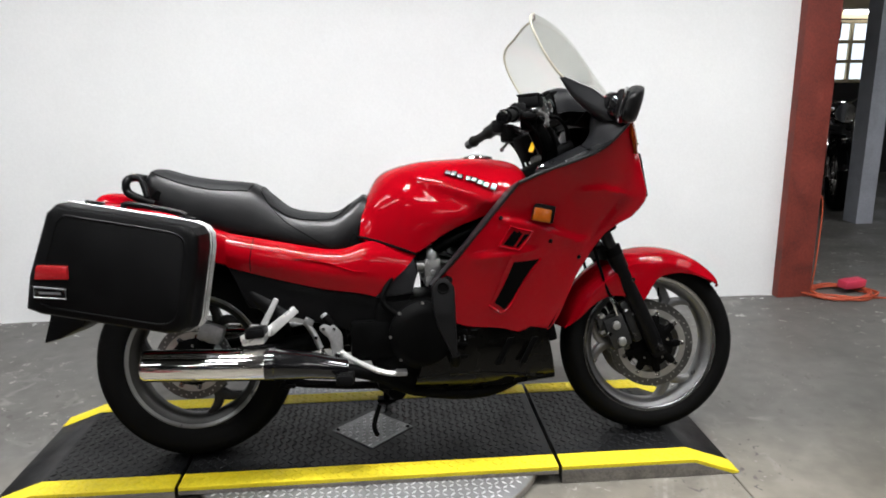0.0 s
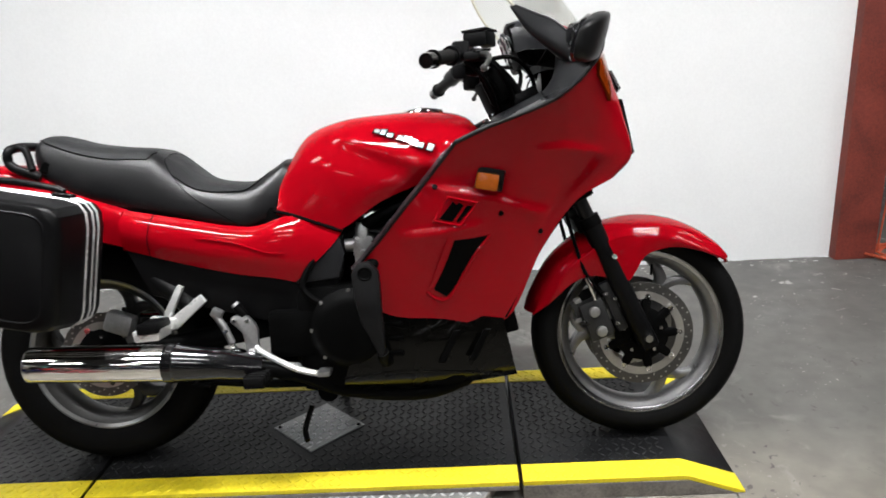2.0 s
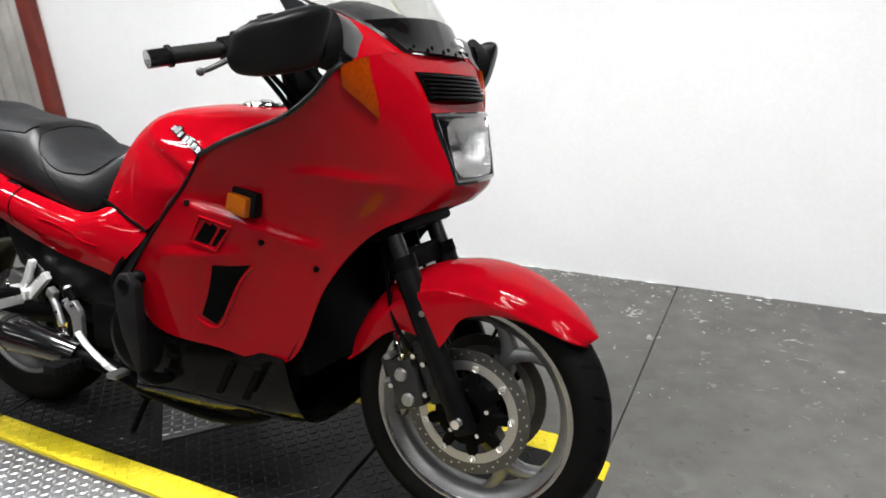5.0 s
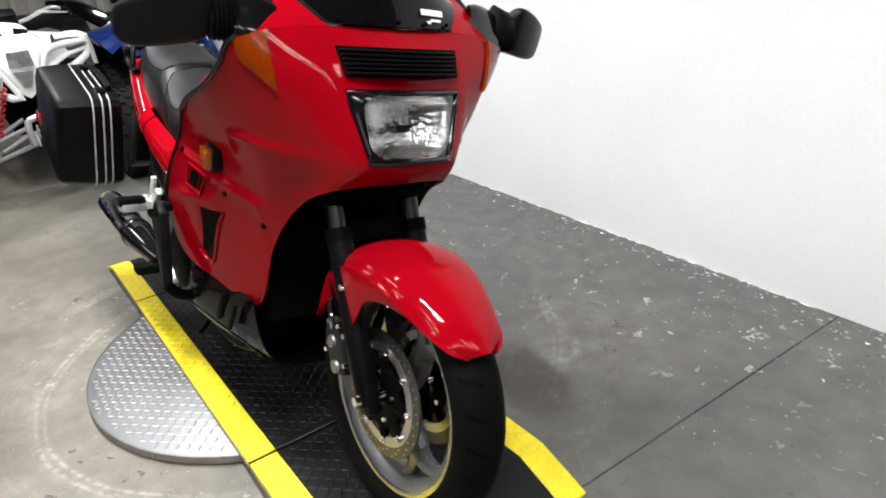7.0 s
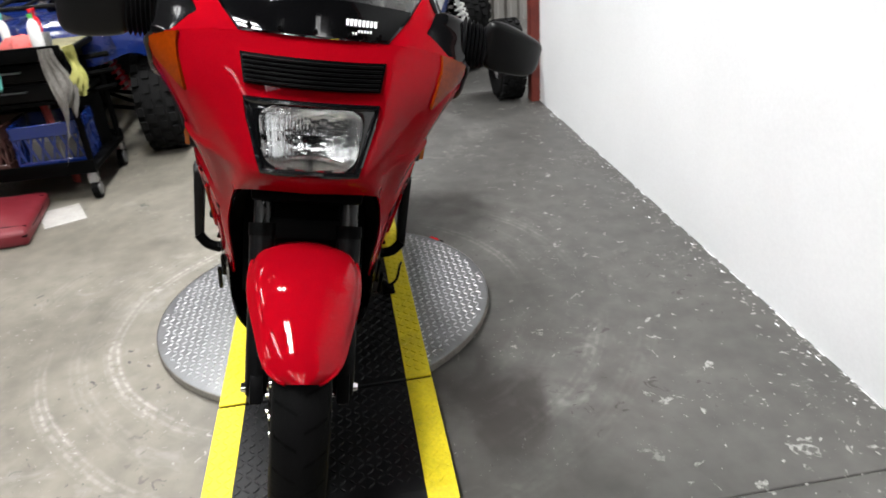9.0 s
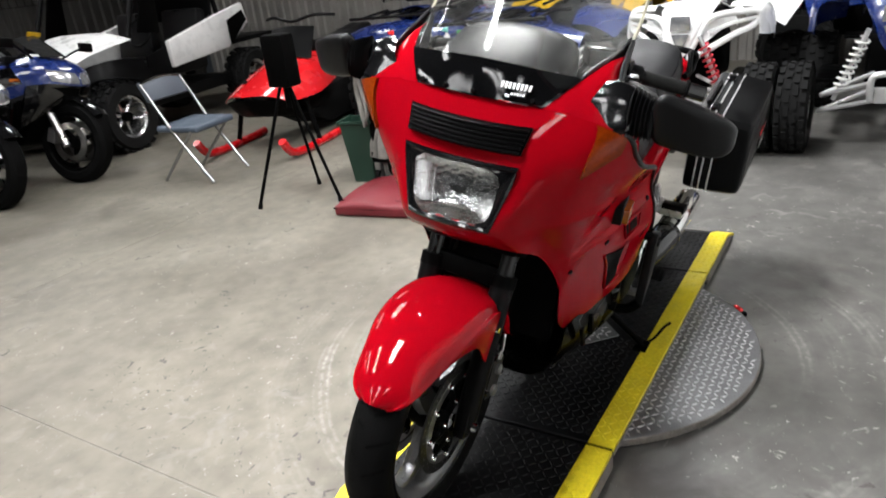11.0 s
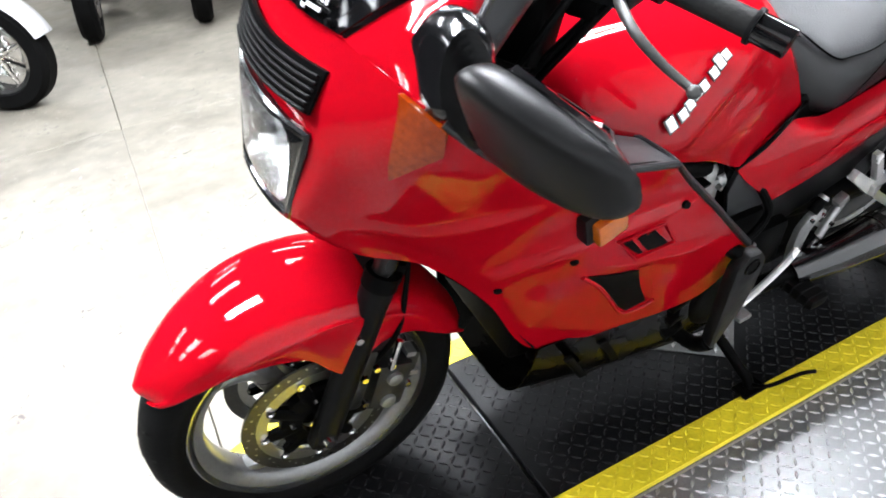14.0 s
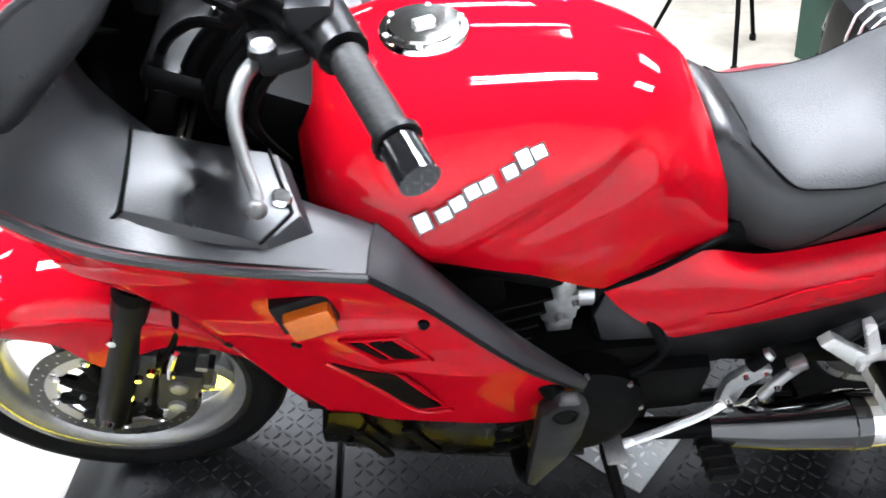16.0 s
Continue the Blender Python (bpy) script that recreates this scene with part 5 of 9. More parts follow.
def pod(bm):
    def ring(y, thick, za, zb):
        zm, c = (za + zb) / 2, (zb - za) / 2
        out = []
        for i in range(12):
            q = 2 * math.pi * i / 12
            co, si = math.cos(q), math.sin(q)
            e = 0.55
            z = zm + c * math.copysign(abs(si) ** e, si)
            out.append((glass_x(y, z) + thick / 2 * (1 + math.copysign(abs(co) ** e, co)), y, z))
        return out
    loft(bm, [ring(0.36, 0.034, 1.072, 1.126), ring(0.37, 0.048, 1.05, 1.146), ring(0.39, 0.053, 1.04, 1.149), ring(0.43, 0.053, 1.032, 1.138), ring(0.47, 0.045, 1.027, 1.122),
              ring(0.497, 0.033, 1.03, 1.11), ring(0.51, 0.022, 1.042, 1.098), ring(0.514, 0.012, 1.055, 1.088)], 3, 2, closed_v=True, cap=True)


MIRP = mat("mirror_plastic", (0.0045, 0.0045, 0.0047), 0.36, var=0.15, bump=0.12, fine=500, spec=0.15)
for o in both("mirror_pod", pod, MIRP, bike, "black plastic mirror housing", 60):
    sg = -1 if o.name.endswith("001") else 1
    rim = [(sg * 0.384, 1.05), (sg * 0.47, 1.036), (sg * 0.492, 1.045), (sg * 0.494, 1.086), (sg * 0.478, 1.108), (sg * 0.388, 1.138), (sg * 0.376, 1.128), (sg * 0.374, 1.062)]
    bm = B()
    tube(bm, [(glass_x(abs(y), z) - 0.001, y, z) for y, z in rim], 0.0075, 8, closed=True)
    part("mirror_rim", bm, GLOSSB, o)
    bm = B()
    slab(bm, rim, -0.004, 0.003, "x")
    for v in bm.verts:
        v.co.x += glass_x(abs(v.co.y), v.co.z) - 0.002
    part("mirror_glass", bm, MIRROR, o)

# --- tank ---
TANK = [
    [(0.572, 0.0, 0.84), (0.57, 0.06, 0.834), (0.563, 0.115, 0.8), (0.557, 0.142, 0.75), (0.552, 0.156, 0.712)],
    [(0.625, 0.0, 0.925), (0.63, 0.085, 0.905), (0.63, 0.148, 0.845), (0.63, 0.168, 0.77), (0.63, 0.168, 0.688)],
    [(0.73, 0.0, 0.962), (0.73, 0.11, 0.945), (0.73, 0.185, 0.875), (0.728, 0.203, 0.78), (0.72, 0.19, 0.662)],
    [(0.86, 0.0, 0.974), (0.86, 0.12, 0.957), (0.86, 0.2, 0.893), (0.855, 0.228, 0.80), (0.845, 0.215, 0.735)],
    [(0.98, 0.0, 0.975), (0.985, 0.12, 0.957), (0.99, 0.205, 0.9), (0.985, 0.24, 0.835), (0.975, 0.225, 0.785)],
    [(1.075, 0.0, 0.955), (1.08, 0.1, 0.94), (1.085, 0.165, 0.9), (1.08, 0.2, 0.855), (1.06, 0.2, 0.815)],
    [(1.125, 0.0, 0.9), (1.125, 0.08, 0.89), (1.12, 0.13, 0.865), (1.115, 0.155, 0.835), (1.1, 0.16, 0.80)],
]


class TankSkin(Skin):
    """The tank's side with the soft fold that rises from the lettering to the rear."""

    def at(self, u, v):
        p = Skin.at(self, u, v)
        if not (0.66 < p.x < 1.0 and p.y > 0.11):
            return p
        f = (0.985 - p.x) / 0.29
        d = p.z - (0.812 + 0.112 * f)
        k = math.exp(-(d / 0.035) ** 2) if d > 0 else math.exp(-(d / 0.014) ** 2)
        ends = min(max(min((1.0 - p.x) / 0.08, (p.x - 0.66) / 0.08), 0.0), 1.0)
        out = 0.008 * k * ends - (0.006 * ends * math.exp(-((d + 0.04) / 0.03) ** 2))
        return p + Vector((0, out * min((p.y - 0.11) / 0.04, 1.0), 0))


TSKIN = TankSkin(TANK)
bm = B()
TSKIN.sheet(bm, 66, 40)
flip_copy(bm)
bmesh.ops.remove_doubles(bm, verts=bm.verts, dist=0.0006)
thicken(bm, 0.003)
tank = part("fuel_tank", bm, RED, bike, "glossy red fuel tank", 50)
bm = B()
block(bm, (0.42, 0.24, 0.2), pose(0.83, 0, 0.8), 0.05)
part("tank_core", bm, ENGB, tank)
bm = B()
lathe(bm, [(0.0, 0.012), (0.044, 0.012), (0.047, 0.009), (0.056, 0.009), (0.059, 0.005), (0.06, -0.006)], (0, 0, 0), "z", 40)
bmesh.ops.transform(bm, matrix=pose(0.958, 0, 0.969, 0, 0, 0), verts=bm.verts)
cap = part("filler_cap", bm, CHROME, tank, "polished round filler cap")
for k in range(6):
    a = radians(60 * k + 20)
    bm = B()
    bolt(bm, (0.958 + 0.052 * math.cos(a), 0.052 * math.sin(a), 0.977), (0, 0, 1), 0.0045, 0.003)
    part("screw", bm, STEEL, cap)
bm = B()
block(bm, (0.028, 0.016, 0.008), pose(0.958, 0, 0.983, 0, 0, 20), 0.003)
part("key_flap", bm, STEEL, cap)
# silver bars on a black ground stand where the tank's lettering is
for sg in (1, -1):
    n = 8
    pts = []
    for j in range(n):
        f = (j + 0.5) / n
        x, z = 0.99 + (0.832 - 0.99) * f, 0.862 + (0.916 - 0.862) * f
        u, v = TSKIN.find(x, z, (0, 2))
        p, nn = TSKIN.at(u, v), TSKIN.normal(u, v)
        if nn.y < 0:
            nn = -nn
        ax = Vector((-0.158, -0.035, 0.054)).normalized()
        up = nn.cross(ax).normalized()
        ax = up.cross(nn).normalized()
        m = Matrix((ax, up, nn)).transposed().to_4x4()
        m.translation = p + nn * 0.008
        bm = B()
        block(bm, (0.0155, 0.0205 if j in (0, 6) else 0.0145, 0.003), m, 0.0025, 2)
        if sg < 0:
            for w in bm.verts:
                w.co.y = -w.co.y
        lb = part("lettering_bar", bm, WHITEP if sg > 0 else ALU, tank, "white lettering plate" if sg > 0 else "silver lettering plate")
        bm = B()
        block(bm, (0.0205, 0.0245 if j in (0, 6) else 0.0185, 0.002), Matrix.Translation(nn * -0.0012) @ m, 0.0)
        if sg < 0:
            for w in bm.verts:
                w.co.y = -w.co.y
        part("shadow_plate", bm, GLOSSB, lb)

# --- seat ---
def seat_ribs():
    st = [(-0.135, 0.915, 0.07, 0.9), (-0.115, 0.953, 0.1, 0.872), (-0.08, 0.96, 0.124, 0.83), (0.0, 0.937, 0.14, 0.785), (0.09, 0.921, 0.148, 0.758),
          (0.185, 0.911, 0.152, 0.732), (0.225, 0.9, 0.154, 0.724), (0.262, 0.87, 0.155, 0.717), (0.325, 0.822, 0.161, 0.704), (0.41, 0.804, 0.166, 0.688), (0.48, 0.806, 0.163, 0.677),
          (0.542, 0.846, 0.138, 0.7), (0.572, 0.862, 0.118, 0.735), (0.604, 0.835, 0.1, 0.765)]
    ribs = []
    for x, zt, w, zb in st:
        h = zt - zb
        ribs.append([(x, 0, zt), (x, w * 0.55, zt - 0.006), (x, w * 0.86, zt - h * 0.2), (x, w, zt - h * 0.5), (x, w * 1.02, zb + h * 0.12), (x, w * 0.94, zb)])
    return ribs


bm = B()
SR = seat_ribs()
loft(bm, [[(p[0], -p[1], p[2]) for p in reversed(r)] + r[1:] for r in SR], 4, 3)
thicken(bm, 0.004)
seat = part("seat", bm, VINYL, bike, "stepped black vinyl dual seat", 55)
SEAT_SKIN = Skin([[Vector(p) for p in r] for r in SR])
SEATTOP = mat("grained_vinyl", (0.0065, 0.0068, 0.0076), 0.55, var=0.15, bump=0.5, fine=300, rvar=0.08, spec=0.3)


def top_panel(bm, outline):
    """A grained panel that lies on the seat: outline gives u and the half width in v."""
    lo, hi = outline[0][0], outline[-1][0]
    rows = []
    for i in range(33):
        u = lo + (hi - lo) * i / 32
        k = max(j for j in range(len(outline) - 1) if outline[j][0] <= u + 1e-6)
        (u0, w0), (u1, w1) = outline[k], outline[k + 1]
        f = (u - u0) / (u1 - u0)
        w = w0 + (w1 - w0) * f * f * (3 - 2 * f)
        half = [SEAT_SKIN.at(u, w * j / 8) + Vector((0, 0, 0.0016)) for j in range(9)]
        rows.append([Vector((p.x, -p.y, p.z)) for p in half[:0:-1]] + half)
    grid(bm, rows)
    rim = [r[-1] for r in rows]
    return [Vector((p.x, -p.y, p.z)) for p in rim[::-1]] + rim


for outline in ([(6.25, 0.15), (6.6, 1.5), (7.2, 2.05), (8.5, 2.2), (9.6, 2.0), (10.7, 1.3)], [(1.2, 1.6), (2.2, 2.0), (4.0, 2.1), (5.3, 1.9), (5.75, 1.2)]):
    bm = B()
    rim = top_panel(bm, outline)
    tp = part("top_panel", bm, SEATTOP, seat, "grained charcoal vinyl panel", 60)
    bm = B()
    tube(bm, rim, 0.0018, 6, closed=True)
    part("seam", bm, ENGB, tp)
both("seam", lambda bm: tube(bm, SEAT_SKIN.edge([(7.2 + 0.35 * k, 2.05 + 0.3 * k) for k in range(9)], 0.0003), 0.0016, 6), ENGB, seat)
bm = B()
slab(bm, [(-0.1, 0.86), (0.2, 0.755), (0.5, 0.7), (0.58, 0.76), (0.5, 0.74), (0.2, 0.785), (-0.08, 0.89)], -0.13, 0.13, "y", 0.004, 1)
part("seat_pan", bm, ENGB, seat)

bm = B()
block(bm, (0.3, 0.3, 0.12), pose(0.6, 0, 0.665, 0, 8, 0), 0.02)
part("frame_cover", bm, ENGB, bike, "black cover under the tank and seat")
# dark joint between tank and side cover
both("joint_line", lambda bm: tube(bm, [(0.545, 0.158, 0.722), (0.6, 0.172, 0.708), (0.67, 0.188, 0.684), (0.733, 0.19, 0.66)], 0.0045, 6, smooth=3), ENGB, bike)

# --- tail, side covers ---
def side_cover(bm):
    loft(bm, [
        [(0.735, 0.186, 0.662), (0.7, 0.196, 0.62), (0.65, 0.2, 0.575), (0.6, 0.193, 0.53)],
        [(0.6, 0.174, 0.707), (0.585, 0.205, 0.67), (0.56, 0.212, 0.605), (0.54, 0.197, 0.545)],
        [(0.48, 0.168, 0.683), (0.47, 0.204, 0.66), (0.45, 0.211, 0.615), (0.43, 0.193, 0.562)],
        [(0.3, 0.166, 0.714), (0.3, 0.201, 0.69), (0.29, 0.207, 0.645), (0.28, 0.19, 0.6)],
        [(0.14, 0.16, 0.746), (0.14, 0.192, 0.722), (0.14, 0.198, 0.684), (0.14, 0.182, 0.64)]], 5, 5)
    thicken(bm, 0.003)


both("side_cover", side_cover, RED, bike, "glossy red side cover", 45)
# ceiling-tube reflection put into the shape as a thin raised line
both("cover_streak", lambda bm: tube(bm, [(0.345, 0.2095, 0.662), (0.4, 0.2115, 0.655), (0.46, 0.2125, 0.641), (0.53, 0.2135, 0.616), (0.575, 0.212, 0.611)], 0.0022, 6, smooth=5), RED, bike)
both("cover_joint", lambda bm: tube(bm, [(0.225, 0.162, 0.732), (0.222, 0.198, 0.706), (0.215, 0.204, 0.664), (0.212, 0.187, 0.622)], 0.0014, 6, smooth=4), ENGB, bike)


def tail(bm):
    loft(bm, [
        [(0.145, 0.0, 0.756), (0.145, 0.156, 0.744), (0.145, 0.19, 0.72), (0.145, 0.181, 0.645)],
        [(0.0, 0.0, 0.81), (0.0, 0.135, 0.798), (0.0, 0.17, 0.772), (0.0, 0.172, 0.69)],
        [(-0.14, 0.0, 0.87), (-0.14, 0.1, 0.865), (-0.14, 0.145, 0.84), (-0.14, 0.15, 0.76)],
        [(-0.25, 0.0, 0.885), (-0.25, 0.09, 0.88), (-0.25, 0.125, 0.85), (-0.24, 0.13, 0.78)],
        [(-0.29, 0.0, 0.855), (-0.29, 0.08, 0.85), (-0.285, 0.11, 0.83), (-0.28, 0.115, 0.785)]], 4, 4)


bm = B()
tail(bm)
flip_copy(bm)
bmesh.ops.remove_doubles(bm, verts=bm.verts, dist=0.0006)
thicken(bm, 0.003)
tl = part("tail_cowl", bm, RED, bike, "glossy red tail section", 45)
bm = B()
block(bm, (0.02, 0.2, 0.05), pose(-0.292, 0, 0.82, 0, 6, 0), 0.006)
part("tail_lamp", bm, REDLENS, tl)
bm = B()
half = [(-0.085, 0.14, 0.845), (-0.115, 0.148, 0.858), (-0.142, 0.152, 0.87), (-0.162, 0.15, 0.888), (-0.16, 0.15, 0.918), (-0.15, 0.11, 0.93), (-0.148, 0.05, 0.932)]
tube(bm, [(x, -y, z) for x, y, z in half] + half[::-1], 0.0125, 10, smooth=4)
part("grab_rail", bm, BLACKP, bike, "black tubular grab rail")
both("rail_foot", lambda bm: tube(bm, [(-0.152, 0.13, 0.925), (-0.12, 0.14, 0.92), (-0.1, 0.15, 0.865)], 0.01, 10, smooth=4), BLACKP, bike)

# --- saddlebags ---
SILVERS = mat("silver_strip", (0.5, 0.5, 0.5), 0.3, metal=0.3, var=0.05, coat=0.4)
BAG = [(-0.352, 0.558), (-0.34, 0.65), (-0.284, 0.828), (-0.258, 0.851), (0.085, 0.784), (0.115, 0.771), (0.129, 0.75), (0.13, 0.71), (0.096, 0.505), (0.086, 0.483), (0.064, 0.47), (0.03, 0.469), (-0.315, 0.541)]


def bag_ring(y, k, n=3):
    cx, cz = -0.095, 0.652
    return [Vector((cx + (x - cx) * k, y, cz + (z - cz) * k)) for x, z in BAG]


def bag_body(bm):
    rows = [bag_ring(y, k) for y, k in ((0.245, 0.93), (0.25, 0.985), (0.262, 1.0), (0.345, 1.0), (0.36, 0.997), (0.425, 0.962), (0.438, 0.948), (0.446, 0.915), (0.45, 0.86))]
    v = grid(bm, rows, False, True)
    bm.faces.new(v[0])
    bm.faces.new(v[-1])


for o in both("saddlebag", bag_body, BLACKP, bike, "hard black plastic saddlebag", 30):
    sg = -1 if o.name.endswith("001") else 1
    for y in (0.285, 0.308, 0.338):
        bm = B()
        tube(bm, [Vector((p.x, p.y * sg, p.z)) for p in bag_ring(y, 1.006)], 0.003, 6, closed=True)
        part("trim_strip", bm, SILVERS, o, "silver trim strip")
    bm = B()
    slab(bm, [(-0.31, 0.64), (-0.222, 0.637), (-0.222, 0.675), (-0.303, 0.68)], min(sg * 0.43, sg * 0.456), max(sg * 0.43, sg * 0.456), "y", 0.004)
    part("reflector", bm, REDLENS, o, "red reflector")
    bm = B()
    slab(bm, [(-0.312, 0.592), (-0.229, 0.585), (-0.229, 0.612), (-0.311, 0.622)], min(sg * 0.425, sg * 0.456), max(sg * 0.425, sg * 0.456), "y", 0.003)
    badge = part("badge", bm, GLOSSB, o, "dark badge plate with a silver outline")
    bm = B()
    tube(bm, [(x, sg * 0.4565, z) for x, z in ((-0.311, 0.593), (-0.2295, 0.586), (-0.2295, 0.6115), (-0.3105, 0.6215))], 0.0022, 6, closed=True)
    part("outline", bm, ALU, badge)
    bm = B()
    block(bm, (0.055, 0.001, 0.006), pose(-0.27, sg * 0.4565, 0.603, 0, 5, 0))
    part("mark", bm, ALU, badge)
    bm = B()
    tube(bm, [(-0.13, sg * 0.27, 0.826), (-0.12, sg * 0.27, 0.842), (0.03, sg * 0.27, 0.812), (0.04, sg * 0.27, 0.795)], 0.009, 8, smooth=3)
    part("carry_handle", bm, BLACKP, o)
    bm = B()
    rows = [Vector((p.x, sg * 0.449, p.z)) for p in bag_ring(0.449, 0.8)]
    tube(bm, rows, 0.003, 6, closed=True)
    part("lid_rib", bm, BLACKP, o)
    for lx in (-0.2, 0.06):
        bm = B()
        block(bm, (0.05, 0.03, 0.014), pose(lx, sg * 0.3, 0.85 - (lx + 0.22) * 0.2, 0, 11, 0), 0.004)
        part("latch", bm, GLOSSB, o)

# --- rear mudguard, frame, engine ---
bm = B()
slab(bm, [(-0.3, 0.74), (-0.36, 0.62), (-0.43, 0.5), (-0.455, 0.41), (-0.4, 0.425), (-0.33, 0.46), (-0.29, 0.56), (-0.2, 0.68)], -0.11, 0.11, "y", 0.012)
part("rear_mudguard", bm, BLACKP, bike)
bm = B()
lathe(bm, [(0.37, -0.085), (0.378, -0.06), (0.38, 0.06), (0.37, 0.085)], (-0.005, 0, 0.324), seg=20, a0=45, a1=150)
thicken(bm, 0.004)
part("inner_guard", bm, ENGB, bike)
both("under_panel", lambda bm: slab(bm, [(0.14, 0.642), (0.4, 0.566), (0.6, 0.532), (0.735, 0.656), (0.72, 0.53), (0.6, 0.4), (0.45, 0.44), (0.2, 0.51)], 0.14, 0.178, "y", 0.008), BLACKP, bike)
both("frame_tube", lambda bm: tube(bm, [(1.2, 0.08, 0.86), (1.05, 0.16, 0.78), (0.85, 0.175, 0.70), (0.7, 0.14, 0.6), (0.6, 0.14, 0.4), (0.62, 0.15, 0.28), (0.8, 0.15, 0.22), (1.05, 0.14, 0.25), (1.12, 0.1, 0.5)], 0.019, 10, smooth=4), ENGB, bike)
bm = B()
block(bm, (0.46, 0.4, 0.3), pose(0.82, 0, 0.37), 0.04)
engine = part("engine", bm, ENGB, bike, "black four-cylinder engine block")
bm = B()
block(bm, (0.2, 0.38, 0.22), pose(0.95, 0, 0.58, 0, 15, 0), 0.02)
part("cylinder_head", bm, ENGB, engine)
for k in range(5):
    bm = B()
    block(bm, (0.23, 0.4, 0.006), pose(0.945 - 0.008 * k, 0, 0.51 + 0.03 * k, 0, 15, 0), 0.002, 1)
    part("cooling_fin", bm, ENGB, engine)


def clutch(bm):
    lathe(bm, [(0.0, 0.262), (0.07, 0.262), (0.09, 0.256), (0.1, 0.24), (0.108, 0.235), (0.108, 0.19)], (0.745, 0, 0.405), seg=40)


cc = both("engine_cover", clutch, ENGB, engine, "round black engine cover", 50)
for k in range(8):
    a = radians(45 * k)
    both("bolt", lambda bm: bolt(bm, (0.745 + 0.103 * math.cos(a), 0.233, 0.405 + 0.103 * math.sin(a)), (0, 1, 0), 0.006, 0.007), STEEL, engine)
for j, cx in enumerate((0.785,)):
    for dy in (0.16, 0.06):
        def carb(bm):
            block(bm, (0.055, 0.05, 0.06), pose(cx, dy, 0.615), 0.01)
            lathe(bm, [(0, 0.0), (0.026, 0.0), (0.026, 0.03), (0.018, 0.045), (0.0, 0.045)], (cx, dy, 0.635), "z", 18)
            tube(bm, [(cx - 0.05, dy, 0.62), (cx + 0.06, dy, 0.625)], 0.02, 14)
            block(bm, (0.04, 0.04, 0.035), pose(cx - 0.005, dy, 0.572), 0.006)
            bolt(bm, (cx, dy + 0.025, 0.6), (0, 1, 0), 0.009, 0.012)
            bolt(bm, (cx - 0.02, dy + 0.025, 0.63), (0, 1, 0), 0.006, 0.01)
        both("carburettor", carb, ALU, bike, "grey cast carburettor body")
both("heat_shield", lambda bm: slab(bm, [(0.72, 0.655), (0.735, 0.6), (0.715, 0.535), (0.6, 0.525), (0.64, 0.6)], 0.178, 0.19, "y", 0.004), GRAYP, bike)
def guard_band(bm):
    """Outer plate of the guard loop: round-eyed at the head, cut aslant at the foot."""
    slab(bm, [(0.838, 0.565), (0.815, 0.592), (0.785, 0.59), (0.768, 0.565), (0.772, 0.5), (0.785, 0.44), (0.83, 0.345), (0.842, 0.36), (0.84, 0.46)], 0.302, 0.33, "y", 0.008)


GUARDM = mat("worn_guard_rubber", (0.0048, 0.0048, 0.005), 0.45, var=0.25, scale=20, bump=0.2, spec=0.14)
for o in both("case_guard", guard_band, GUARDM, bike, "dark grey case guard plate"):
    sg = -1 if o.name.endswith("001") else 1
    for path in ([(0.84, 0.25, 0.585), (0.82, 0.29, 0.582), (0.805, 0.318, 0.57)], [(0.84, 0.25, 0.32), (0.838, 0.29, 0.33), (0.834, 0.318, 0.36)]):
        bm = B()
        tube(bm, [(x, y * sg, z) for x, y, z in path], 0.016, 10, smooth=3)
        part("guard_arm", bm, ENGB, o)
    bm = B()
    lathe(bm, [(0.0, sg * 0.3306), (0.012, sg * 0.3306)], (0.803, 0, 0.563), seg=16)
    lathe(bm, [(0.012, sg * 0.33), (0.016, sg * 0.3325), (0.019, sg * 0.33)], (0.803, 0, 0.563), seg=16)
    part("guard_eye", bm, ENGB, o, "round black eye")
for kk in range(5):
    both("case_fin", lambda bm: block(bm, (0.1, 0.03, 0.012), pose(0.835, 0.238, 0.5 - 0.04 * kk, 0, 4, 8), 0.004), ENGB, engine)
def rear_flange(bm):
    cols = [[(1.046, 0.32, 0.877), (1.042, 0.27, 0.871), (1.037, 0.218, 0.855), (1.062, 0.18, 0.803)]]
    for v, w in ((0.5, 0.085), (1, 0.07), (2, 0.056), (3, 0.044), (4, 0.02)):
        p = SKIN.at(0, v)
        cols.append([p + Vector((0, 0.001, 0.002)), p + Vector((-0.008, -w * 0.4, 0.004)), p + Vector((-0.005, -w, -0.006)), p + Vector((0.025, -w - 0.02, -0.045))])
    loft(bm, [list(c) for c in zip(*cols)], 3, 4)
    thicken(bm, 0.003)


both("rear_flange", rear_flange, GRAYP, fairing, "charcoal panel tail along the fairing's rear edge")
both("side_case", lambda bm: block(bm, (0.14, 0.08, 0.13), pose(0.585, 0.165, 0.39), 0.02), ENGB, bike)
both("hose", lambda bm: tube(bm, [(0.66, 0.19, 0.6), (0.62, 0.21, 0.52), (0.68, 0.215, 0.47), (0.74, 0.2, 0.5)], 0.009, 8, smooth=5), ENGB, bike)
both("rear_subframe", lambda bm: tube(bm, [(0.55, 0.14, 0.66), (0.3, 0.15, 0.68), (0.0, 0.15, 0.74), (-0.2, 0.13, 0.8)], 0.014, 8), ENGB, bike)
both("swing_arm", lambda bm: tube(bm, [(0.5, 0.11, 0.4), (0.25, 0.12, 0.36), (-0.02, 0.125, 0.325)], (0.035, 0.028), 10), ENGB, bike)
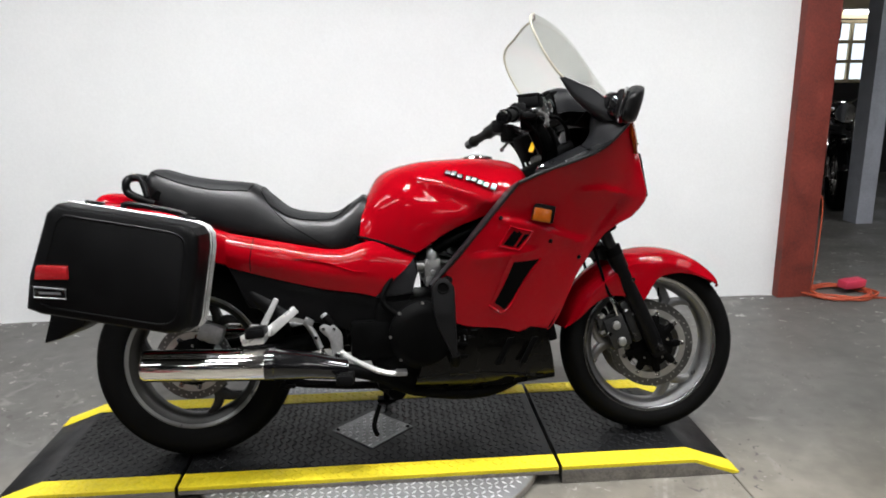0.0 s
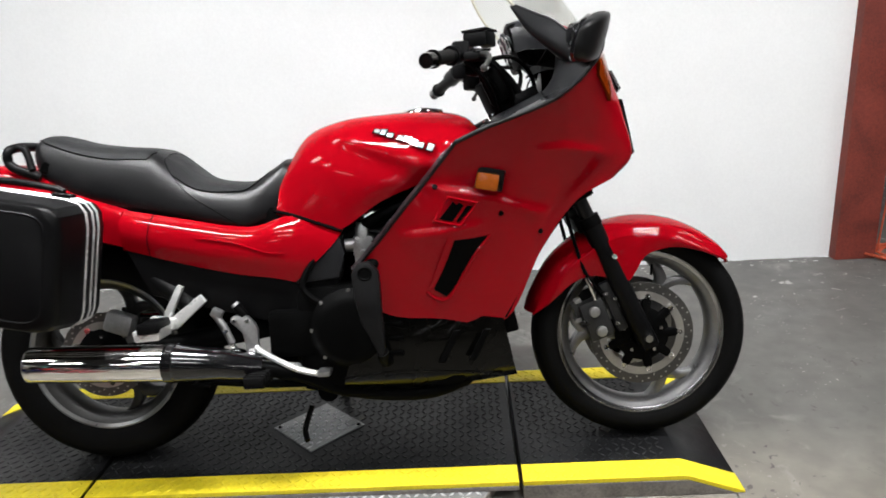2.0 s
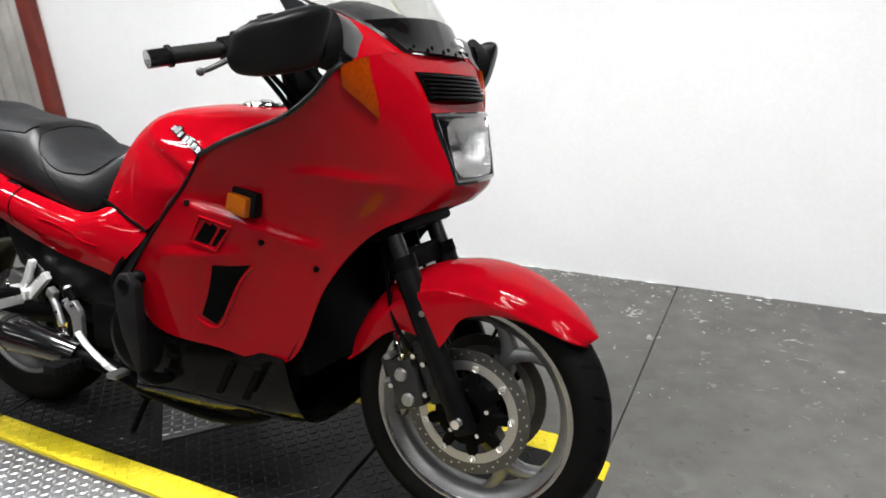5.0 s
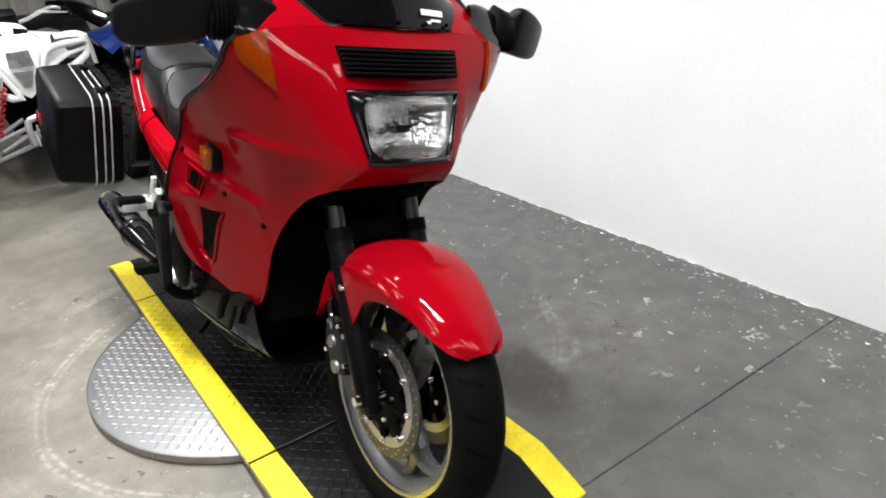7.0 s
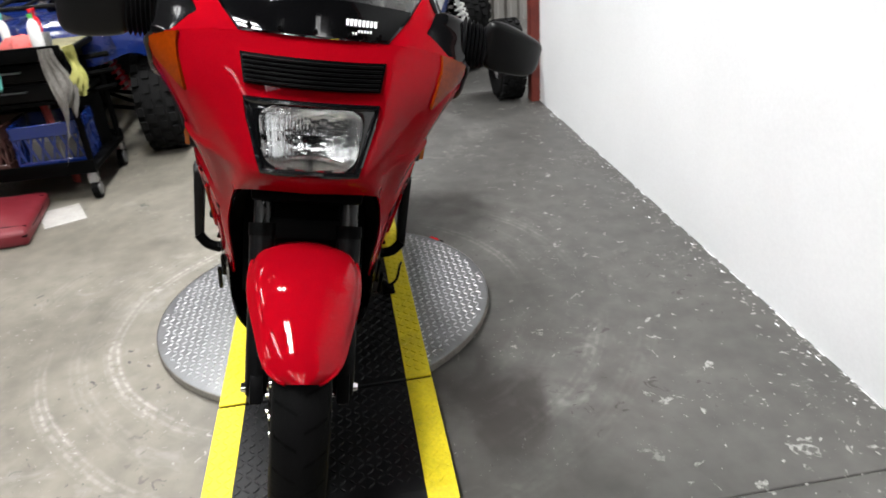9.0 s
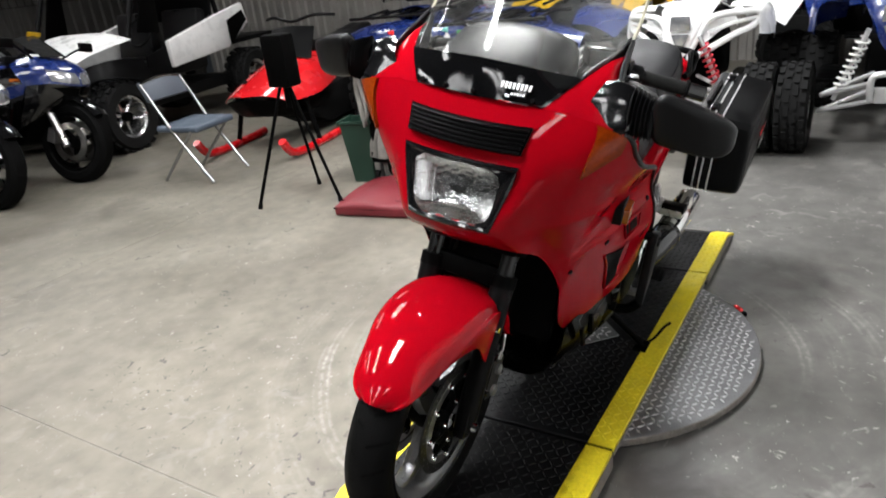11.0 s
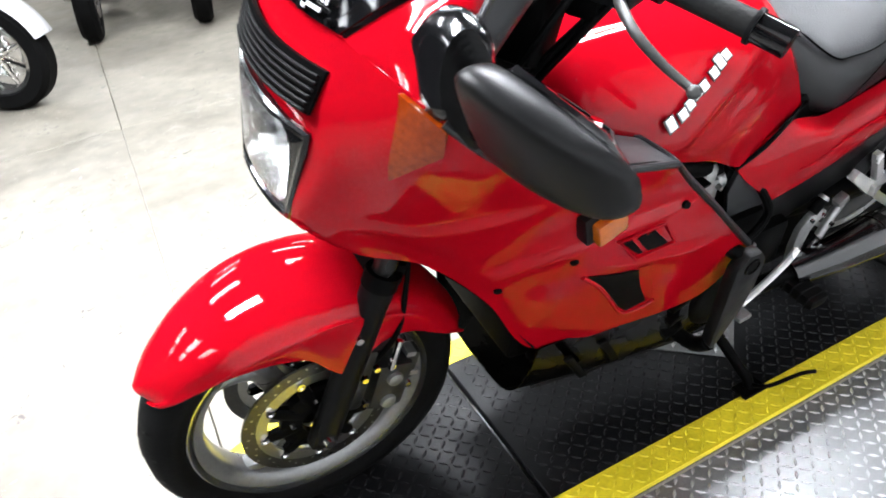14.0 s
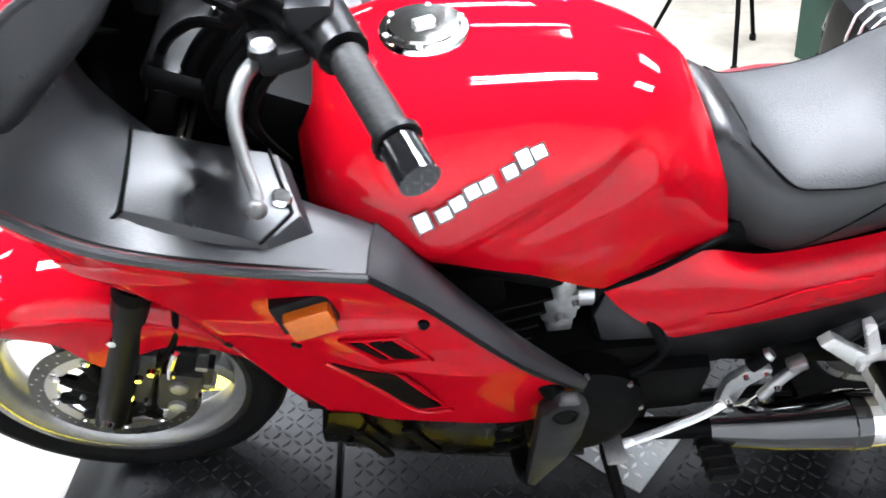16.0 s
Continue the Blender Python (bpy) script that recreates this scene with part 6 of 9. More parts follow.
both("shock_cover", lambda bm: tube(bm, [(0.2, 0.15, 0.56), (0.31, 0.17, 0.47)], 0.028, 12), BLACKP, bike)
bm = B()
cyl(bm, (0.0, 0.07, 0.324), (0.0, 0.125, 0.324), 0.085, 28, 0.06)
part("final_drive", bm, ENGB, bike)
bm = B()
block(bm, (0.08, 0.05, 0.06), pose(0.06, -0.08, 0.42, 0, 20, 0), 0.012)
part("rear_caliper", bm, ALU, bike)

# --- exhaust ---
def muffler(bm):
    lathe(bm, [(0.0, -0.08), (0.02, -0.08), (0.021, -0.098), (0.044, -0.1), (0.0465, -0.098), (0.048, -0.09), (0.0485, 0.0), (0.0485, 0.258), (0.046, 0.264), (0.04, 0.266)], axis="x", seg=32)
    bmesh.ops.transform(bm, matrix=pose(0, 0.262, 0.352, 0, 2, 0), verts=bm.verts)


both("muffler", muffler, CHROME, bike, "polished chrome silencer", 45)
both("muffler_clamp", lambda bm: (lathe(bm, [(0.048, 0.26), (0.052, 0.263), (0.052, 0.288), (0.047, 0.292)], axis="x", seg=28), bmesh.ops.transform(bm, matrix=pose(0, 0.262, 0.352, 0, 2, 0), verts=bm.verts)), GLOSSB, bike)
both("exhaust_pipe", lambda bm: tube(bm, [(0.285, 0.262, 0.342), (0.4, 0.255, 0.332), (0.5, 0.235, 0.31)], (0.05, 0.033), 20), GLOSSB, bike)
both("exhaust_link", lambda bm: tube(bm, [(0.49, 0.236, 0.312), (0.6, 0.21, 0.28), (0.72, 0.17, 0.22), (0.95, 0.15, 0.2), (1.1, 0.12, 0.28), (1.08, 0.12, 0.48)], 0.021, 12, smooth=4), ENGB, bike)
bm = B()
tube(bm, [(0.66, -0.16, 0.215), (0.64, 0.0, 0.2), (0.66, 0.16, 0.215)], 0.03, 12, smooth=4)
part("exhaust_crossover", bm, ENGB, bike)

# --- foot controls, stands ---
POLISHED = mat("polished_alloy", (0.72, 0.72, 0.71), 0.28, metal=0.55, var=0.08)


def pass_bracket(bm):
    for (x0, z0), (x1, z1), w in (((0.291, 0.536), (0.248, 0.455), 0.008), ((0.349, 0.501), (0.262, 0.432), 0.0125)):
        d = Vector((x1 - x0, 0, z1 - z0)).normalized()
        q = Vector((-d.z, 0, d.x)) * w
        a, b = Vector((x0, 0, z0)), Vector((x1, 0, z1))
        slab(bm, [((a + q).x, (a + q).z), ((b + q * 1.3).x, (b + q * 1.3).z), ((b - q * 1.3).x, (b - q * 1.3).z), ((a - q).x, (a - q).z)], 0.19, 0.208, "y", 0.003)
    block(bm, (0.07, 0.03, 0.03), pose(0.24, 0.206, 0.44, 0, 8, 0), 0.006)


both("passenger_bracket", pass_bracket, POLISHED, bike, "polished alloy footrest bracket")
both("passenger_peg", lambda bm: block(bm, (0.06, 0.085, 0.03), pose(0.236, 0.264, 0.444, 0, -5, 0), 0.009), BLACKP, bike)
both("peg_shell", lambda bm: slab(bm, [(0.192, 0.438), (0.268, 0.442), (0.262, 0.412), (0.2, 0.408)], 0.215, 0.3, "y", 0.005), POLISHED, bike)


def rider_plate(bm):
    slab(bm, [(0.421, 0.444), (0.432, 0.451), (0.468, 0.448), (0.487, 0.424), (0.492, 0.41), (0.492, 0.36), (0.485, 0.318), (0.47, 0.318), (0.458, 0.345), (0.452, 0.4), (0.445, 0.41), (0.422, 0.432)], 0.2, 0.216, "y", 0.004)


both("rider_bracket", rider_plate, ALU, bike, "dull alloy rider footrest plate")
for px, pz, pr in ((0.433, 0.438, 0.006), (0.466, 0.436, 0.006), (0.474, 0.352, 0.011)):
    both("plate_bolt", lambda bm: bolt(bm, (px, 0.216, pz), (0, 1, 0), pr, 0.006), CHROME, bike)
both("reservoir", lambda bm: tube(bm, [(0.458, 0.205, 0.448), (0.437, 0.205, 0.476)], 0.0125, 14), ENGB, bike)
both("reservoir_cap", lambda bm: bolt(bm, (0.437, 0.205, 0.476), (-0.6, 0, 0.8), 0.0125, 0.008), ALU, bike)
both("master_cylinder", lambda bm: (tube(bm, [(0.384, 0.218, 0.455), (0.404, 0.22, 0.425), (0.424, 0.222, 0.378)], 0.0095, 12), block(bm, (0.03, 0.022, 0.026), pose(0.388, 0.216, 0.46, 0, 30, 0), 0.006)), ALU, bike)
both("clevis", lambda bm: (tube(bm, [(0.424, 0.222, 0.378), (0.447, 0.222, 0.34), (0.468, 0.222, 0.318)], 0.0055, 8), bolt(bm, (0.41, 0.228, 0.412), (0, 1, 0), 0.007, 0.006), bolt(bm, (0.428, 0.226, 0.37), (0, 1, 0), 0.008, 0.006)), CHROME, bike)
both("rider_peg", lambda bm: block(bm, (0.052, 0.11, 0.03), pose(0.5, 0.27, 0.294, 0, 0, 0), 0.01), RUBBER, bike, "ribbed rubber footrest")
for k in range(5):
    both("peg_rib", lambda bm: block(bm, (0.056, 0.006, 0.034), pose(0.5, 0.23 + 0.02 * k, 0.294), 0.003, 1), RUBBER, bike)
both("foot_pedal", lambda bm: tube(bm, [(0.485, 0.222, 0.365), (0.52, 0.228, 0.34), (0.59, 0.234, 0.305), (0.64, 0.24, 0.292), (0.668, 0.245, 0.293)], 0.0085, 8, smooth=4), POLISHED, bike)
both("pedal_tip", lambda bm: block(bm, (0.035, 0.05, 0.014), pose(0.672, 0.255, 0.297), 0.005), ALU, bike)
# centre stand, folded up
both("centre_stand_leg", lambda bm: tube(bm, [(0.6, 0.12, 0.23), (0.5, 0.13, 0.235), (0.36, 0.14, 0.25), (0.3, 0.15, 0.265)], 0.013, 8), ENGB, bike)
both("centre_stand_foot", lambda bm: block(bm, (0.05, 0.05, 0.012), pose(0.31, 0.15, 0.25), 0.004), ENGB, bike)
bm = B()
tube(bm, [(0.6, -0.11, 0.16), (0.58, -0.13, 0.1), (0.59, -0.16, 0.075)], 0.008, 8, smooth=3)
part("stand_tang", bm, ENGB, bike)
# side stand, down on the deck at the left
INV = BIKE_M.inverted()
foot = INV @ Vector((0.62, 0.235, H + 0.006))
bm = B()
tube(bm, [(0.66, 0.17, 0.24), (0.655, 0.2, 0.18), foot + Vector((0, -0.012, 0.02)), foot], 0.013, 10)
ss = part("side_stand", bm, ENGB, bike, "black steel side stand")
bm = B()
block(bm, (0.07, 0.045, 0.008), Matrix.Translation(foot) @ pose(0, 0, 0, LEAN, 0, 0), 0.002, 1)
part("stand_foot", bm, ENGB, ss)
bm = B()
tube(bm, [foot + Vector((0, 0, 0.012)), INV @ Vector((0.6, 0.27, H + 0.03)), INV @ Vector((0.53, 0.29, H + 0.045)), INV @ Vector((0.49, 0.3, H + 0.04))], 0.005, 8, smooth=3)
part("stand_tab", bm, ENGB, ss)


# ---------- other vehicles ----------
KNOB = mat("knobby_rubber", (0.008, 0.008, 0.008), 0.85, var=0.3, bump=0.5, fine=90, spec=0.12)
FRAMEM = mat("silver_tube", (0.5, 0.5, 0.5), 0.35, metal=0.6, var=0.1)
LAMPU = mat("lamp_unit", (0.45, 0.46, 0.48), 0.12, metal=0.7, var=0.3, scale=40)
SPRINGR = mat("red_spring", (0.35, 0.01, 0.02), 0.4, var=0.1)
SPRINGW = mat("white_spring", (0.6, 0.6, 0.58), 0.4, var=0.1)


def round_tyre(th, name, c, r, w, rim, knobs=0, rim_mat=None, hub=None, spokes=5):
    """A small wheel along y: tyre, rim with spokes, and tread blocks."""
    bm = B()
    lathe(bm, [(rim, -w * 0.8), (rim + 0.01, -w), (r - 0.03, -w * 1.02), (r, -w * 0.6), (r, w * 0.6), (r - 0.03, w * 1.02), (rim + 0.01, w), (rim, w * 0.8)], c, seg=36)
    t = part(name, bm, KNOB if knobs else RUBBER, th)
    if knobs:
        vs, fs = [], []
        for k in range(knobs):
            for j, yy in enumerate((-0.75, -0.25, 0.25, 0.75)):
                a = 2 * math.pi * (k + 0.5 * (j % 2)) / knobs
                ca, sa = math.cos(a), math.sin(a)
                b0 = len(vs)
                for rr in (r - 0.01, r + 0.012):
                    for dy in (-0.1, 0.1):
                        for da in (-0.022, 0.022):
                            vs.append((c[0] + rr * (ca - sa * da / r * 1.2), c[1] + (yy + dy * 1.6) * w, c[2] + rr * (sa + ca * da / r * 1.2)))
                for f in ((4, 5, 7, 6), (0, 1, 5, 4), (2, 3, 7, 6), (0, 2, 6, 4), (1, 3, 7, 5)):
                    fs.append(tuple(b0 + q for q in f))
        me = bpy.data.meshes.new("tread_block")
        me.from_pydata(vs, [], fs)
        me.materials.append(KNOB)
        o = new("tread_block", me)
        o.parent = t
        tagged(o, kind="stuff")
    bm = B()
    lathe(bm, [(rim + 0.002, -w * 0.82), (rim - 0.02, -w * 0.7), (rim - 0.025, 0), (rim - 0.02, w * 0.7), (rim + 0.002, w * 0.82)], c, seg=30)
    part("rim", bm, rim_mat or RIMS, t)
    for k in range(spokes):
        a = 2 * math.pi * k / spokes + 0.3
        bm = B()
        tube(bm, [(c[0] + 0.03 * math.cos(a), c[1], c[2] + 0.03 * math.sin(a)), (c[0] + (rim - 0.015) * math.cos(a), c[1], c[2] + (rim - 0.015) * math.sin(a))], (0.022, 0.014), 8)
        part("spoke", bm, rim_mat or RIMS, t)
    bm = B()
    cyl(bm, (c[0], c[1] - w * 0.55, c[2]), (c[0], c[1] + w * 0.55, c[2]), 0.045, 16)
    part("hub", bm, hub or ENGB, t)
    return t


def panel(th, name, ribs, material, label="", n=4, t=0.006, mirror=True, sharp=45):
    bm = B()
    loft(bm, ribs, n, n)
    if mirror:
        flip_copy(bm)
        bmesh.ops.remove_doubles(bm, verts=bm.verts, dist=0.001)
    thicken(bm, t)
    return part(name, bm, material, th, label, sharp)


def pair(th, name, make, material, label=""):
    for sg in (1, -1):
        bm = B()
        make(bm)
        if sg < 0:
            for v in bm.verts:
                v.co.y = -v.co.y
        part(name, bm, material, th, label)


def rod(th, name, pts, r, material, seg=8, smooth=0):
    bm = B()
    tube(bm, pts, r, seg, smooth=smooth)
    return part(name, bm, material, th)


def quad(m, label, body, nose, spring, race=True, screen=False, open_wing=True, group="parked vehicles", rack=False, R=0.27, sh=0.0):
    """A four-wheeled ATV that looks along +x; its front axle is at x = 0."""
    th = thing("quad_bike", label, "quad bike", m, group)
    tr, wb = (0.48 if race else 0.42), 1.25
    lo = -0.08 if race else 0.0     # lower bars on the race quads
    for x, ww in ((0.0, 0.09 if race else 0.12), (-wb, 0.12)):
        for sg in (1, -1):
            round_tyre(th, "front_tyre" if x == 0 else "rear_tyre", (x, sg * (tr - (0.0 if x == 0 else 0.02)), R), R, ww, 0.13 if race else 0.15, 22, FRAMEM if race else ENGB, spokes=4)
    if race:
        panel(th, "nose", [
            [(0.08, 0.0, 0.6), (0.07, 0.04, 0.63), (0.05, 0.075, 0.69)],
            [(0.08, 0.0, 0.74), (0.055, 0.085, 0.77), (-0.01, 0.13, 0.81)],
            [(-0.02, 0.0, 0.9), (-0.06, 0.11, 0.9), (-0.14, 0.17, 0.885)],
            [(-0.3, 0.0, 0.995), (-0.33, 0.1, 0.97), (-0.4, 0.16, 0.9)],
            [(-0.46, 0.0, 1.0), (-0.48, 0.1, 0.97), (-0.52, 0.17, 0.88)]], nose, "pointed front cowl")
        pair(th, "hood_vent", lambda bm: (loft(bm, [[(-0.12, 0.03, 0.945), (-0.15, 0.1, 0.935)], [(-0.2, 0.04, 0.97), (-0.22, 0.12, 0.95)]], 3, 3), thicken(bm, 0.008)), BLACKP)
        if open_wing:
            pair(th, "wing_frame", lambda bm: tube(bm, [(0.06, 0.05, 0.6), (0.02, 0.15, 0.64), (-0.12, 0.29, 0.715), (-0.22, 0.39, 0.755), (-0.24, 0.41, 0.83), (-0.18, 0.34, 0.845), (-0.1, 0.22, 0.845), (-0.03, 0.14, 0.82), (0.03, 0.09, 0.72)], 0.022, 8, closed=True, smooth=2), nose, "open wing frame")
            pair(th, "wing_bar", lambda bm: tube(bm, [(-0.03, 0.15, 0.74), (-0.14, 0.28, 0.785), (-0.23, 0.4, 0.8)], 0.014, 8), nose)
            pair(th, "wing_plate", lambda bm: (loft(bm, [[(-0.02, 0.1, 0.82), (-0.12, 0.2, 0.84), (-0.2, 0.27, 0.845)], [(-0.0, 0.13, 0.68), (-0.1, 0.22, 0.75), (-0.18, 0.3, 0.79)]], 3, 3), thicken(bm, 0.008)), nose)
        pair(th, "fender", lambda bm: (loft(bm, [[(-0.2, 0.24, 0.88), (-0.33, 0.25, 0.9), (-0.55, 0.26, 0.85), (-0.68, 0.28, 0.72)], [(-0.22, 0.4, 0.86), (-0.36, 0.44, 0.88), (-0.58, 0.45, 0.82), (-0.7, 0.44, 0.68)], [(-0.22, 0.43, 0.7), (-0.33, 0.47, 0.68), (-0.52, 0.48, 0.66), (-0.66, 0.46, 0.6)]], 4, 4), thicken(bm, 0.006)), nose)
        bm = B()
        slab(bm, [(-0.06, 0.865), (0.06, 0.865), (0.066, 0.775), (-0.066, 0.775)], 0.068, 0.095, "x", 0.008)
        part("headlamp", bm, LAMPU, th, "upper headlamp")
        bm = B()
        slab(bm, [(-0.056, 0.755), (0.056, 0.755), (0.02, 0.66), (-0.02, 0.66)], 0.075, 0.1, "x", 0.008)
        part("headlamp", bm, LAMPU, th, "lower headlamp")
        bm = B()
        tube(bm, [(0.28, -0.075, 0.38), (0.3, -0.08, 0.46), (0.3, -0.06, 0.52), (0.3, 0.06, 0.52), (0.3, 0.08, 0.46), (0.28, 0.075, 0.38)], 0.018, 10, smooth=3)
        part("bumper_loop", bm, FRAMEM, th, "silver bumper loop")
        bm = B()
        slab(bm, [(-0.055, 0.36), (0.055, 0.36), (0.06, 0.45), (-0.06, 0.45)], 0.27, 0.285, "x", 0.006)
        part("bumper_plate", bm, FRAMEM, th)
    else:
        panel(th, "front_body", [
            [(0.36, 0.0, 0.6), (0.35, 0.2, 0.62), (0.3, 0.36, 0.66), (0.25, 0.5, 0.6)],
            [(0.34, 0.0, 0.82), (0.32, 0.2, 0.82), (0.26, 0.38, 0.8), (0.2, 0.56, 0.72)],
            [(0.1, 0.0, 0.9), (0.1, 0.2, 0.89), (0.05, 0.4, 0.87), (0.0, 0.57, 0.82)],
            [(-0.3, 0.0, 0.86), (-0.3, 0.18, 0.86), (-0.33, 0.38, 0.8), (-0.36, 0.54, 0.6)]], nose, "wide front fenders")
        pair(th, "headlamp", lambda bm: slab(bm, [(0.14, 0.68), (0.3, 0.7), (0.28, 0.78), (0.15, 0.77)], 0.33, 0.36, "x", 0.01), GLASS)
        for dz in (0.0, 0.09, 0.18):
            rod(th, "guard_bar", [(0.36, -0.25, 0.5 + dz), (0.42, -0.15, 0.5 + dz), (0.42, 0.15, 0.5 + dz), (0.36, 0.25, 0.5 + dz)], 0.014, ENGB)
    if rack:
        for k in range(5):
            rod(th, "rack_bar", [(0.3, -0.32 + 0.16 * k, 0.95), (-0.2, -0.32 + 0.16 * k, 0.97)], 0.011, BLACKP)
        for x in (0.3, -0.2):
            rod(th, "rack_rail", [(x, -0.4, 0.955), (x, 0.4, 0.955)], 0.013, BLACKP)
        for k in range(5):
            rod(th, "rear_rack_bar", [(-1.1, -0.32 + 0.16 * k, 0.92), (-1.6, -0.32 + 0.16 * k, 0.94)], 0.011, BLACKP)
    panel(th, "rear_fender", [
        [(-0.85, 0.0, 0.78), (-0.85, 0.16, 0.78), (-0.85, 0.32, 0.76), (-0.85, 0.5, 0.66)],
        [(-1.15, 0.0, 0.88), (-1.15, 0.16, 0.87), (-1.15, 0.36, 0.84), (-1.15, 0.58, 0.8)],
        [(-1.55, 0.0, 0.86), (-1.55, 0.16, 0.86), (-1.55, 0.34, 0.82), (-1.5, 0.52, 0.74)]], body)
    panel(th, "seat", [
        [(-0.32, 0.0, 0.86), (-0.32, 0.08, 0.85), (-0.32, 0.11, 0.8)],
        [(-0.7, 0.0, 0.84), (-0.7, 0.12, 0.82), (-0.7, 0.15, 0.76)],
        [(-1.3, 0.0, 0.93), (-1.3, 0.13, 0.91), (-1.3, 0.16, 0.84)]], VINYL)
    panel(th, "tank_cover", [
        [(-0.12 + sh, 0.0, 1.0 + lo), (-0.12 + sh, 0.1, 0.98 + lo), (-0.12 + sh, 0.16, 0.9)],
        [(-0.35 + sh, 0.0, 0.98 + lo), (-0.35 + sh, 0.13, 0.95 + lo), (-0.35 + sh, 0.2, 0.82)],
        [(-0.55 + sh, 0.0, 0.86), (-0.55 + sh, 0.12, 0.84), (-0.55 + sh, 0.2, 0.68)]], body)
    rod(th, "handlebar", [(x + sh, y, z + lo) for x, y, z in ((-0.38, -0.38, 1.1), (-0.3, -0.3, 1.12), (-0.24, -0.1, 1.06), (-0.24, 0.1, 1.06), (-0.3, 0.3, 1.12), (-0.38, 0.38, 1.1))], 0.012, FRAMEM if race else BLACKP, 8, 4)
    pair(th, "grip", lambda bm: tube(bm, [(-0.33 + sh, 0.3, 1.115 + lo), (-0.4 + sh, 0.41, 1.095 + lo)], 0.018, 10), RUBBER)
    pair(th, "brake_lever", lambda bm: tube(bm, [(-0.27 + sh, 0.22, 1.11 + lo), (-0.25 + sh, 0.3, 1.1 + lo), (-0.31 + sh, 0.4, 1.08 + lo)], 0.007, 6, smooth=3), FRAMEM)
    bm = B()
    block(bm, (0.12, 0.2, 0.1), pose(-0.2 + sh, 0, 1.09 + lo, 0, 20, 0), 0.03)
    part("bar_pod", bm, nose if race and not open_wing else BLACKP, th)
    bm = B()
    block(bm, (0.7, 0.26, 0.34), pose(-0.6, 0, 0.5), 0.05)
    part("engine", bm, ENGB, th)
    pair(th, "footwell", lambda bm: block(bm, (0.5, 0.22, 0.03), pose(-0.62, 0.3, 0.36), 0.01), ENGB)
    for sg in (1, -1):
        for pts in ([(0.2, 0.06, 0.36), (0.02, 0.35, 0.25)], [(-0.12, 0.06, 0.36), (0.0, 0.35, 0.25)], [(0.2, 0.07, 0.46), (0.02, 0.34, 0.35)], [(-0.1, 0.07, 0.46), (0.0, 0.34, 0.35)]):
            rod(th, "wishbone", [(x, y * sg, z) for x, y, z in pts], 0.013, FRAMEM if race else ENGB)
        a, b = Vector((0.08, sg * 0.12, 0.74)), Vector((0.05, sg * 0.27, 0.33))
        rod(th, "shock_rod", [a, b], 0.014, FRAMEM)
        bm = B()
        d = b - a
        s1 = d.orthogonal().normalized()
        s2 = d.normalized().cross(s1)
        n = 70
        tube(bm, [a + d * (0.12 + 0.68 * k / n) + (s1 * math.cos(k * 0.72) + s2 * math.sin(k * 0.72)) * 0.032 for k in range(n + 1)], 0.0075, 6)
        part("shock_spring", bm, spring, th)
    if screen:
        bm = B()
        loft(bm, [[(-0.12, -0.3, 1.05), (-0.05, 0.0, 1.06), (-0.12, 0.3, 1.05)], [(-0.28, -0.28, 1.3), (-0.22, 0.0, 1.32), (-0.28, 0.28, 1.3)]], 3, 4)
        thicken(bm, 0.005)
        o = part("windshield", bm, CLEAR, th, "small clear windshield")
        o.visible_shadow = False
        rod(th, "screen_rim", [(-0.12, -0.3, 1.05), (-0.28, -0.28, 1.3), (-0.22, 0.0, 1.32), (-0.28, 0.28, 1.3), (-0.12, 0.3, 1.05)], 0.012, BLACKP, 8, 4)
    return th


quad(pose(-2.1, -0.29, 0, 0, 0, 0), "white race quad bike with red front springs on the concrete", WHITEP, WHITEP, SPRINGR, sh=-0.22)
quad(pose(-2.12, 0.873, 0, 0, 0, 0), "blue race quad bike with silver bumper and pale springs", BLUEP, BLUEP, SPRINGW, open_wing=False, sh=-0.45)
quad(pose(-1.8, -1.4, 0, 0, 0, 2), "blue utility quad bike with black racks behind the cart", BLUEP, BLUEP, SPRINGR, race=False, rack=True, R=0.31)
quad(pose(-4.45, -0.95, 0, 0, 0, 88), "yellow and black utility quad bike with a small windshield", YELP, YELP, SPRINGR, race=False, screen=True, rack=True, R=0.3)
quad(pose(-4.72, 0.15, 0, 0, 0, -90), "black utility quad bike with a clear windshield", GLOSSB, BLACKP, SPRINGR, race=False, screen=True, R=0.3)
quad(pose(-2.6, -2.75, 0, 0, 0, 4), "dark blue utility quad bike with racks and windshield", BLUEP, BLUEP, SPRINGR, race=False, screen=True, rack=True, R=0.3)


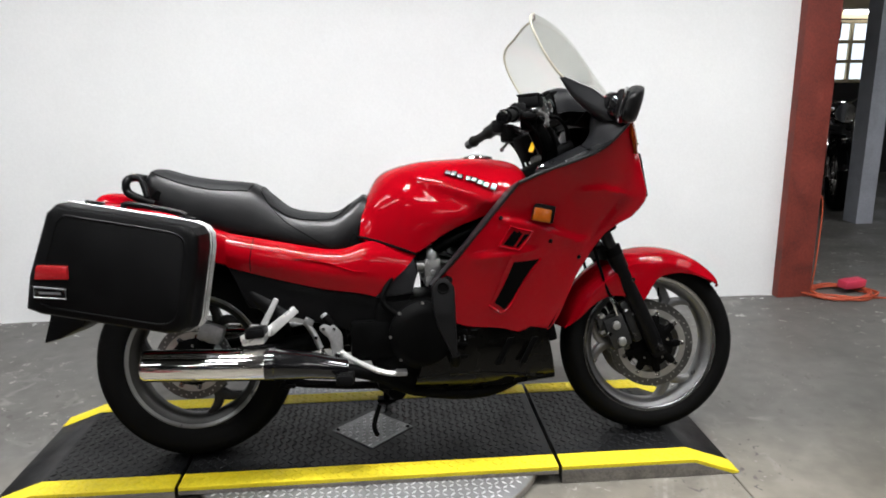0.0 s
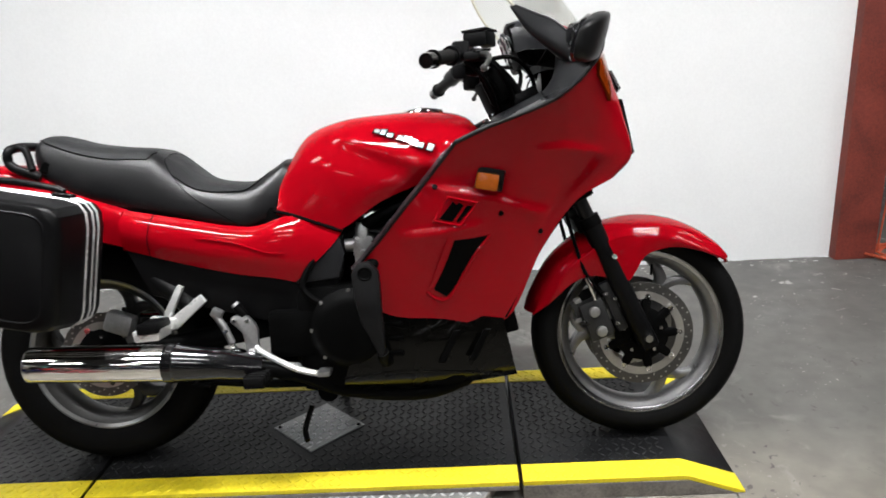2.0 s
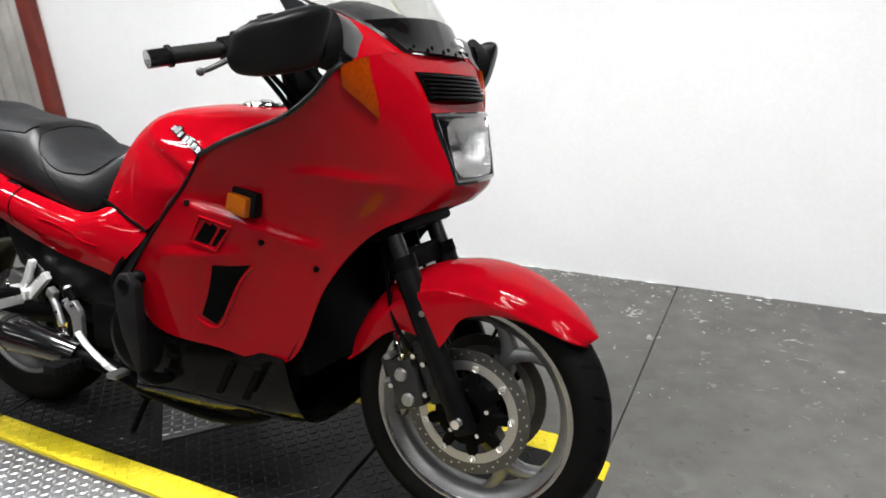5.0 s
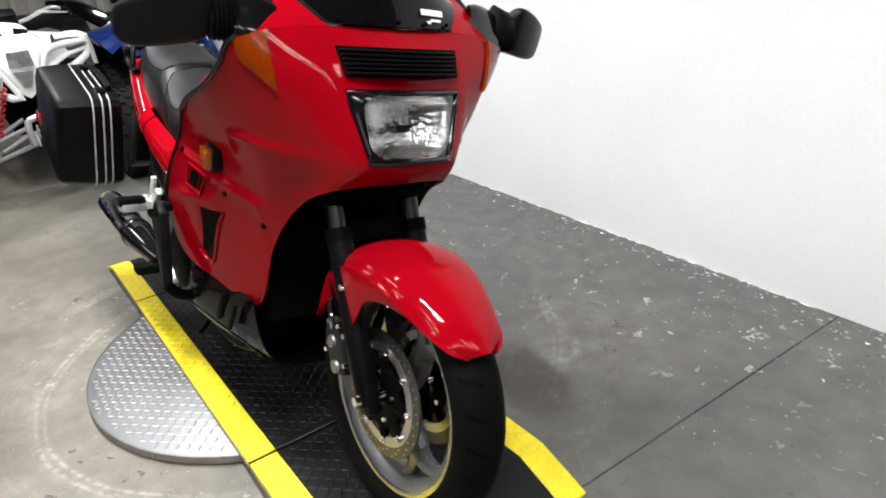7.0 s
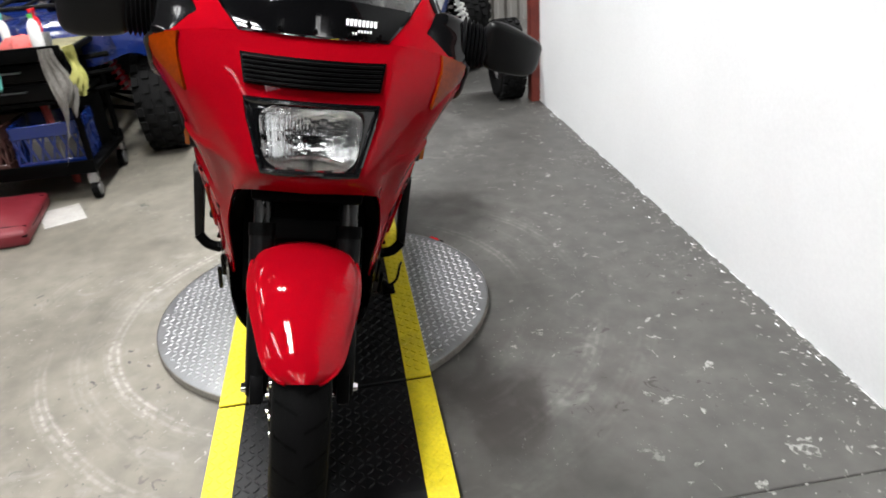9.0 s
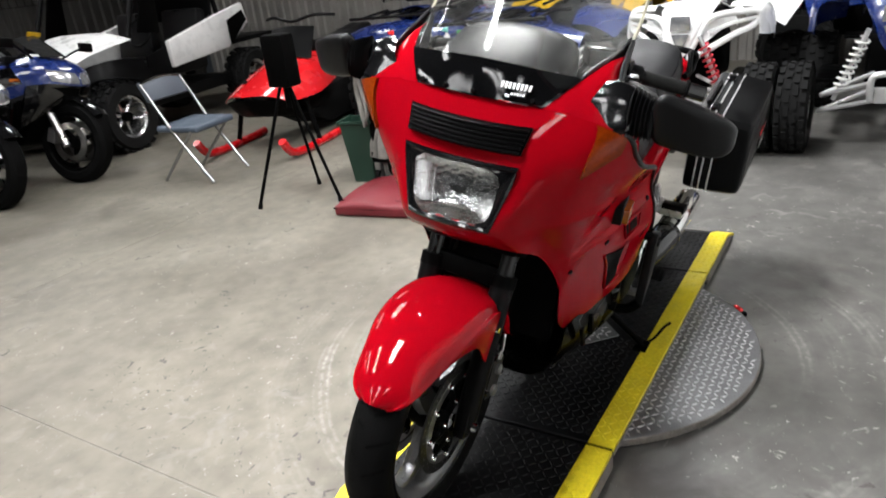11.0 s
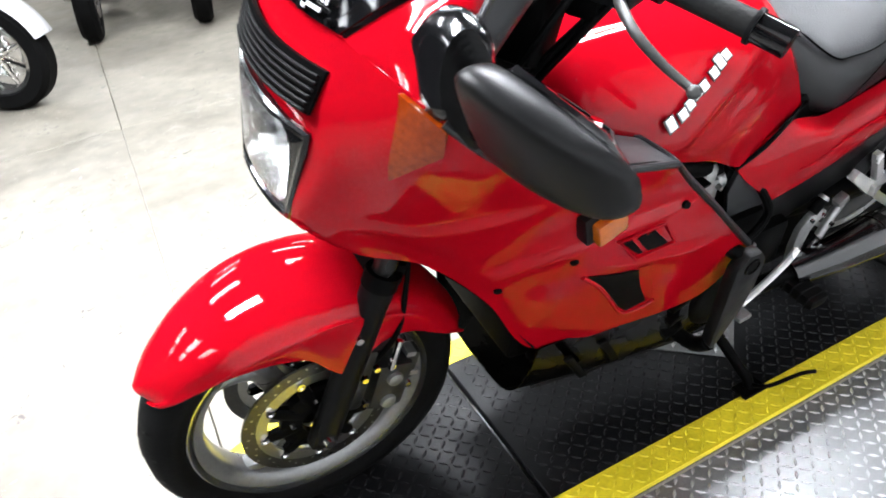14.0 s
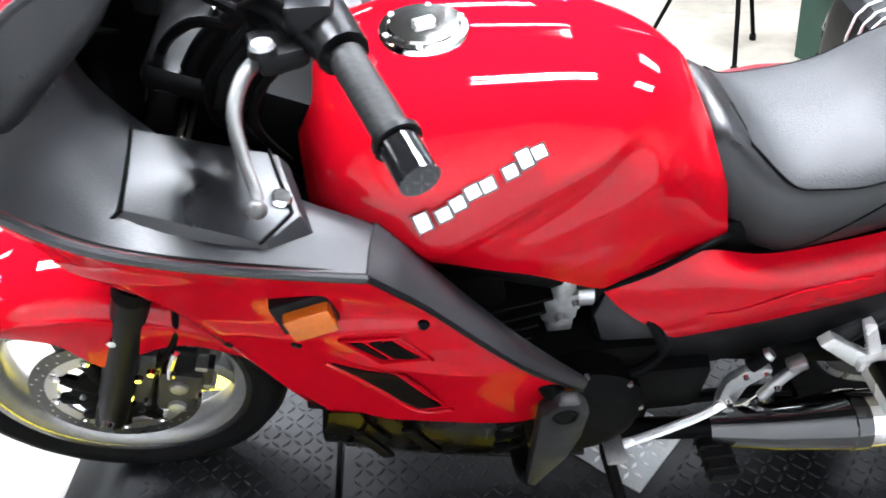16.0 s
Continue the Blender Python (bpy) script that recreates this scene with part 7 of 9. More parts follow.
def sport_bike(m, label, upper, lower, stripe, group="parked vehicles"):
    """A faired sport motorcycle that looks along +x; its front axle stands over x = 0."""
    th = thing("sport_bike", label, "motorcycle", m, group)
    for x, nm in ((0.0, "front_wheel"), (-1.4, "rear_wheel")):
        w = round_tyre(th, nm, (x, 0, 0.3), 0.3, 0.06 if x == 0 else 0.08, 0.215, 0, ENGB, spokes=3)
        for sg in (1, -1):
            bm = B()
            lathe(bm, [(0.1, sg * 0.06), (0.15, sg * 0.06), (0.15, sg * 0.066), (0.1, sg * 0.066)], (x, 0, 0.3), seg=32, closed=True)
            part("brake_disc", bm, STEEL, w)
    pair(th, "fork_leg", lambda bm: tube(bm, [(0.0, 0.1, 0.28), (-0.12, 0.1, 0.55)], 0.028, 12), STEEL)
    pair(th, "fork_tube", lambda bm: tube(bm, [(-0.1, 0.1, 0.52), (-0.28, 0.1, 0.95)], 0.024, 12), GLOSSB)
    bm = B()
    lathe(bm, [(0.325, -0.07), (0.34, -0.04), (0.345, 0.0), (0.34, 0.04), (0.325, 0.07)], (0, 0, 0.3), seg=16, a0=35, a1=140)
    thicken(bm, 0.004)
    part("fender", bm, GLOSSB, th)
    panel(th, "nose_cowl", [
        [(0.12, 0.0, 0.7), (0.1, 0.1, 0.71), (0.02, 0.19, 0.72), (-0.13, 0.25, 0.7)],
        [(0.1, 0.0, 0.8), (0.07, 0.11, 0.81), (-0.02, 0.2, 0.82), (-0.18, 0.27, 0.8)],
        [(0.02, 0.0, 0.88), (-0.02, 0.1, 0.88), (-0.1, 0.19, 0.88), (-0.24, 0.25, 0.86)],
        [(-0.12, 0.0, 0.93), (-0.13, 0.09, 0.93), (-0.2, 0.16, 0.92), (-0.3, 0.2, 0.9)]], upper, "nose cowl")
    panel(th, "front_cowl", [
        [(0.12, 0.0, 0.705), (0.1, 0.1, 0.715), (0.02, 0.2, 0.725), (-0.11, 0.262, 0.72)],
        [(0.04, 0.0, 0.6), (0.03, 0.12, 0.61), (-0.04, 0.21, 0.6), (-0.16, 0.27, 0.58)],
        [(-0.1, 0.0, 0.55), (-0.1, 0.12, 0.53), (-0.14, 0.21, 0.48), (-0.24, 0.26, 0.42)]], GLOSSB, "black lower nose panel")
    pair(th, "headlamp", lambda bm: (loft(bm, [[(0.128, 0.012, 0.715), (0.108, 0.1, 0.725), (0.04, 0.18, 0.745)], [(0.122, 0.012, 0.76), (0.098, 0.1, 0.775), (0.025, 0.192, 0.79)], [(0.105, 0.02, 0.795), (0.08, 0.1, 0.81), (0.01, 0.188, 0.825)]], 3, 4), thicken(bm, 0.008)), LAMPU, "clear twin headlamp")
    pair(th, "air_intake", lambda bm: (loft(bm, [[(0.125, 0.02, 0.69), (0.09, 0.11, 0.695), (0.02, 0.185, 0.7)], [(0.085, 0.02, 0.64), (0.06, 0.1, 0.645), (0.0, 0.18, 0.655)]], 3, 3), thicken(bm, 0.006)), ENGB)
    pair(th, "caliper", lambda bm: block(bm, (0.07, 0.04, 0.11), pose(-0.13, 0.085, 0.36, 0, 20, 0), 0.012), ALU)
    panel(th, "side_fairing", [
        [(-0.1, 0.22, 0.86), (-0.14, 0.25, 0.7), (-0.25, 0.24, 0.5), (-0.4, 0.18, 0.3)],
        [(-0.35, 0.27, 0.84), (-0.38, 0.28, 0.66), (-0.5, 0.25, 0.45), (-0.6, 0.18, 0.25)],
        [(-0.62, 0.22, 0.74), (-0.68, 0.23, 0.6), (-0.75, 0.22, 0.42), (-0.85, 0.17, 0.26)]], lower, "side fairing")
    pair(th, "stripe", lambda bm: (loft(bm, [[(-0.12, 0.256, 0.74), (-0.37, 0.29, 0.7), (-0.66, 0.24, 0.64)], [(-0.16, 0.258, 0.66), (-0.42, 0.284, 0.6), (-0.7, 0.237, 0.55)]], 3, 4), thicken(bm, 0.006)), stripe)
    panel(th, "tank", [
        [(-0.42, 0.0, 0.9), (-0.42, 0.12, 0.88), (-0.42, 0.2, 0.76)],
        [(-0.6, 0.0, 0.95), (-0.6, 0.14, 0.92), (-0.6, 0.2, 0.76)],
        [(-0.85, 0.0, 0.84), (-0.85, 0.1, 0.82), (-0.85, 0.14, 0.74)]], upper)
    panel(th, "seat", [[(-0.85, 0.0, 0.82), (-0.85, 0.12, 0.81), (-0.85, 0.14, 0.76)], [(-1.2, 0.0, 0.86), (-1.2, 0.12, 0.85), (-1.2, 0.14, 0.8)]], VINYL)
    panel(th, "tail", [[(-1.1, 0.0, 0.84), (-1.1, 0.13, 0.83), (-1.1, 0.16, 0.74)], [(-1.4, 0.0, 0.92), (-1.4, 0.1, 0.91), (-1.4, 0.12, 0.84)], [(-1.65, 0.0, 0.95), (-1.65, 0.05, 0.94), (-1.65, 0.06, 0.9)]], upper)
    bm = B()
    loft(bm, [[(-0.06, -0.12, 0.915), (-0.02, 0.0, 0.925), (-0.06, 0.12, 0.915)], [(-0.3, -0.13, 1.06), (-0.25, 0.0, 1.09), (-0.3, 0.13, 1.06)]], 3, 4)
    thicken(bm, 0.004)
    o = part("windscreen", bm, mat("smoked_screen", (0.02, 0.02, 0.02), 0.1, coat=0.8, var=0.05), th, "smoked windscreen")
    pair(th, "mirror", lambda bm: (tube(bm, [(-0.15, 0.14, 0.92), (-0.12, 0.3, 1.0)], 0.01, 8), block(bm, (0.03, 0.13, 0.07), pose(-0.13, 0.36, 1.01), 0.015)), BLACKP)
    pair(th, "handlebar", lambda bm: tube(bm, [(-0.28, 0.1, 0.93), (-0.36, 0.34, 0.9)], 0.016, 8), BLACKP)
    bm = B()
    block(bm, (0.6, 0.3, 0.4), pose(-0.65, 0, 0.48), 0.05)
    part("engine", bm, ENGB, th)
    rod(th, "exhaust", [(-0.8, -0.16, 0.35), (-1.1, -0.2, 0.45), (-1.5, -0.22, 0.62)], 0.05, STEEL, 14, 3)
    bm = B()
    block(bm, (0.05, 0.34, 0.34), pose(-0.2, 0, 0.58, 0, 12, 0), 0.01)
    part("radiator", bm, ENGB, th)
    bm = B()
    slab(bm, [(-0.02, 0.66), (-0.2, 0.86), (-0.6, 0.85), (-0.7, 0.6), (-0.6, 0.24), (-0.3, 0.3)], -0.2, 0.2, "y", 0.03)
    part("inner_body", bm, ENGB, th)
    bm = B()
    block(bm, (0.004, 0.12, 0.035), pose(-0.24, 0, 1.095, 0, 30, 0), 0.001, 1)
    part("tag", bm, YELP, th, "bright yellow paper tag")
    pair(th, "turn_lamp", lambda bm: block(bm, (0.05, 0.05, 0.025), pose(-0.18, 0.29, 0.76), 0.008), AMBER)
    bm = B()
    lathe(bm, [(0.0, 0.02), (0.05, 0.018), (0.056, 0.0), (0.05, -0.03)], (-0.28, 0, 0.99), "z", 18)
    part("gauge", bm, GLOSSB, th)
    return th


SILV = mat("silver_body", (0.5, 0.5, 0.5), 0.3, var=0.05, coat=0.5, metal=0.3)
sport_bike(pose(0.25, -4.72, 0, -11, 0, 98) @ Matrix.Scale(1.08, 4), "white and red sport bike with chrome forks parked in a row", WHITEP, REDP, WHITEP)
sport_bike(pose(-0.42, -4.67, 0, -11, 0, 104) @ Matrix.Scale(1.08, 4), "blue and black sport bike parked in a row", BLUEP, GLOSSB, BLUEP)


def cruiser(m, label, body, group="parked vehicles"):
    """A chromed cruiser that looks along +x; its front axle is over x = 0."""
    th = thing("cruiser", label, "motorcycle", m, group)
    for x, nm in ((0.0, "front_wheel"), (-1.65, "rear_wheel")):
        w = round_tyre(th, nm, (x, 0, 0.32), 0.32, 0.07, 0.21, 0, CHROME, CHROME, 8)
        bm = B()
        lathe(bm, [(0.1, 0.07), (0.15, 0.07), (0.15, 0.076), (0.1, 0.076)], (x, 0, 0.32), seg=28, closed=True)
        part("brake_disc", bm, STEEL, w)
    pair(th, "fork_leg", lambda bm: tube(bm, [(0.0, 0.12, 0.3), (-0.32, 0.12, 1.0)], 0.03, 12), CHROME)
    bm = B()
    lathe(bm, [(0.34, -0.09), (0.36, -0.07), (0.37, 0.0), (0.36, 0.07), (0.34, 0.09)], (0, 0, 0.32), seg=20, a0=15, a1=165)
    thicken(bm, 0.005)
    part("front_fender", bm, body, th)
    bm = B()
    lathe(bm, [(0.38, -0.12), (0.4, -0.08), (0.41, 0.0), (0.4, 0.08), (0.38, 0.12)], (-1.65, 0, 0.32), seg=20, a0=10, a1=170)
    thicken(bm, 0.005)
    part("rear_fender", bm, body, th)
    bm = B()
    lathe(bm, [(0.0, 0.1), (0.09, 0.1), (0.1, 0.08), (0.09, 0.0), (0.05, -0.08), (0.0, -0.1)], (-0.16, 0, 0.92), "x", 24)
    part("headlamp", bm, CHROME, th, "round chrome headlamp")
    panel(th, "tank", [[(-0.4, 0.0, 0.9), (-0.4, 0.1, 0.88), (-0.4, 0.13, 0.78)], [(-0.65, 0.0, 0.95), (-0.65, 0.14, 0.92), (-0.65, 0.19, 0.78)], [(-0.95, 0.0, 0.85), (-0.95, 0.08, 0.83), (-0.95, 0.1, 0.76)]], body)
    panel(th, "seat", [[(-0.9, 0.0, 0.76), (-0.9, 0.14, 0.75), (-0.9, 0.17, 0.7)], [(-1.2, 0.0, 0.7), (-1.2, 0.17, 0.69), (-1.2, 0.2, 0.63)], [(-1.6, 0.0, 0.82), (-1.6, 0.14, 0.8), (-1.6, 0.16, 0.74)]], VINYL)
    rod(th, "handlebar", [(-0.75, -0.42, 1.05), (-0.6, -0.38, 1.12), (-0.36, -0.1, 1.02), (-0.36, 0.1, 1.02), (-0.6, 0.38, 1.12), (-0.75, 0.42, 1.05)], 0.014, CHROME, 8, 4)
    bm = B()
    block(bm, (0.5, 0.28, 0.42), pose(-0.75, 0, 0.48), 0.05)
    part("engine", bm, ENGB, th)
    for sg in (1, -1):
        bm = B()
        cyl(bm, (-0.72, sg * 0.12, 0.5), (-0.72, sg * 0.2, 0.5), 0.11, 24, 0.09)
        part("engine_cover", bm, CHROME, th)
        rod(th, "engine_guard", [(-0.45, sg * 0.1, 0.75), (-0.4, sg * 0.34, 0.65), (-0.42, sg * 0.34, 0.4), (-0.5, sg * 0.12, 0.28)], 0.016, CHROME, 8, 4)
        rod(th, "exhaust", [(-0.6, sg * 0.2, 0.3), (-1.2, sg * 0.22, 0.28), (-1.9, sg * 0.22, 0.3)], 0.045, CHROME, 14)
    for sg in (1, -1):
        bm = B()
        block(bm, (0.34, 0.1, 0.03), pose(-0.5, sg * 0.28, 0.3, 0, -12, 0), 0.01)
        part("footboard", bm, ENGB, th)
    return th


cruiser(pose(0.95, -4.8, 0, -8, 0, 80), "dark cruiser motorcycle with chrome forks and guards", GLOSSB)
cruiser(pose(1.75, -5.0, 0, -8, 0, 84), "black cruiser motorcycle with chrome trim", GLOSSB)
cruiser(pose(2.26, -3.75, 0, 0, 0, 150), "dark grey touring cruiser with a chrome front wheel", SILV)

# grey metal ramp plate leaning by the sport bike
th = thing("ramp_plate", "grey metal ramp plate leaning on the floor", "ramp", pose(0.5, -4.62, 0.165, 0, 32, 40))
bm = B()
block(bm, (0.5, 0.16, 0.012), pose(0, 0, 0), 0.003, 1)
part("plate", bm, STEEL, th)
bm = B()
block(bm, (0.5, 0.012, 0.03), pose(0, 0.075, 0.012), 0.003, 1)
part("flange", bm, STEEL, th)

# blue dirt bike behind the row
def dirt_bike(m, label):
    th = thing("dirt_bike", label, "motorcycle", m, "parked vehicles")
    for x, r in ((0.0, 0.35), (-1.45, 0.33)):
        round_tyre(th, "wheel", (x, 0, r), r, 0.045, 0.28, 26, FRAMEM, spokes=12)
    pair(th, "fork_leg", lambda bm: tube(bm, [(0.0, 0.09, 0.35), (-0.36, 0.09, 1.05)], 0.027, 10), FRAMEM)
    panel(th, "front_fender", [[(0.35, 0.0, 0.82), (0.33, 0.05, 0.81), (0.3, 0.07, 0.79)], [(0.0, 0.0, 0.86), (0.0, 0.08, 0.85), (0.0, 0.1, 0.82)], [(-0.35, 0.0, 0.8), (-0.35, 0.06, 0.79), (-0.35, 0.08, 0.77)]], BLUEP)
    panel(th, "shroud", [[(-0.2, 0.14, 0.98), (-0.25, 0.19, 0.8), (-0.4, 0.17, 0.62)], [(-0.5, 0.12, 1.0), (-0.52, 0.17, 0.84), (-0.6, 0.15, 0.68)], [(-0.8, 0.09, 0.92), (-0.8, 0.12, 0.84), (-0.82, 0.11, 0.74)]], BLUEP)
    panel(th, "seat", [[(-0.4, 0.0, 1.0), (-0.4, 0.05, 0.99), (-0.4, 0.07, 0.94)], [(-0.9, 0.0, 0.95), (-0.9, 0.08, 0.94), (-0.9, 0.1, 0.88)], [(-1.4, 0.0, 0.97), (-1.4, 0.06, 0.96), (-1.4, 0.07, 0.92)]], BLUEP)
    panel(th, "rear_fender", [[(-1.2, 0.0, 0.94), (-1.2, 0.08, 0.93), (-1.2, 0.11, 0.8)], [(-1.5, 0.0, 0.98), (-1.5, 0.08, 0.97), (-1.5, 0.09, 0.92)], [(-1.72, 0.0, 1.0), (-1.72, 0.06, 0.99), (-1.72, 0.07, 0.96)]], BLUEP)
    bm = B()
    slab(bm, [(-0.11, 0.92), (0.11, 0.92), (0.09, 1.12), (-0.09, 1.12)], -0.18, -0.165, "x", 0.008)
    part("number_plate", bm, WHITEP, th)
    rod(th, "handlebar", [(-0.5, -0.4, 1.12), (-0.38, -0.15, 1.16), (-0.38, 0.15, 1.16), (-0.5, 0.4, 1.12)], 0.013, BLACKP, 8, 4)
    bm = B()
    block(bm, (0.45, 0.2, 0.36), pose(-0.68, 0, 0.5), 0.05)
    part("engine", bm, ENGB, th)
    return th


dirt_bike(pose(0.35, -6.3, 0.42, 0, 0, 18), "blue and white dirt bike on a stand behind the sport bikes")
th = thing("bike_lift", "black steel bike lift under the dirt bike", "bike lift", pose(-0.35, -6.53, 0, 0, 0, 18))
bm = B()
block(bm, (1.9, 0.4, 0.06), pose(0, 0, 0.388), 0.008)
part("platform", bm, ENGB, th)
for lx in (-0.7, 0.7):
    for ly in (-0.16, 0.16):
        bm = B()
        block(bm, (0.05, 0.05, 0.36), pose(lx, ly, 0.18), 0.004)
        part("leg", bm, ENGB, th)


# side-by-side utility vehicle
def side_by_side(m):
    th = thing("utility_vehicle", "white side-by-side utility vehicle with a black roll cage", "utility vehicle", m, "parked vehicles")
    for x in (0.0, -1.95):
        for sg in (1, -1):
            round_tyre(th, "tyre", (x, sg * 0.62, 0.32), 0.32, 0.13, 0.19, 22, mat("machined_alloy", (0.55, 0.55, 0.55), 0.25, metal=0.9, var=0.1), ENGB, 6)
    panel(th, "hood", [
        [(0.3, 0.0, 0.84), (0.28, 0.25, 0.84), (0.24, 0.42, 0.82)],
        [(0.15, 0.0, 0.95), (0.15, 0.3, 0.94), (0.1, 0.54, 0.9)],
        [(-0.3, 0.0, 1.06), (-0.3, 0.35, 1.05), (-0.3, 0.66, 0.98)]], WHITEP, "white hood")
    pair(th, "front_fender", lambda bm: (loft(bm, [[(0.4, 0.45, 0.76), (0.1, 0.7, 0.84), (-0.3, 0.72, 0.8)], [(0.42, 0.4, 0.6), (0.15, 0.74, 0.7), (-0.42, 0.74, 0.55)]], 4, 5), thicken(bm, 0.01)), BLACKP)
    pair(th, "headlamp", lambda bm: slab(bm, [(0.2, 0.74), (0.4, 0.75), (0.38, 0.82), (0.22, 0.82)], 0.4, 0.43, "x", 0.01), GLASS)
    bm = B()
    slab(bm, [(0.4, 0.4), (0.44, 0.72), (-0.5, 0.6), (-0.6, 0.35)], -0.5, 0.5, "y", 0.03)
    part("front_body", bm, BLACKP, th)
    bm = B()
    block(bm, (1.2, 1.3, 0.12), pose(-0.95, 0, 0.38), 0.02)
    part("floor_pan", bm, BLACKP, th)
    for sg in (0.33, -0.33):
        bm = B()
        block(bm, (0.5, 0.5, 0.16), pose(-1.1, sg, 0.62), 0.04)
        block(bm, (0.14, 0.5, 0.5), pose(-1.36, sg, 0.9, 0, -12, 0), 0.04)
        part("bench_seat", bm, VINYL, th)
    bm = B()
    slab(bm, [(-0.72, 0.64), (-1.6, 0.7), (-2.0, 0.92), (-1.95, 1.14), (-1.5, 1.06), (-0.72, 0.9)], 0.64, 0.7, "y", 0.02)
    part("bed_side", bm, WHITEP, th, "white cargo bed side")
    bm = B()
    slab(bm, [(-0.72, 0.64), (-1.6, 0.7), (-2.0, 0.92), (-1.95, 1.14), (-1.5, 1.06), (-0.72, 0.9)], -0.7, -0.64, "y", 0.02)
    part("bed_side", bm, WHITEP, th, "white cargo bed side")
    bm = B()
    block(bm, (1.0, 1.28, 0.05), pose(-2.0, 0, 0.74), 0.01)
    part("bed_floor", bm, BLACKP, th)
    for sg in (1, -1):
        rod(th, "cage_bar", [(-0.3, sg * 0.62, 1.0), (-0.72, sg * 0.6, 1.85), (-1.5, sg * 0.6, 1.88), (-1.62, sg * 0.62, 0.9)], 0.028, BLACKP, 10)
    # roof, rear sheet and side sheets are added in black to darken the cab
    bm = B()
    block(bm, (0.95, 1.26, 0.05), pose(-1.12, 0, 1.9, 0, 2, 0), 0.02)
    part("roof", bm, BLACKP, th, "black roof, added to darken the cab")
    bm = B()
    block(bm, (0.03, 1.2, 0.8), pose(-1.58, 0, 1.42, 0, -7, 0), 0.01)
    part("rear_infill", bm, BLACKP, th, "black sheet added to darken the cab's back")
    for sg in (1, -1):
        bm = B()
        slab(bm, [(-0.4, 0.55), (-0.42, 0.8), (-0.7, 0.86), (-0.72, 0.5)], sg * 0.66 - 0.01, sg * 0.66 + 0.01, "y", 0.008)
        part("door_front", bm, BLACKP, th)
        bm = B()
        slab(bm, [(-0.42, 1.02), (-0.74, 1.78), (-0.8, 1.78), (-0.7, 0.98)], sg * 0.63 - 0.006, sg * 0.63 + 0.006, "y", 0.004)
        part("dark_infill", bm, ENGB, th, "black sheet added to darken the cab's side")
        bm = B()
        slab(bm, [(-1.62, 0.72), (-1.62, 0.98), (-1.9, 1.06), (-1.95, 0.95)], sg * 0.715 - 0.004, sg * 0.715 + 0.004, "y", 0.002)
        part("decal_plate", bm, ENGB, th)
    rod(th, "light_bar", [(-0.72, -0.5, 1.93), (-0.72, 0.5, 1.93)], 0.03, ENGB, 10)
    for x, z in ((-0.72, 1.85), (-1.5, 1.88)):
        rod(th, "cross_bar", [(x, -0.6, z), (x, 0.6, z)], 0.026, BLACKP, 10)
    bm = B()
    lathe(bm, [(0.15, -0.012), (0.165, 0.0), (0.15, 0.012), (0.135, 0.0)], (0, 0, 0), "x", 24, closed=True)
    bmesh.ops.transform(bm, matrix=pose(-0.75, 0.33, 1.0, 0, -30, 0), verts=bm.verts)
    part("steering_wheel", bm, BLACKP, th)
    return th


side_by_side(pose(-1.2, -5.8, 0, 0, 0, 8))


# red snowmobile
SNOW_DARK = [[(0.74, 0.0, 0.47), (0.66, 0.24, 0.44), (0.58, 0.31, 0.4)], [(0.6, 0.0, 0.3), (0.5, 0.22, 0.28), (0.4, 0.3, 0.28)], [(0.1, 0.0, 0.25), (0.1, 0.22, 0.25), (0.05, 0.3, 0.28)]]
th = thing("snowmobile", "red snowmobile with black seat and red skis", "snowmobile", pose(-2.05, -3.7, 0, 0, 0, 10), "parked vehicles")
panel(th, "hood", [
    [(0.75, 0.0, 0.5), (0.72, 0.14, 0.5), (0.66, 0.25, 0.47), (0.6, 0.32, 0.42)],
    [(0.4, 0.0, 0.6), (0.38, 0.18, 0.59), (0.34, 0.32, 0.53), (0.3, 0.4, 0.42)],
    [(0.05, 0.0, 0.7), (0.05, 0.16, 0.68), (0.02, 0.3, 0.6), (0.0, 0.36, 0.44)],
    [(-0.25, 0.0, 0.72), (-0.25, 0.13, 0.7), (-0.25, 0.26, 0.62), (-0.25, 0.3, 0.46)]], REDP, "red hood")
panel(th, "belly_pan", SNOW_DARK, ENGB, "black belly pan")
for sg in (1, -1):
    bm = B()
    loft(bm, [[(0.5, sg * 0.13, 0.57), (0.42, sg * 0.2, 0.59)], [(0.47, sg * 0.24, 0.545), (0.38, sg * 0.28, 0.555)]], 3, 3)
    thicken(bm, 0.006)
    part("hood_vent", bm, ENGB, th)
bm = B()
ball(bm, 0.1, pose(0.2, 0, 0.69) @ Matrix.Diagonal((0.6, 1.4, 0.6, 1)), 16, 10)
part("headlamp", bm, GLASS, th)
panel(th, "seat", [[(-0.3, 0.0, 0.8), (-0.3, 0.12, 0.78), (-0.3, 0.16, 0.6)], [(-0.8, 0.0, 0.76), (-0.8, 0.16, 0.74), (-0.8, 0.2, 0.56)], [(-1.4, 0.0, 0.82), (-1.4, 0.14, 0.8), (-1.4, 0.18, 0.56)]], VINYL)
bm = B()
slab(bm, [(-0.2, 0.06), (-1.5, 0.06), (-1.65, 0.25), (-1.5, 0.4), (0.2, 0.4), (0.2, 0.25)], -0.2, 0.2, "y", 0.03)
part("track", bm, KNOB, th)
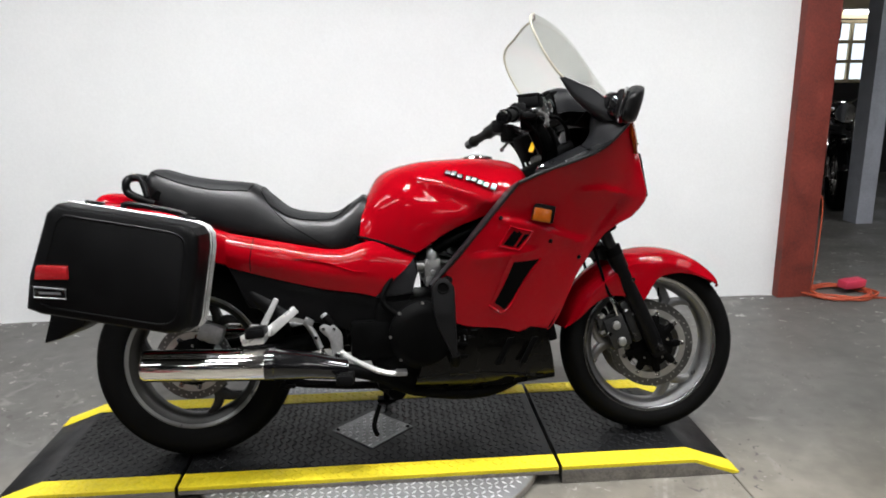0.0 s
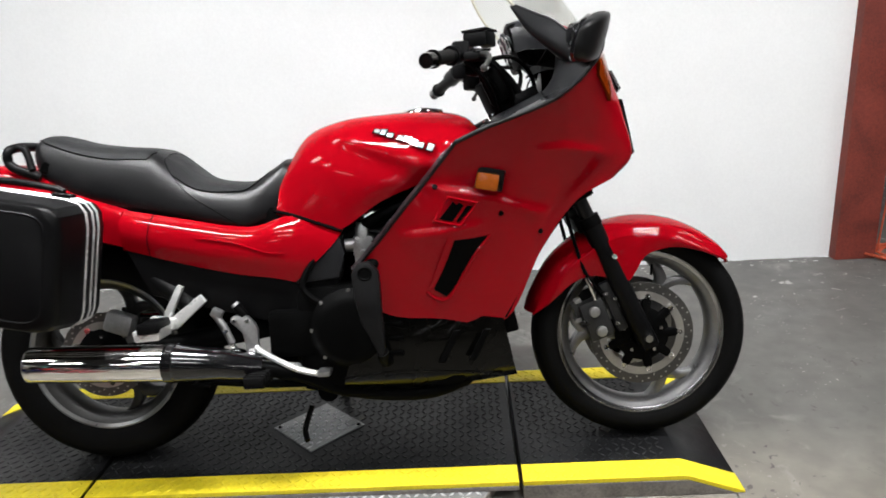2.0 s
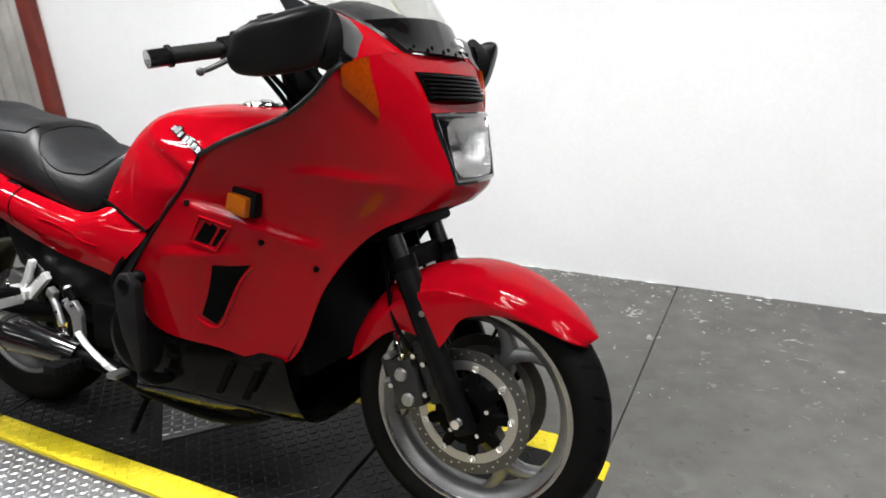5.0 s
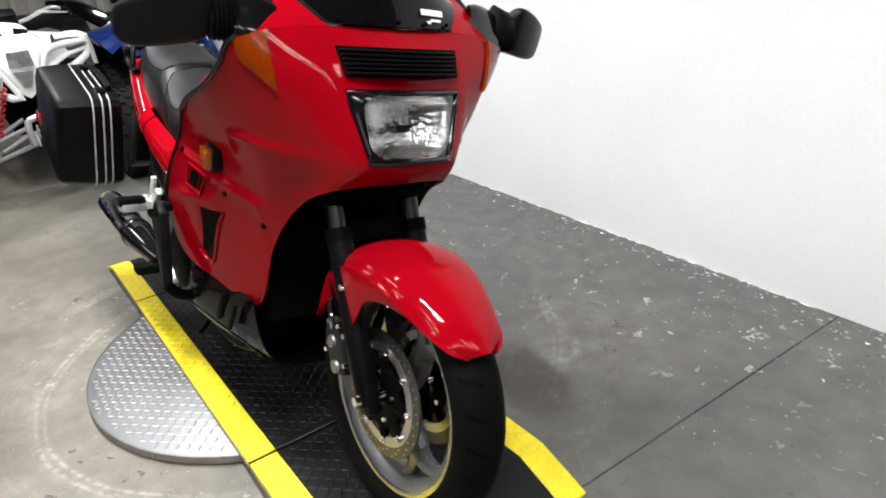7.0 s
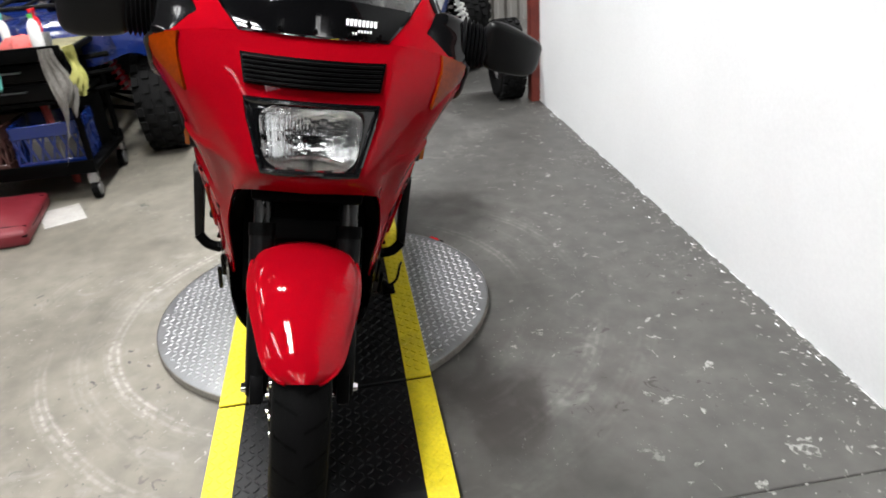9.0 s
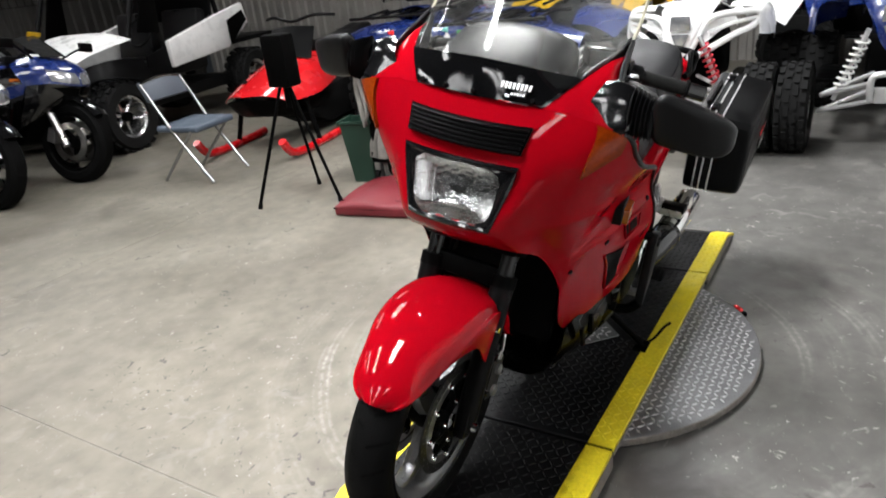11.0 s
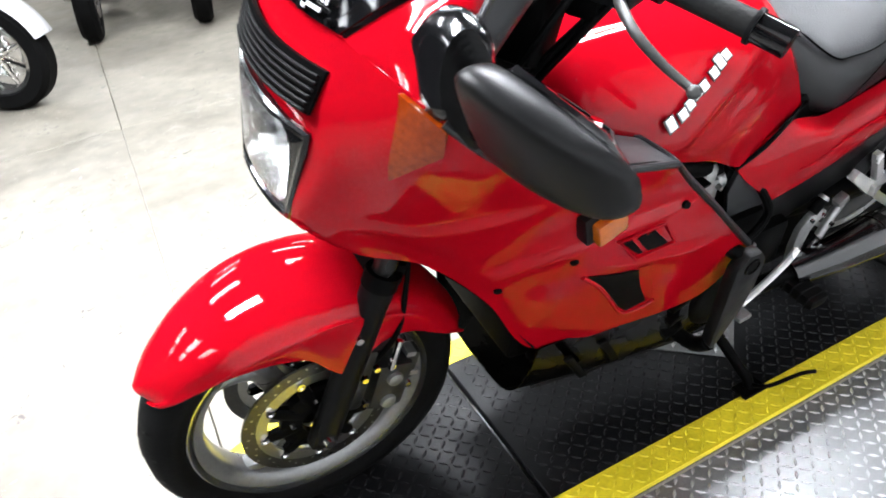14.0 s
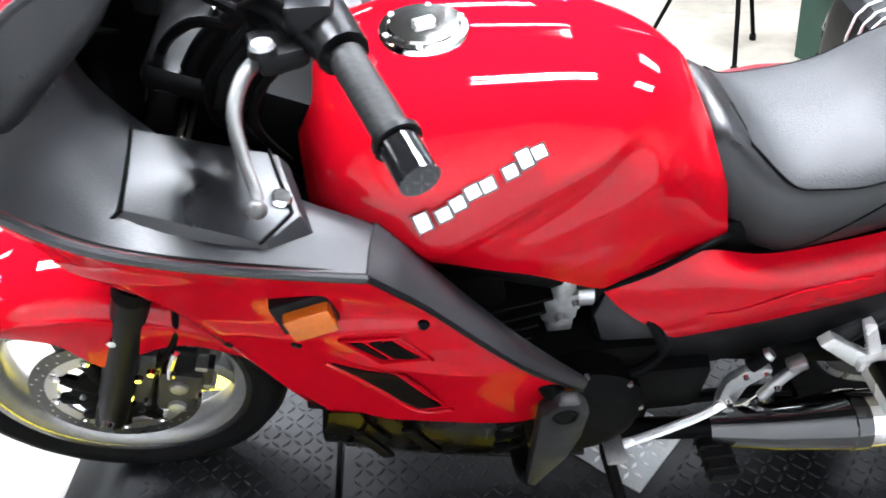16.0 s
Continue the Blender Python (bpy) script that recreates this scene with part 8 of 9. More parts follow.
for sg in (1, -1):
    bm = B()
    tube(bm, [(0.95, sg * 0.42, 0.18), (0.8, sg * 0.42, 0.05), (0.3, sg * 0.42, 0.03), (0.0, sg * 0.42, 0.04)], 0.035, 8, smooth=4)
    part("ski", bm, REDP, th, "red ski")
    rod(th, "ski_strut", [(0.4, sg * 0.42, 0.05), (0.35, sg * 0.3, 0.5)], 0.022, ENGB)
rod(th, "handlebar", [(-0.3, -0.36, 1.0), (-0.2, -0.2, 1.02), (-0.15, 0, 0.98), (-0.2, 0.2, 1.02), (-0.3, 0.36, 1.0)], 0.014, BLACKP, 8, 4)
bm = B()
loft(bm, [[(0.02, -0.24, 0.68), (0.09, 0.0, 0.71), (0.02, 0.24, 0.68)], [(-0.15, -0.22, 0.93), (-0.09, 0.0, 0.95), (-0.15, 0.22, 0.93)]], 3, 4)
thicken(bm, 0.004)
part("windshield", bm, BLACKP, th)

# ---------- workshop things ----------
# wheeled tool cart
cart = thing("tool_cart", "black wheeled shop cart loaded with bottles and rags", "cart", pose(-1.22, -1.62, 0, 0, 0, 0))
CW, CL = 0.3, 0.42
for z, nm in ((0.17, "lower_shelf"), (0.77, "top_shelf")):
    bm = B()
    block(bm, (2 * CW, 2 * CL, 0.03), pose(0, 0, z), 0.006)
    sh = part(nm, bm, ENGB, cart)
    for sx in (-1, 1):
        bm = B()
        block(bm, (0.02, 2 * CL, 0.07), pose(sx * CW, 0, z + 0.02), 0.004)
        part("shelf_lip", bm, ENGB, sh)
for sx in (-1, 1):
    for sy in (-1, 1):
        rod(cart, "post", [(sx * (CW - 0.02), sy * (CL - 0.02), 0.12), (sx * (CW - 0.02), sy * (CL - 0.02), 0.8)], 0.018, ENGB)
        bm = B()
        cyl(bm, (sx * (CW - 0.03), sy * (CL - 0.03) - 0.016, 0.055), (sx * (CW - 0.03), sy * (CL - 0.03) + 0.016, 0.055), 0.055, 20)
        w = part("caster", bm, RUBBER, cart)
        bm = B()
        cyl(bm, (sx * (CW - 0.03), sy * (CL - 0.03) - 0.02, 0.055), (sx * (CW - 0.03), sy * (CL - 0.03) + 0.02, 0.055), 0.036, 16)
        part("caster_hub", bm, ALU, w)
        bm = B()
        block(bm, (0.05, 0.05, 0.06), pose(sx * (CW - 0.02), sy * (CL - 0.03), 0.125), 0.01)
        part("caster_fork", bm, ALU, w)
bm = B()
block(bm, (0.5, 0.46, 0.2), pose(-0.02, 0.12, 0.64), 0.01)
part("drawer_box", bm, ENGB, cart)
bm = B()
block(bm, (0.52, 0.78, 0.02), pose(-0.02, 0, 0.53), 0.004)
part("middle_shelf", bm, ENGB, cart)
bm = B()
block(bm, (0.56, 0.8, 0.004), pose(0, 0, 0.784), 0.001, 1)
part("top_mat", bm, mat("stained_board", (0.16, 0.145, 0.075), 0.8, var=0.4, scale=20, stain=0.5), cart, "stained pale board on the top shelf")
for dz in (-0.05, 0.05):
    bm = B()
    block(bm, (0.012, 0.44, 0.085), pose(0.232, 0.12, 0.64 + dz), 0.004)
    dr = part("drawer", bm, BLACKP, cart)
    bm = B()
    tube(bm, [(0.24, 0.06, 0.65 + dz), (0.256, 0.06, 0.65 + dz), (0.256, 0.18, 0.65 + dz), (0.24, 0.18, 0.65 + dz)], 0.005, 6)
    part("drawer_handle", bm, ALU, dr)


def crate(m, material, label):
    """An open-topped milk crate with slotted walls."""
    th = thing("crate", label, "crate", m, "plastic crates")
    L, W, Hc = 0.33, 0.33, 0.25
    bm = B()
    block(bm, (L, W, 0.015), pose(0, 0, 0.01), 0.003, 1)
    part("base", bm, material, th)
    for ang in range(4):
        r = pose(0, 0, 0, 0, 0, 90 * ang)
        bm = B()
        block(bm, (0.012, W, 0.05), r @ pose(L / 2, 0, 0.03), 0.003, 1)
        part("lower_rail", bm, material, th)
        bm = B()
        block(bm, (0.016, W, 0.07), r @ pose(L / 2, 0, Hc - 0.035), 0.004, 1)
        part("upper_rail", bm, material, th)
        for k in range(6):
            y = -W / 2 + 0.02 + (W - 0.04) * k / 5
            for sg in (0.6, -0.6):
                bm = B()
                block(bm, (0.01, 0.012, 0.16), r @ pose(L / 2, y, Hc / 2) @ pose(0, 0, 0, 25 * sg, 0, 0), 0.002, 1)
                part("lattice_bar", bm, material, th)
    return th


crate(pose(-1.11, -1.42, 0.185, 0, 0, 4), BLUEP, "blue plastic milk crate on the cart's lower shelf")
crate(pose(-1.12, -1.79, 0.185, 0, 0, -3), mat("brown_plastic", (0.06, 0.025, 0.02), 0.45, var=0.1), "dark brown plastic milk crate on the cart's lower shelf")


def bottle(m, body, cap_m, label, h=0.22, r=0.04, trigger=False):
    th = thing("bottle", label, "bottle", m @ Matrix.Scale(0.68, 4), "cart bottles")
    bm = B()
    lathe(bm, [(0.0, 0.0), (r * 0.95, 0.0), (r, 0.01), (r, h * 0.65), (r * 0.75, h * 0.78), (r * 0.35, h * 0.86), (r * 0.35, h * 0.92), (0.0, h * 0.92)], axis="z", seg=20)
    part("body", bm, body, th)
    bm = B()
    cyl(bm, (0, 0, h * 0.9), (0, 0, h), r * 0.42, 12)
    if trigger:
        block(bm, (0.08, 0.025, 0.03), pose(0.02, 0, h + 0.01), 0.006)
    part("cap", bm, cap_m, th)
    return th


GREENL = mat("green_plastic", (0.1, 0.4, 0.08), 0.3, var=0.1)
CYAN = mat("aqua_plastic", (0.12, 0.45, 0.42), 0.3, var=0.1)
for dx, dy, b_m, c_m, lab, h, r, tr in (
        (0.22, 0.3, WHITEP, GREENL, "white squeeze bottle with a green label on the cart", 0.27, 0.045, False),
        (0.0, -0.1, WHITEP, WHITEP, "tall white paper towel roll on the cart", 0.31, 0.085, False),
        (0.18, -0.2, CYAN, WHITEP, "aqua spray bottle on the cart", 0.22, 0.035, True),
        (0.08, -0.28, WHITEP, REDP, "white spray bottle with a red trigger on the cart", 0.25, 0.035, True),
        (-0.1, 0.2, REDP, REDP, "red spray bottle on the cart", 0.24, 0.035, True),
        (-0.05, 0.05, WHITEP, CYAN, "white bottle with an aqua cap on the cart", 0.23, 0.034, True),
        (-0.15, -0.25, GREENL, WHITEP, "green bottle on the cart", 0.22, 0.035, False)):
    bottle(pose(-1.22 + dx, -1.62 + dy, 0.789, 0, 0, 40 * dx), b_m, c_m, lab, h, r, tr)


def rag(m, material, label, drop, wide=0.14, lump=False):
    """A cloth that hangs in folds, or lies in a heap."""
    th = thing("rag", label, "cloth", m, "rags")
    bm = B()
    rows = []
    for i in range(13):
        f = i / 12
        row = []
        for j in range(13):
            g = j / 12 - 0.5
            if lump:
                a, rr = 2 * math.pi * j / 12, 0.09 * math.sin(math.pi * (0.06 + 0.88 * f) / 2 + 0.0) + 0.012
                z = 0.075 * math.cos(math.pi * f / 2) + 0.012 * noise.noise(Vector((f * 5, j * 1.3, 2)))
                row.append((rr * math.cos(a) * (1 + 0.25 * math.sin(3 * a)), rr * math.sin(a), max(z, 0.002)))
            else:
                fold = 0.012 * math.sin(g * 22 + 3 * f + wide * 90) * (0.4 + f) + 0.01 * math.sin(f * 9 + drop * 40)
                row.append((0.02 + fold + 0.03 * f, g * wide * 1.1 * (0.75 + 0.5 * math.sin(f * 3.1 + drop * 9) ** 2) + 0.022 * math.sin(f * 5 + drop * 30), 0.02 - drop * f * (1 - 0.22 * math.sin(g * 4 + drop * 20)) if f > 0 else 0.03))
        rows.append(row)
    grid(bm, rows, False, lump)
    thicken(bm, 0.004)
    part("cloth", bm, material, th, sharp=80)
    return th


CLOTH = mat("white_cloth", (0.14, 0.131, 0.117), 0.95, var=0.25, bump=0.5, fine=60)
PINK = mat("red_cloth", (0.5, 0.1, 0.09), 0.95, var=0.2, bump=0.5, fine=60)
YCLOTH = mat("yellow_cloth", (0.3, 0.29, 0.08), 0.95, var=0.2, bump=0.5, fine=60)
TEAL = mat("teal_cloth", (0.07, 0.26, 0.22), 0.95, var=0.2, bump=0.5, fine=60)
rag(pose(-0.9, -1.24, 0.79, 0, 0, 20), CLOTH, "soiled white rag hanging from the cart's corner", 0.36, 0.08)
rag(pose(-0.95, -1.19, 0.785, 0, 0, 70), YCLOTH, "pale yellow rag hanging on the cart's end", 0.2, 0.07)
rag(pose(-0.9, -1.55, 0.8, 0, 0, 0), TEAL, "teal rag hanging over the cart's edge", 0.15, 0.09)
rag(pose(-0.9, -1.85, 0.8, 0, 0, 0), CLOTH, "grey-white rag hanging over the cart's edge", 0.17, 0.08)
rag(pose(-1.08, -1.44, 0.79), PINK, "crumpled red rag on the cart", 0.0, 0.1, True)
rag(pose(-1.28, -1.85, 0.79), YCLOTH, "crumpled yellow rag on the cart", 0.0, 0.1, True)
rag(pose(-0.9, -2.00, 0.785, 0, 0, 10), CLOTH, "soiled cloth hanging from the cart's far corner", 0.32, 0.09)
rag(pose(-0.98, -1.98, 0.185, 0, 0, 10) @ Matrix.Diagonal((1.0, 1.0, 2.6, 1.0)), CLOTH, "heap of soiled cloth on the cart's lower shelf", 0.0, 0.1, True)

# small clutter on the cart's top
CLUT = random.Random(5)
for i, (lab, m_, sz) in enumerate((("crumpled paper packet on the cart", WHITEP, (0.09, 0.06, 0.05)), ("small dark cardboard box on the cart", ENGB, (0.12, 0.1, 0.07)), ("small red carton on the cart", REDP, (0.07, 0.05, 0.06)),
                                   ("pale cardboard box on the cart", CLOTH, (0.13, 0.1, 0.06)), ("small blue carton on the cart", BLUEP, (0.06, 0.08, 0.09)), ("yellow sponge on the cart", YCLOTH, (0.11, 0.07, 0.04)),
                                   ("white plastic tub on the cart", WHITEP, (0.08, 0.08, 0.06)), ("grey tin on the cart", ALU, (0.06, 0.06, 0.08)))):
    th = thing("packet", lab, "packet", pose(-1.4 + 0.1 * (i % 4) + 0.02 * CLUT.random(), -1.95 + 0.1 * i * 0.9, 0.789, 0, 0, CLUT.uniform(-40, 40)), "cart clutter")
    bm = B()
    block(bm, sz, pose(0, 0, sz[2] / 2), 0.006)
    part("body", bm, m_, th)
    bm = B()
    block(bm, (sz[0] * 1.03, sz[1] * 1.03, 0.008), pose(0, 0, sz[2] - 0.006), 0.002, 1)
    part("lid", bm, m_, th)

# red kneeling cushion
th = thing("kneeling_cushion", "flat dark red vinyl kneeling cushion on the floor", "cushion", pose(-0.62, -1.7, 0.0, 0, 0, 98))
bm = B()
block(bm, (0.52, 0.56, 0.085), pose(0, 0, 0.0435), 0.03, 4)
bmesh.ops.subdivide_edges(bm, edges=list(bm.edges), cuts=3, use_grid_fill=True)
for v in bm.verts:
    puff = (1 - min(1, (v.co.x / 0.28) ** 2)) * (1 - min(1, (v.co.y / 0.31) ** 2))
    v.co.z *= 0.8 + 0.75 * puff + 0.05 * math.sin(v.co.x * 19 + v.co.y * 13)
body = part("pad", bm, mat("dark_red_vinyl", (0.13, 0.009, 0.015), 0.45, var=0.12, bump=0.2, fine=400), th, sharp=70)
bm = B()
tube(bm, [(sx * 0.256, sy * 0.276, 0.05) for sx, sy in ((-1, -1), (0, -1), (1, -1), (1, 0), (1, 1), (0, 1), (-1, 1), (-1, 0))], 0.005, 8, closed=True)
part("piping", bm, ENGB, body)
for sg in (1, -1):
    bm = B()
    tube(bm, [(-0.25 + 0.05 * i, sg * 0.21, 0.078 + 0.012 * math.sin(math.pi * i / 10)) for i in range(11)], 0.0035, 6)
    part("seam", bm, ENGB, body)
th = thing("paper_sheet", "white sheet of card on the concrete", "paper", pose(-0.72, -1.36, 0.001, 0, 0, 25))
bm = B()
block(bm, (0.26, 0.2, 0.004), pose(0, 0, 0.002))
part("sheet", bm, mat("soiled_card", (0.36, 0.345, 0.32), 0.8, var=0.15, scale=12, stain=0.2), th)

# green bin
for bx, by, bz, sz, m_, lab in ((-1.1, -1.42, 0.2, (0.2, 0.22, 0.13), CLOTH, "pale cloth bundle in the blue crate"), (-1.0, -1.8, 0.2, (0.2, 0.22, 0.16), mat("dark_rag", (0.03, 0.02, 0.018), 0.9, var=0.3), "dark cloth bundle in the brown crate"), (-1.38, -1.35, 0.185, (0.16, 0.2, 0.3), ENGB, "dark box on the cart's lower shelf"), (-1.1, -1.9, 0.5425, (0.12, 0.11, 0.13), YCLOTH, "dull yellow carton on the cart's middle shelf"), (-1.08, -1.76, 0.5425, (0.14, 0.09, 0.17), PINK, "faded red carton on the cart's middle shelf"), (-1.4, -1.75, 0.185, (0.15, 0.2, 0.22), ENGB, "dark box on the cart's lower shelf")):
    th = thing("shelf_box", lab, "box", pose(bx, by, bz, 0, 0, 20 * bx), "cart boxes")
    bm = B()
    block(bm, sz, pose(0, 0, sz[2] / 2), 0.012)
    part("body", bm, m_, th)
th = thing("waste_bin", "dark green plastic waste bin beside the cart", "bin", pose(-0.99, -2.16, 0.0, 0, 0, 12))
bm = B()
rows = []
for z, k in ((0.0, 0.06), (0.41, 0.092), (0.415, 0.103), (0.435, 0.103), (0.435, 0.09), (0.06, 0.06)):
    rows.append([(sx * k, sy * k * 1.2, z) for sx, sy in ((-1, -1), (-0.9, -1.05), (0.9, -1.05), (1, -1), (1, 1), (0.9, 1.05), (-0.9, 1.05), (-1, 1))])
v = grid(bm, rows, False, True)
bm.faces.new(v[0])
part("body", bm, mat("dark_green_plastic", (0.006, 0.028, 0.017), 0.45, var=0.1), th)

# tripod
th = thing("tripod_stand", "black folding tripod stand on the floor", "tripod", pose(-0.56, -2.36, 0))
for lx, ly in ((0.27, -0.17), (0.01, 0.3), (-0.26, -0.11)):
    rod(th, "leg", [(lx, ly, 0.01), (lx * 0.1, ly * 0.1, 0.75)], 0.011, ENGB)
    bm = B()
    cyl(bm, (lx, ly, 0.0), (lx * 0.97, ly * 0.97, 0.03), 0.016, 10)
    part("rubber_foot", bm, RUBBER, th)
rod(th, "column", [(0, 0, 0.6), (0, 0, 1.05)], 0.018, ENGB)
bm = B()
block(bm, (0.12, 0.18, 0.32), pose(0, 0, 0.9), 0.02)
part("hung_bag", bm, ENGB, th)

# folding chair
th = thing("folding_chair", "chrome folding chair with a blue-grey vinyl seat", "chair", pose(-0.82, -3.62, 0, 0, 0, 96))
bm = B()
block(bm, (0.4, 0.42, 0.05), pose(0, 0, 0.41), 0.02, 3)
part("seat", bm, mat("blue_grey_vinyl", (0.06, 0.078, 0.105), 0.5, var=0.1), th)
for sy in (-0.2, 0.2):
    rod(th, "back_leg", [(0.24, sy, 0.01), (-0.06, sy, 0.42), (-0.25, sy, 0.75)], 0.012, ALU)
    rod(th, "front_leg", [(-0.24, sy, 0.01), (0.14, sy, 0.4)], 0.012, ALU)
bm = B()
block(bm, (0.03, 0.42, 0.16), pose(-0.235, 0, 0.69, 0, -27, 0), 0.012)
part("backrest", bm, mat("grey_vinyl", (0.07, 0.08, 0.1), 0.5, var=0.1), th)
rod(th, "top_bar", [(-0.25, -0.2, 0.75), (-0.27, 0, 0.775), (-0.25, 0.2, 0.75)], 0.012, CHROME, 8, 3)

# red-handled pin by the turntable's edge
th = thing("locking_pin", "small red-knobbed locking pin at the turntable's edge", "pin", pose(0.148, 0.474, 0.0, 0, 0, 42))
bm = B()
block(bm, (0.018, 0.022, 0.016), pose(0.034, 0, 0.008), 0.003)
tube(bm, [(-0.01, 0, 0.013), (0.036, 0, 0.013)], 0.004, 10)
part("bracket", bm, ENGB, th)
for dx in (-0.012, 0.01):
    bm = B()
    ball(bm, 0.0125, pose(dx, 0, 0.0125) @ Matrix.Diagonal((1.2, 0.95, 1.0, 1)), 16, 10)
    part("knob", bm, REDP, th, "red plastic knob")

# chips of white paint along the wall's foot and in worn patches
FL = random.Random(21)
fv, ff = [], []
for k in range(300):
    if k < 230:
        fx, fy = FL.uniform(-1.8, 2.9), 1.535 - abs(FL.gauss(0, 0.045))
        fs = FL.uniform(0.0015, 0.0065)
    else:
        ax, ay = FL.choice(((1.42, 1.15), (1.12, 1.08), (0.4, 1.05), (-0.75, 1.3), (1.85, 1.2), (2.3, 1.05), (1.5, 1.3)))
        fx, fy, fs = FL.gauss(ax, 0.13), min(FL.gauss(ay, 0.07), 1.53), FL.uniform(0.0015, 0.0055)
    n = FL.choice((4, 5, 6))
    a0, b0 = FL.uniform(0, 6), len(fv)
    st = FL.uniform(1.0, 2.4)
    for i in range(n):
        a = a0 + 2 * math.pi * i / n
        rr = fs * FL.uniform(0.55, 1.2)
        u, v = rr * math.cos(a) * st, rr * math.sin(a)
        fv.append((fx + u * math.cos(a0) - v * math.sin(a0), min(fy + u * math.sin(a0) + v * math.cos(a0), 1.551), 0.0012 + 0.0006 * FL.random()))
    ff.append(tuple(range(b0, b0 + n)))
me = bpy.data.meshes.new("paint_chips")
me.from_pydata(fv, [], ff)
me.materials.append(mat("paint_chip", (0.36, 0.35, 0.33), 0.8, var=0.25, scale=6))
tagged(new("paint_chips", me), "scattered white paint chips on the concrete by the wall", "paint chips", kind="stuff")

# extension cord by the post
th = thing("extension_cord", "orange-red extension cord coiled at the post's foot", "cord", pose(3.32, 1.5, 0.0))
bm = B()
pts = []
for k in range(160):
    a = k * 0.22
    r = 0.13 + 0.02 * math.sin(k * 0.37)
    pts.append((r * 1.5 * math.cos(a) + 0.02 * math.sin(k * 0.11), r * math.sin(a), 0.008 + 0.018 * (k / 160) + 0.004 * math.sin(k)))
tube(bm, pts, 0.006, 6)
CORD = mat("orange_cord", (0.4, 0.07, 0.03), 0.5, var=0.1)
part("coil", bm, CORD, th)
rod(th, "lead", [(0.1, -0.1, 0.01), (0.35, -0.12, 0.008), (0.7, -0.05, 0.008), (1.2, 0.1, 0.008)], 0.006, CORD, 6, 6)
rod(th, "riser", [(-0.16, 0.02, 0.02), (-0.12, 0.06, 0.3), (-0.1, 0.1, 0.55), (-0.16, 0.1, 0.62)], 0.005, CORD, 6, 6)
bm = B()
block(bm, (0.16, 0.07, 0.05), pose(0.1, 0.03, 0.06, 5, 0, 15), 0.012)
part("plug_block", bm, mat("pink_red_plastic", (0.5, 0.04, 0.08), 0.35, var=0.08), th)
bm = B()
block(bm, (0.05, 0.03, 0.09), pose(3.155, WALL_Y + 0.02, 1.52), 0.006)
ob = part("switch_box", bm, ENGB)
tagged(ob, "small black switch box on the red post", "switch box")

# ---------- hanging gear on the sheet walls ----------
def grid_panel(m, w, h):
    th = thing("display_grid", "black wire display grid hung on the sheet wall", "grid panel", m, "display grids")
    for k in range(int(w / 0.1) + 1):
        rod(th, "upright_wire", [(0, -w / 2 + 0.1 * k, 0), (0, -w / 2 + 0.1 * k, h)], 0.004, ENGB, 5)
    for k in range(int(h / 0.1) + 1):
        rod(th, "cross_wire", [(0, -w / 2, 0.1 * k), (0, w / 2, 0.1 * k)], 0.004, ENGB, 5)


grid_panel(pose(-2.9, Y0 + 0.09, 1.35, 0, 0, 90), 2.2, 0.9)


def boot(m, label, upper=BLACKP):
    th = thing("riding_boot", label, "boot", m, "hanging boots")
    bm = B()
    loft(bm, [[(0.06 + 0.05 * math.cos(a), 0.05 * math.sin(a), 0.36) for a in (0, 1.05, 2.1, 3.14, 4.2, 5.24)],
              [(0.055 + 0.055 * math.cos(a), 0.05 * math.sin(a), 0.18) for a in (0, 1.05, 2.1, 3.14, 4.2, 5.24)],
              [(0.07 + 0.09 * math.cos(a), 0.05 * math.sin(a), 0.09) for a in (0, 1.05, 2.1, 3.14, 4.2, 5.24)],
              [(0.11 + 0.14 * math.cos(a), 0.05 * math.sin(a), 0.0) for a in (0, 1.05, 2.1, 3.14, 4.2, 5.24)]], 3, 3, closed_v=True, cap=True)
    part("upper", bm, upper, th)
    rod(th, "peg", [(0.06, 0, 0.35), (0.03, 0, 0.37), (-0.16, 0, 0.38)], 0.012, ENGB)
    bm = B()
    block(bm, (0.04, 0.02, 0.16), pose(0.1, 0.05, 0.2), 0.004)
    part("tab", bm, YELP, th, "yellow buckle tab")


for bx in (-2.45, -2.1):
    boot(pose(bx, Y0 + 0.16, 1.6, 0, 0, 90), "black riding boot with yellow tabs hung on the wall")
for by in (-1.42, -1.22):
    boot(pose(X0 + 0.12, by, 1.12, 0, 0, 0), "black riding boot with yellow tabs hung on the wall")
boot(pose(X0 + 0.12, -3.4, 1.25, 0, 0, 60) @ Matrix.Scale(1.25, 4), "red riding boot hung on the wall", REDP)


MAROON = mat("maroon_cloth", (0.06, 0.006, 0.008), 0.8, var=0.2)


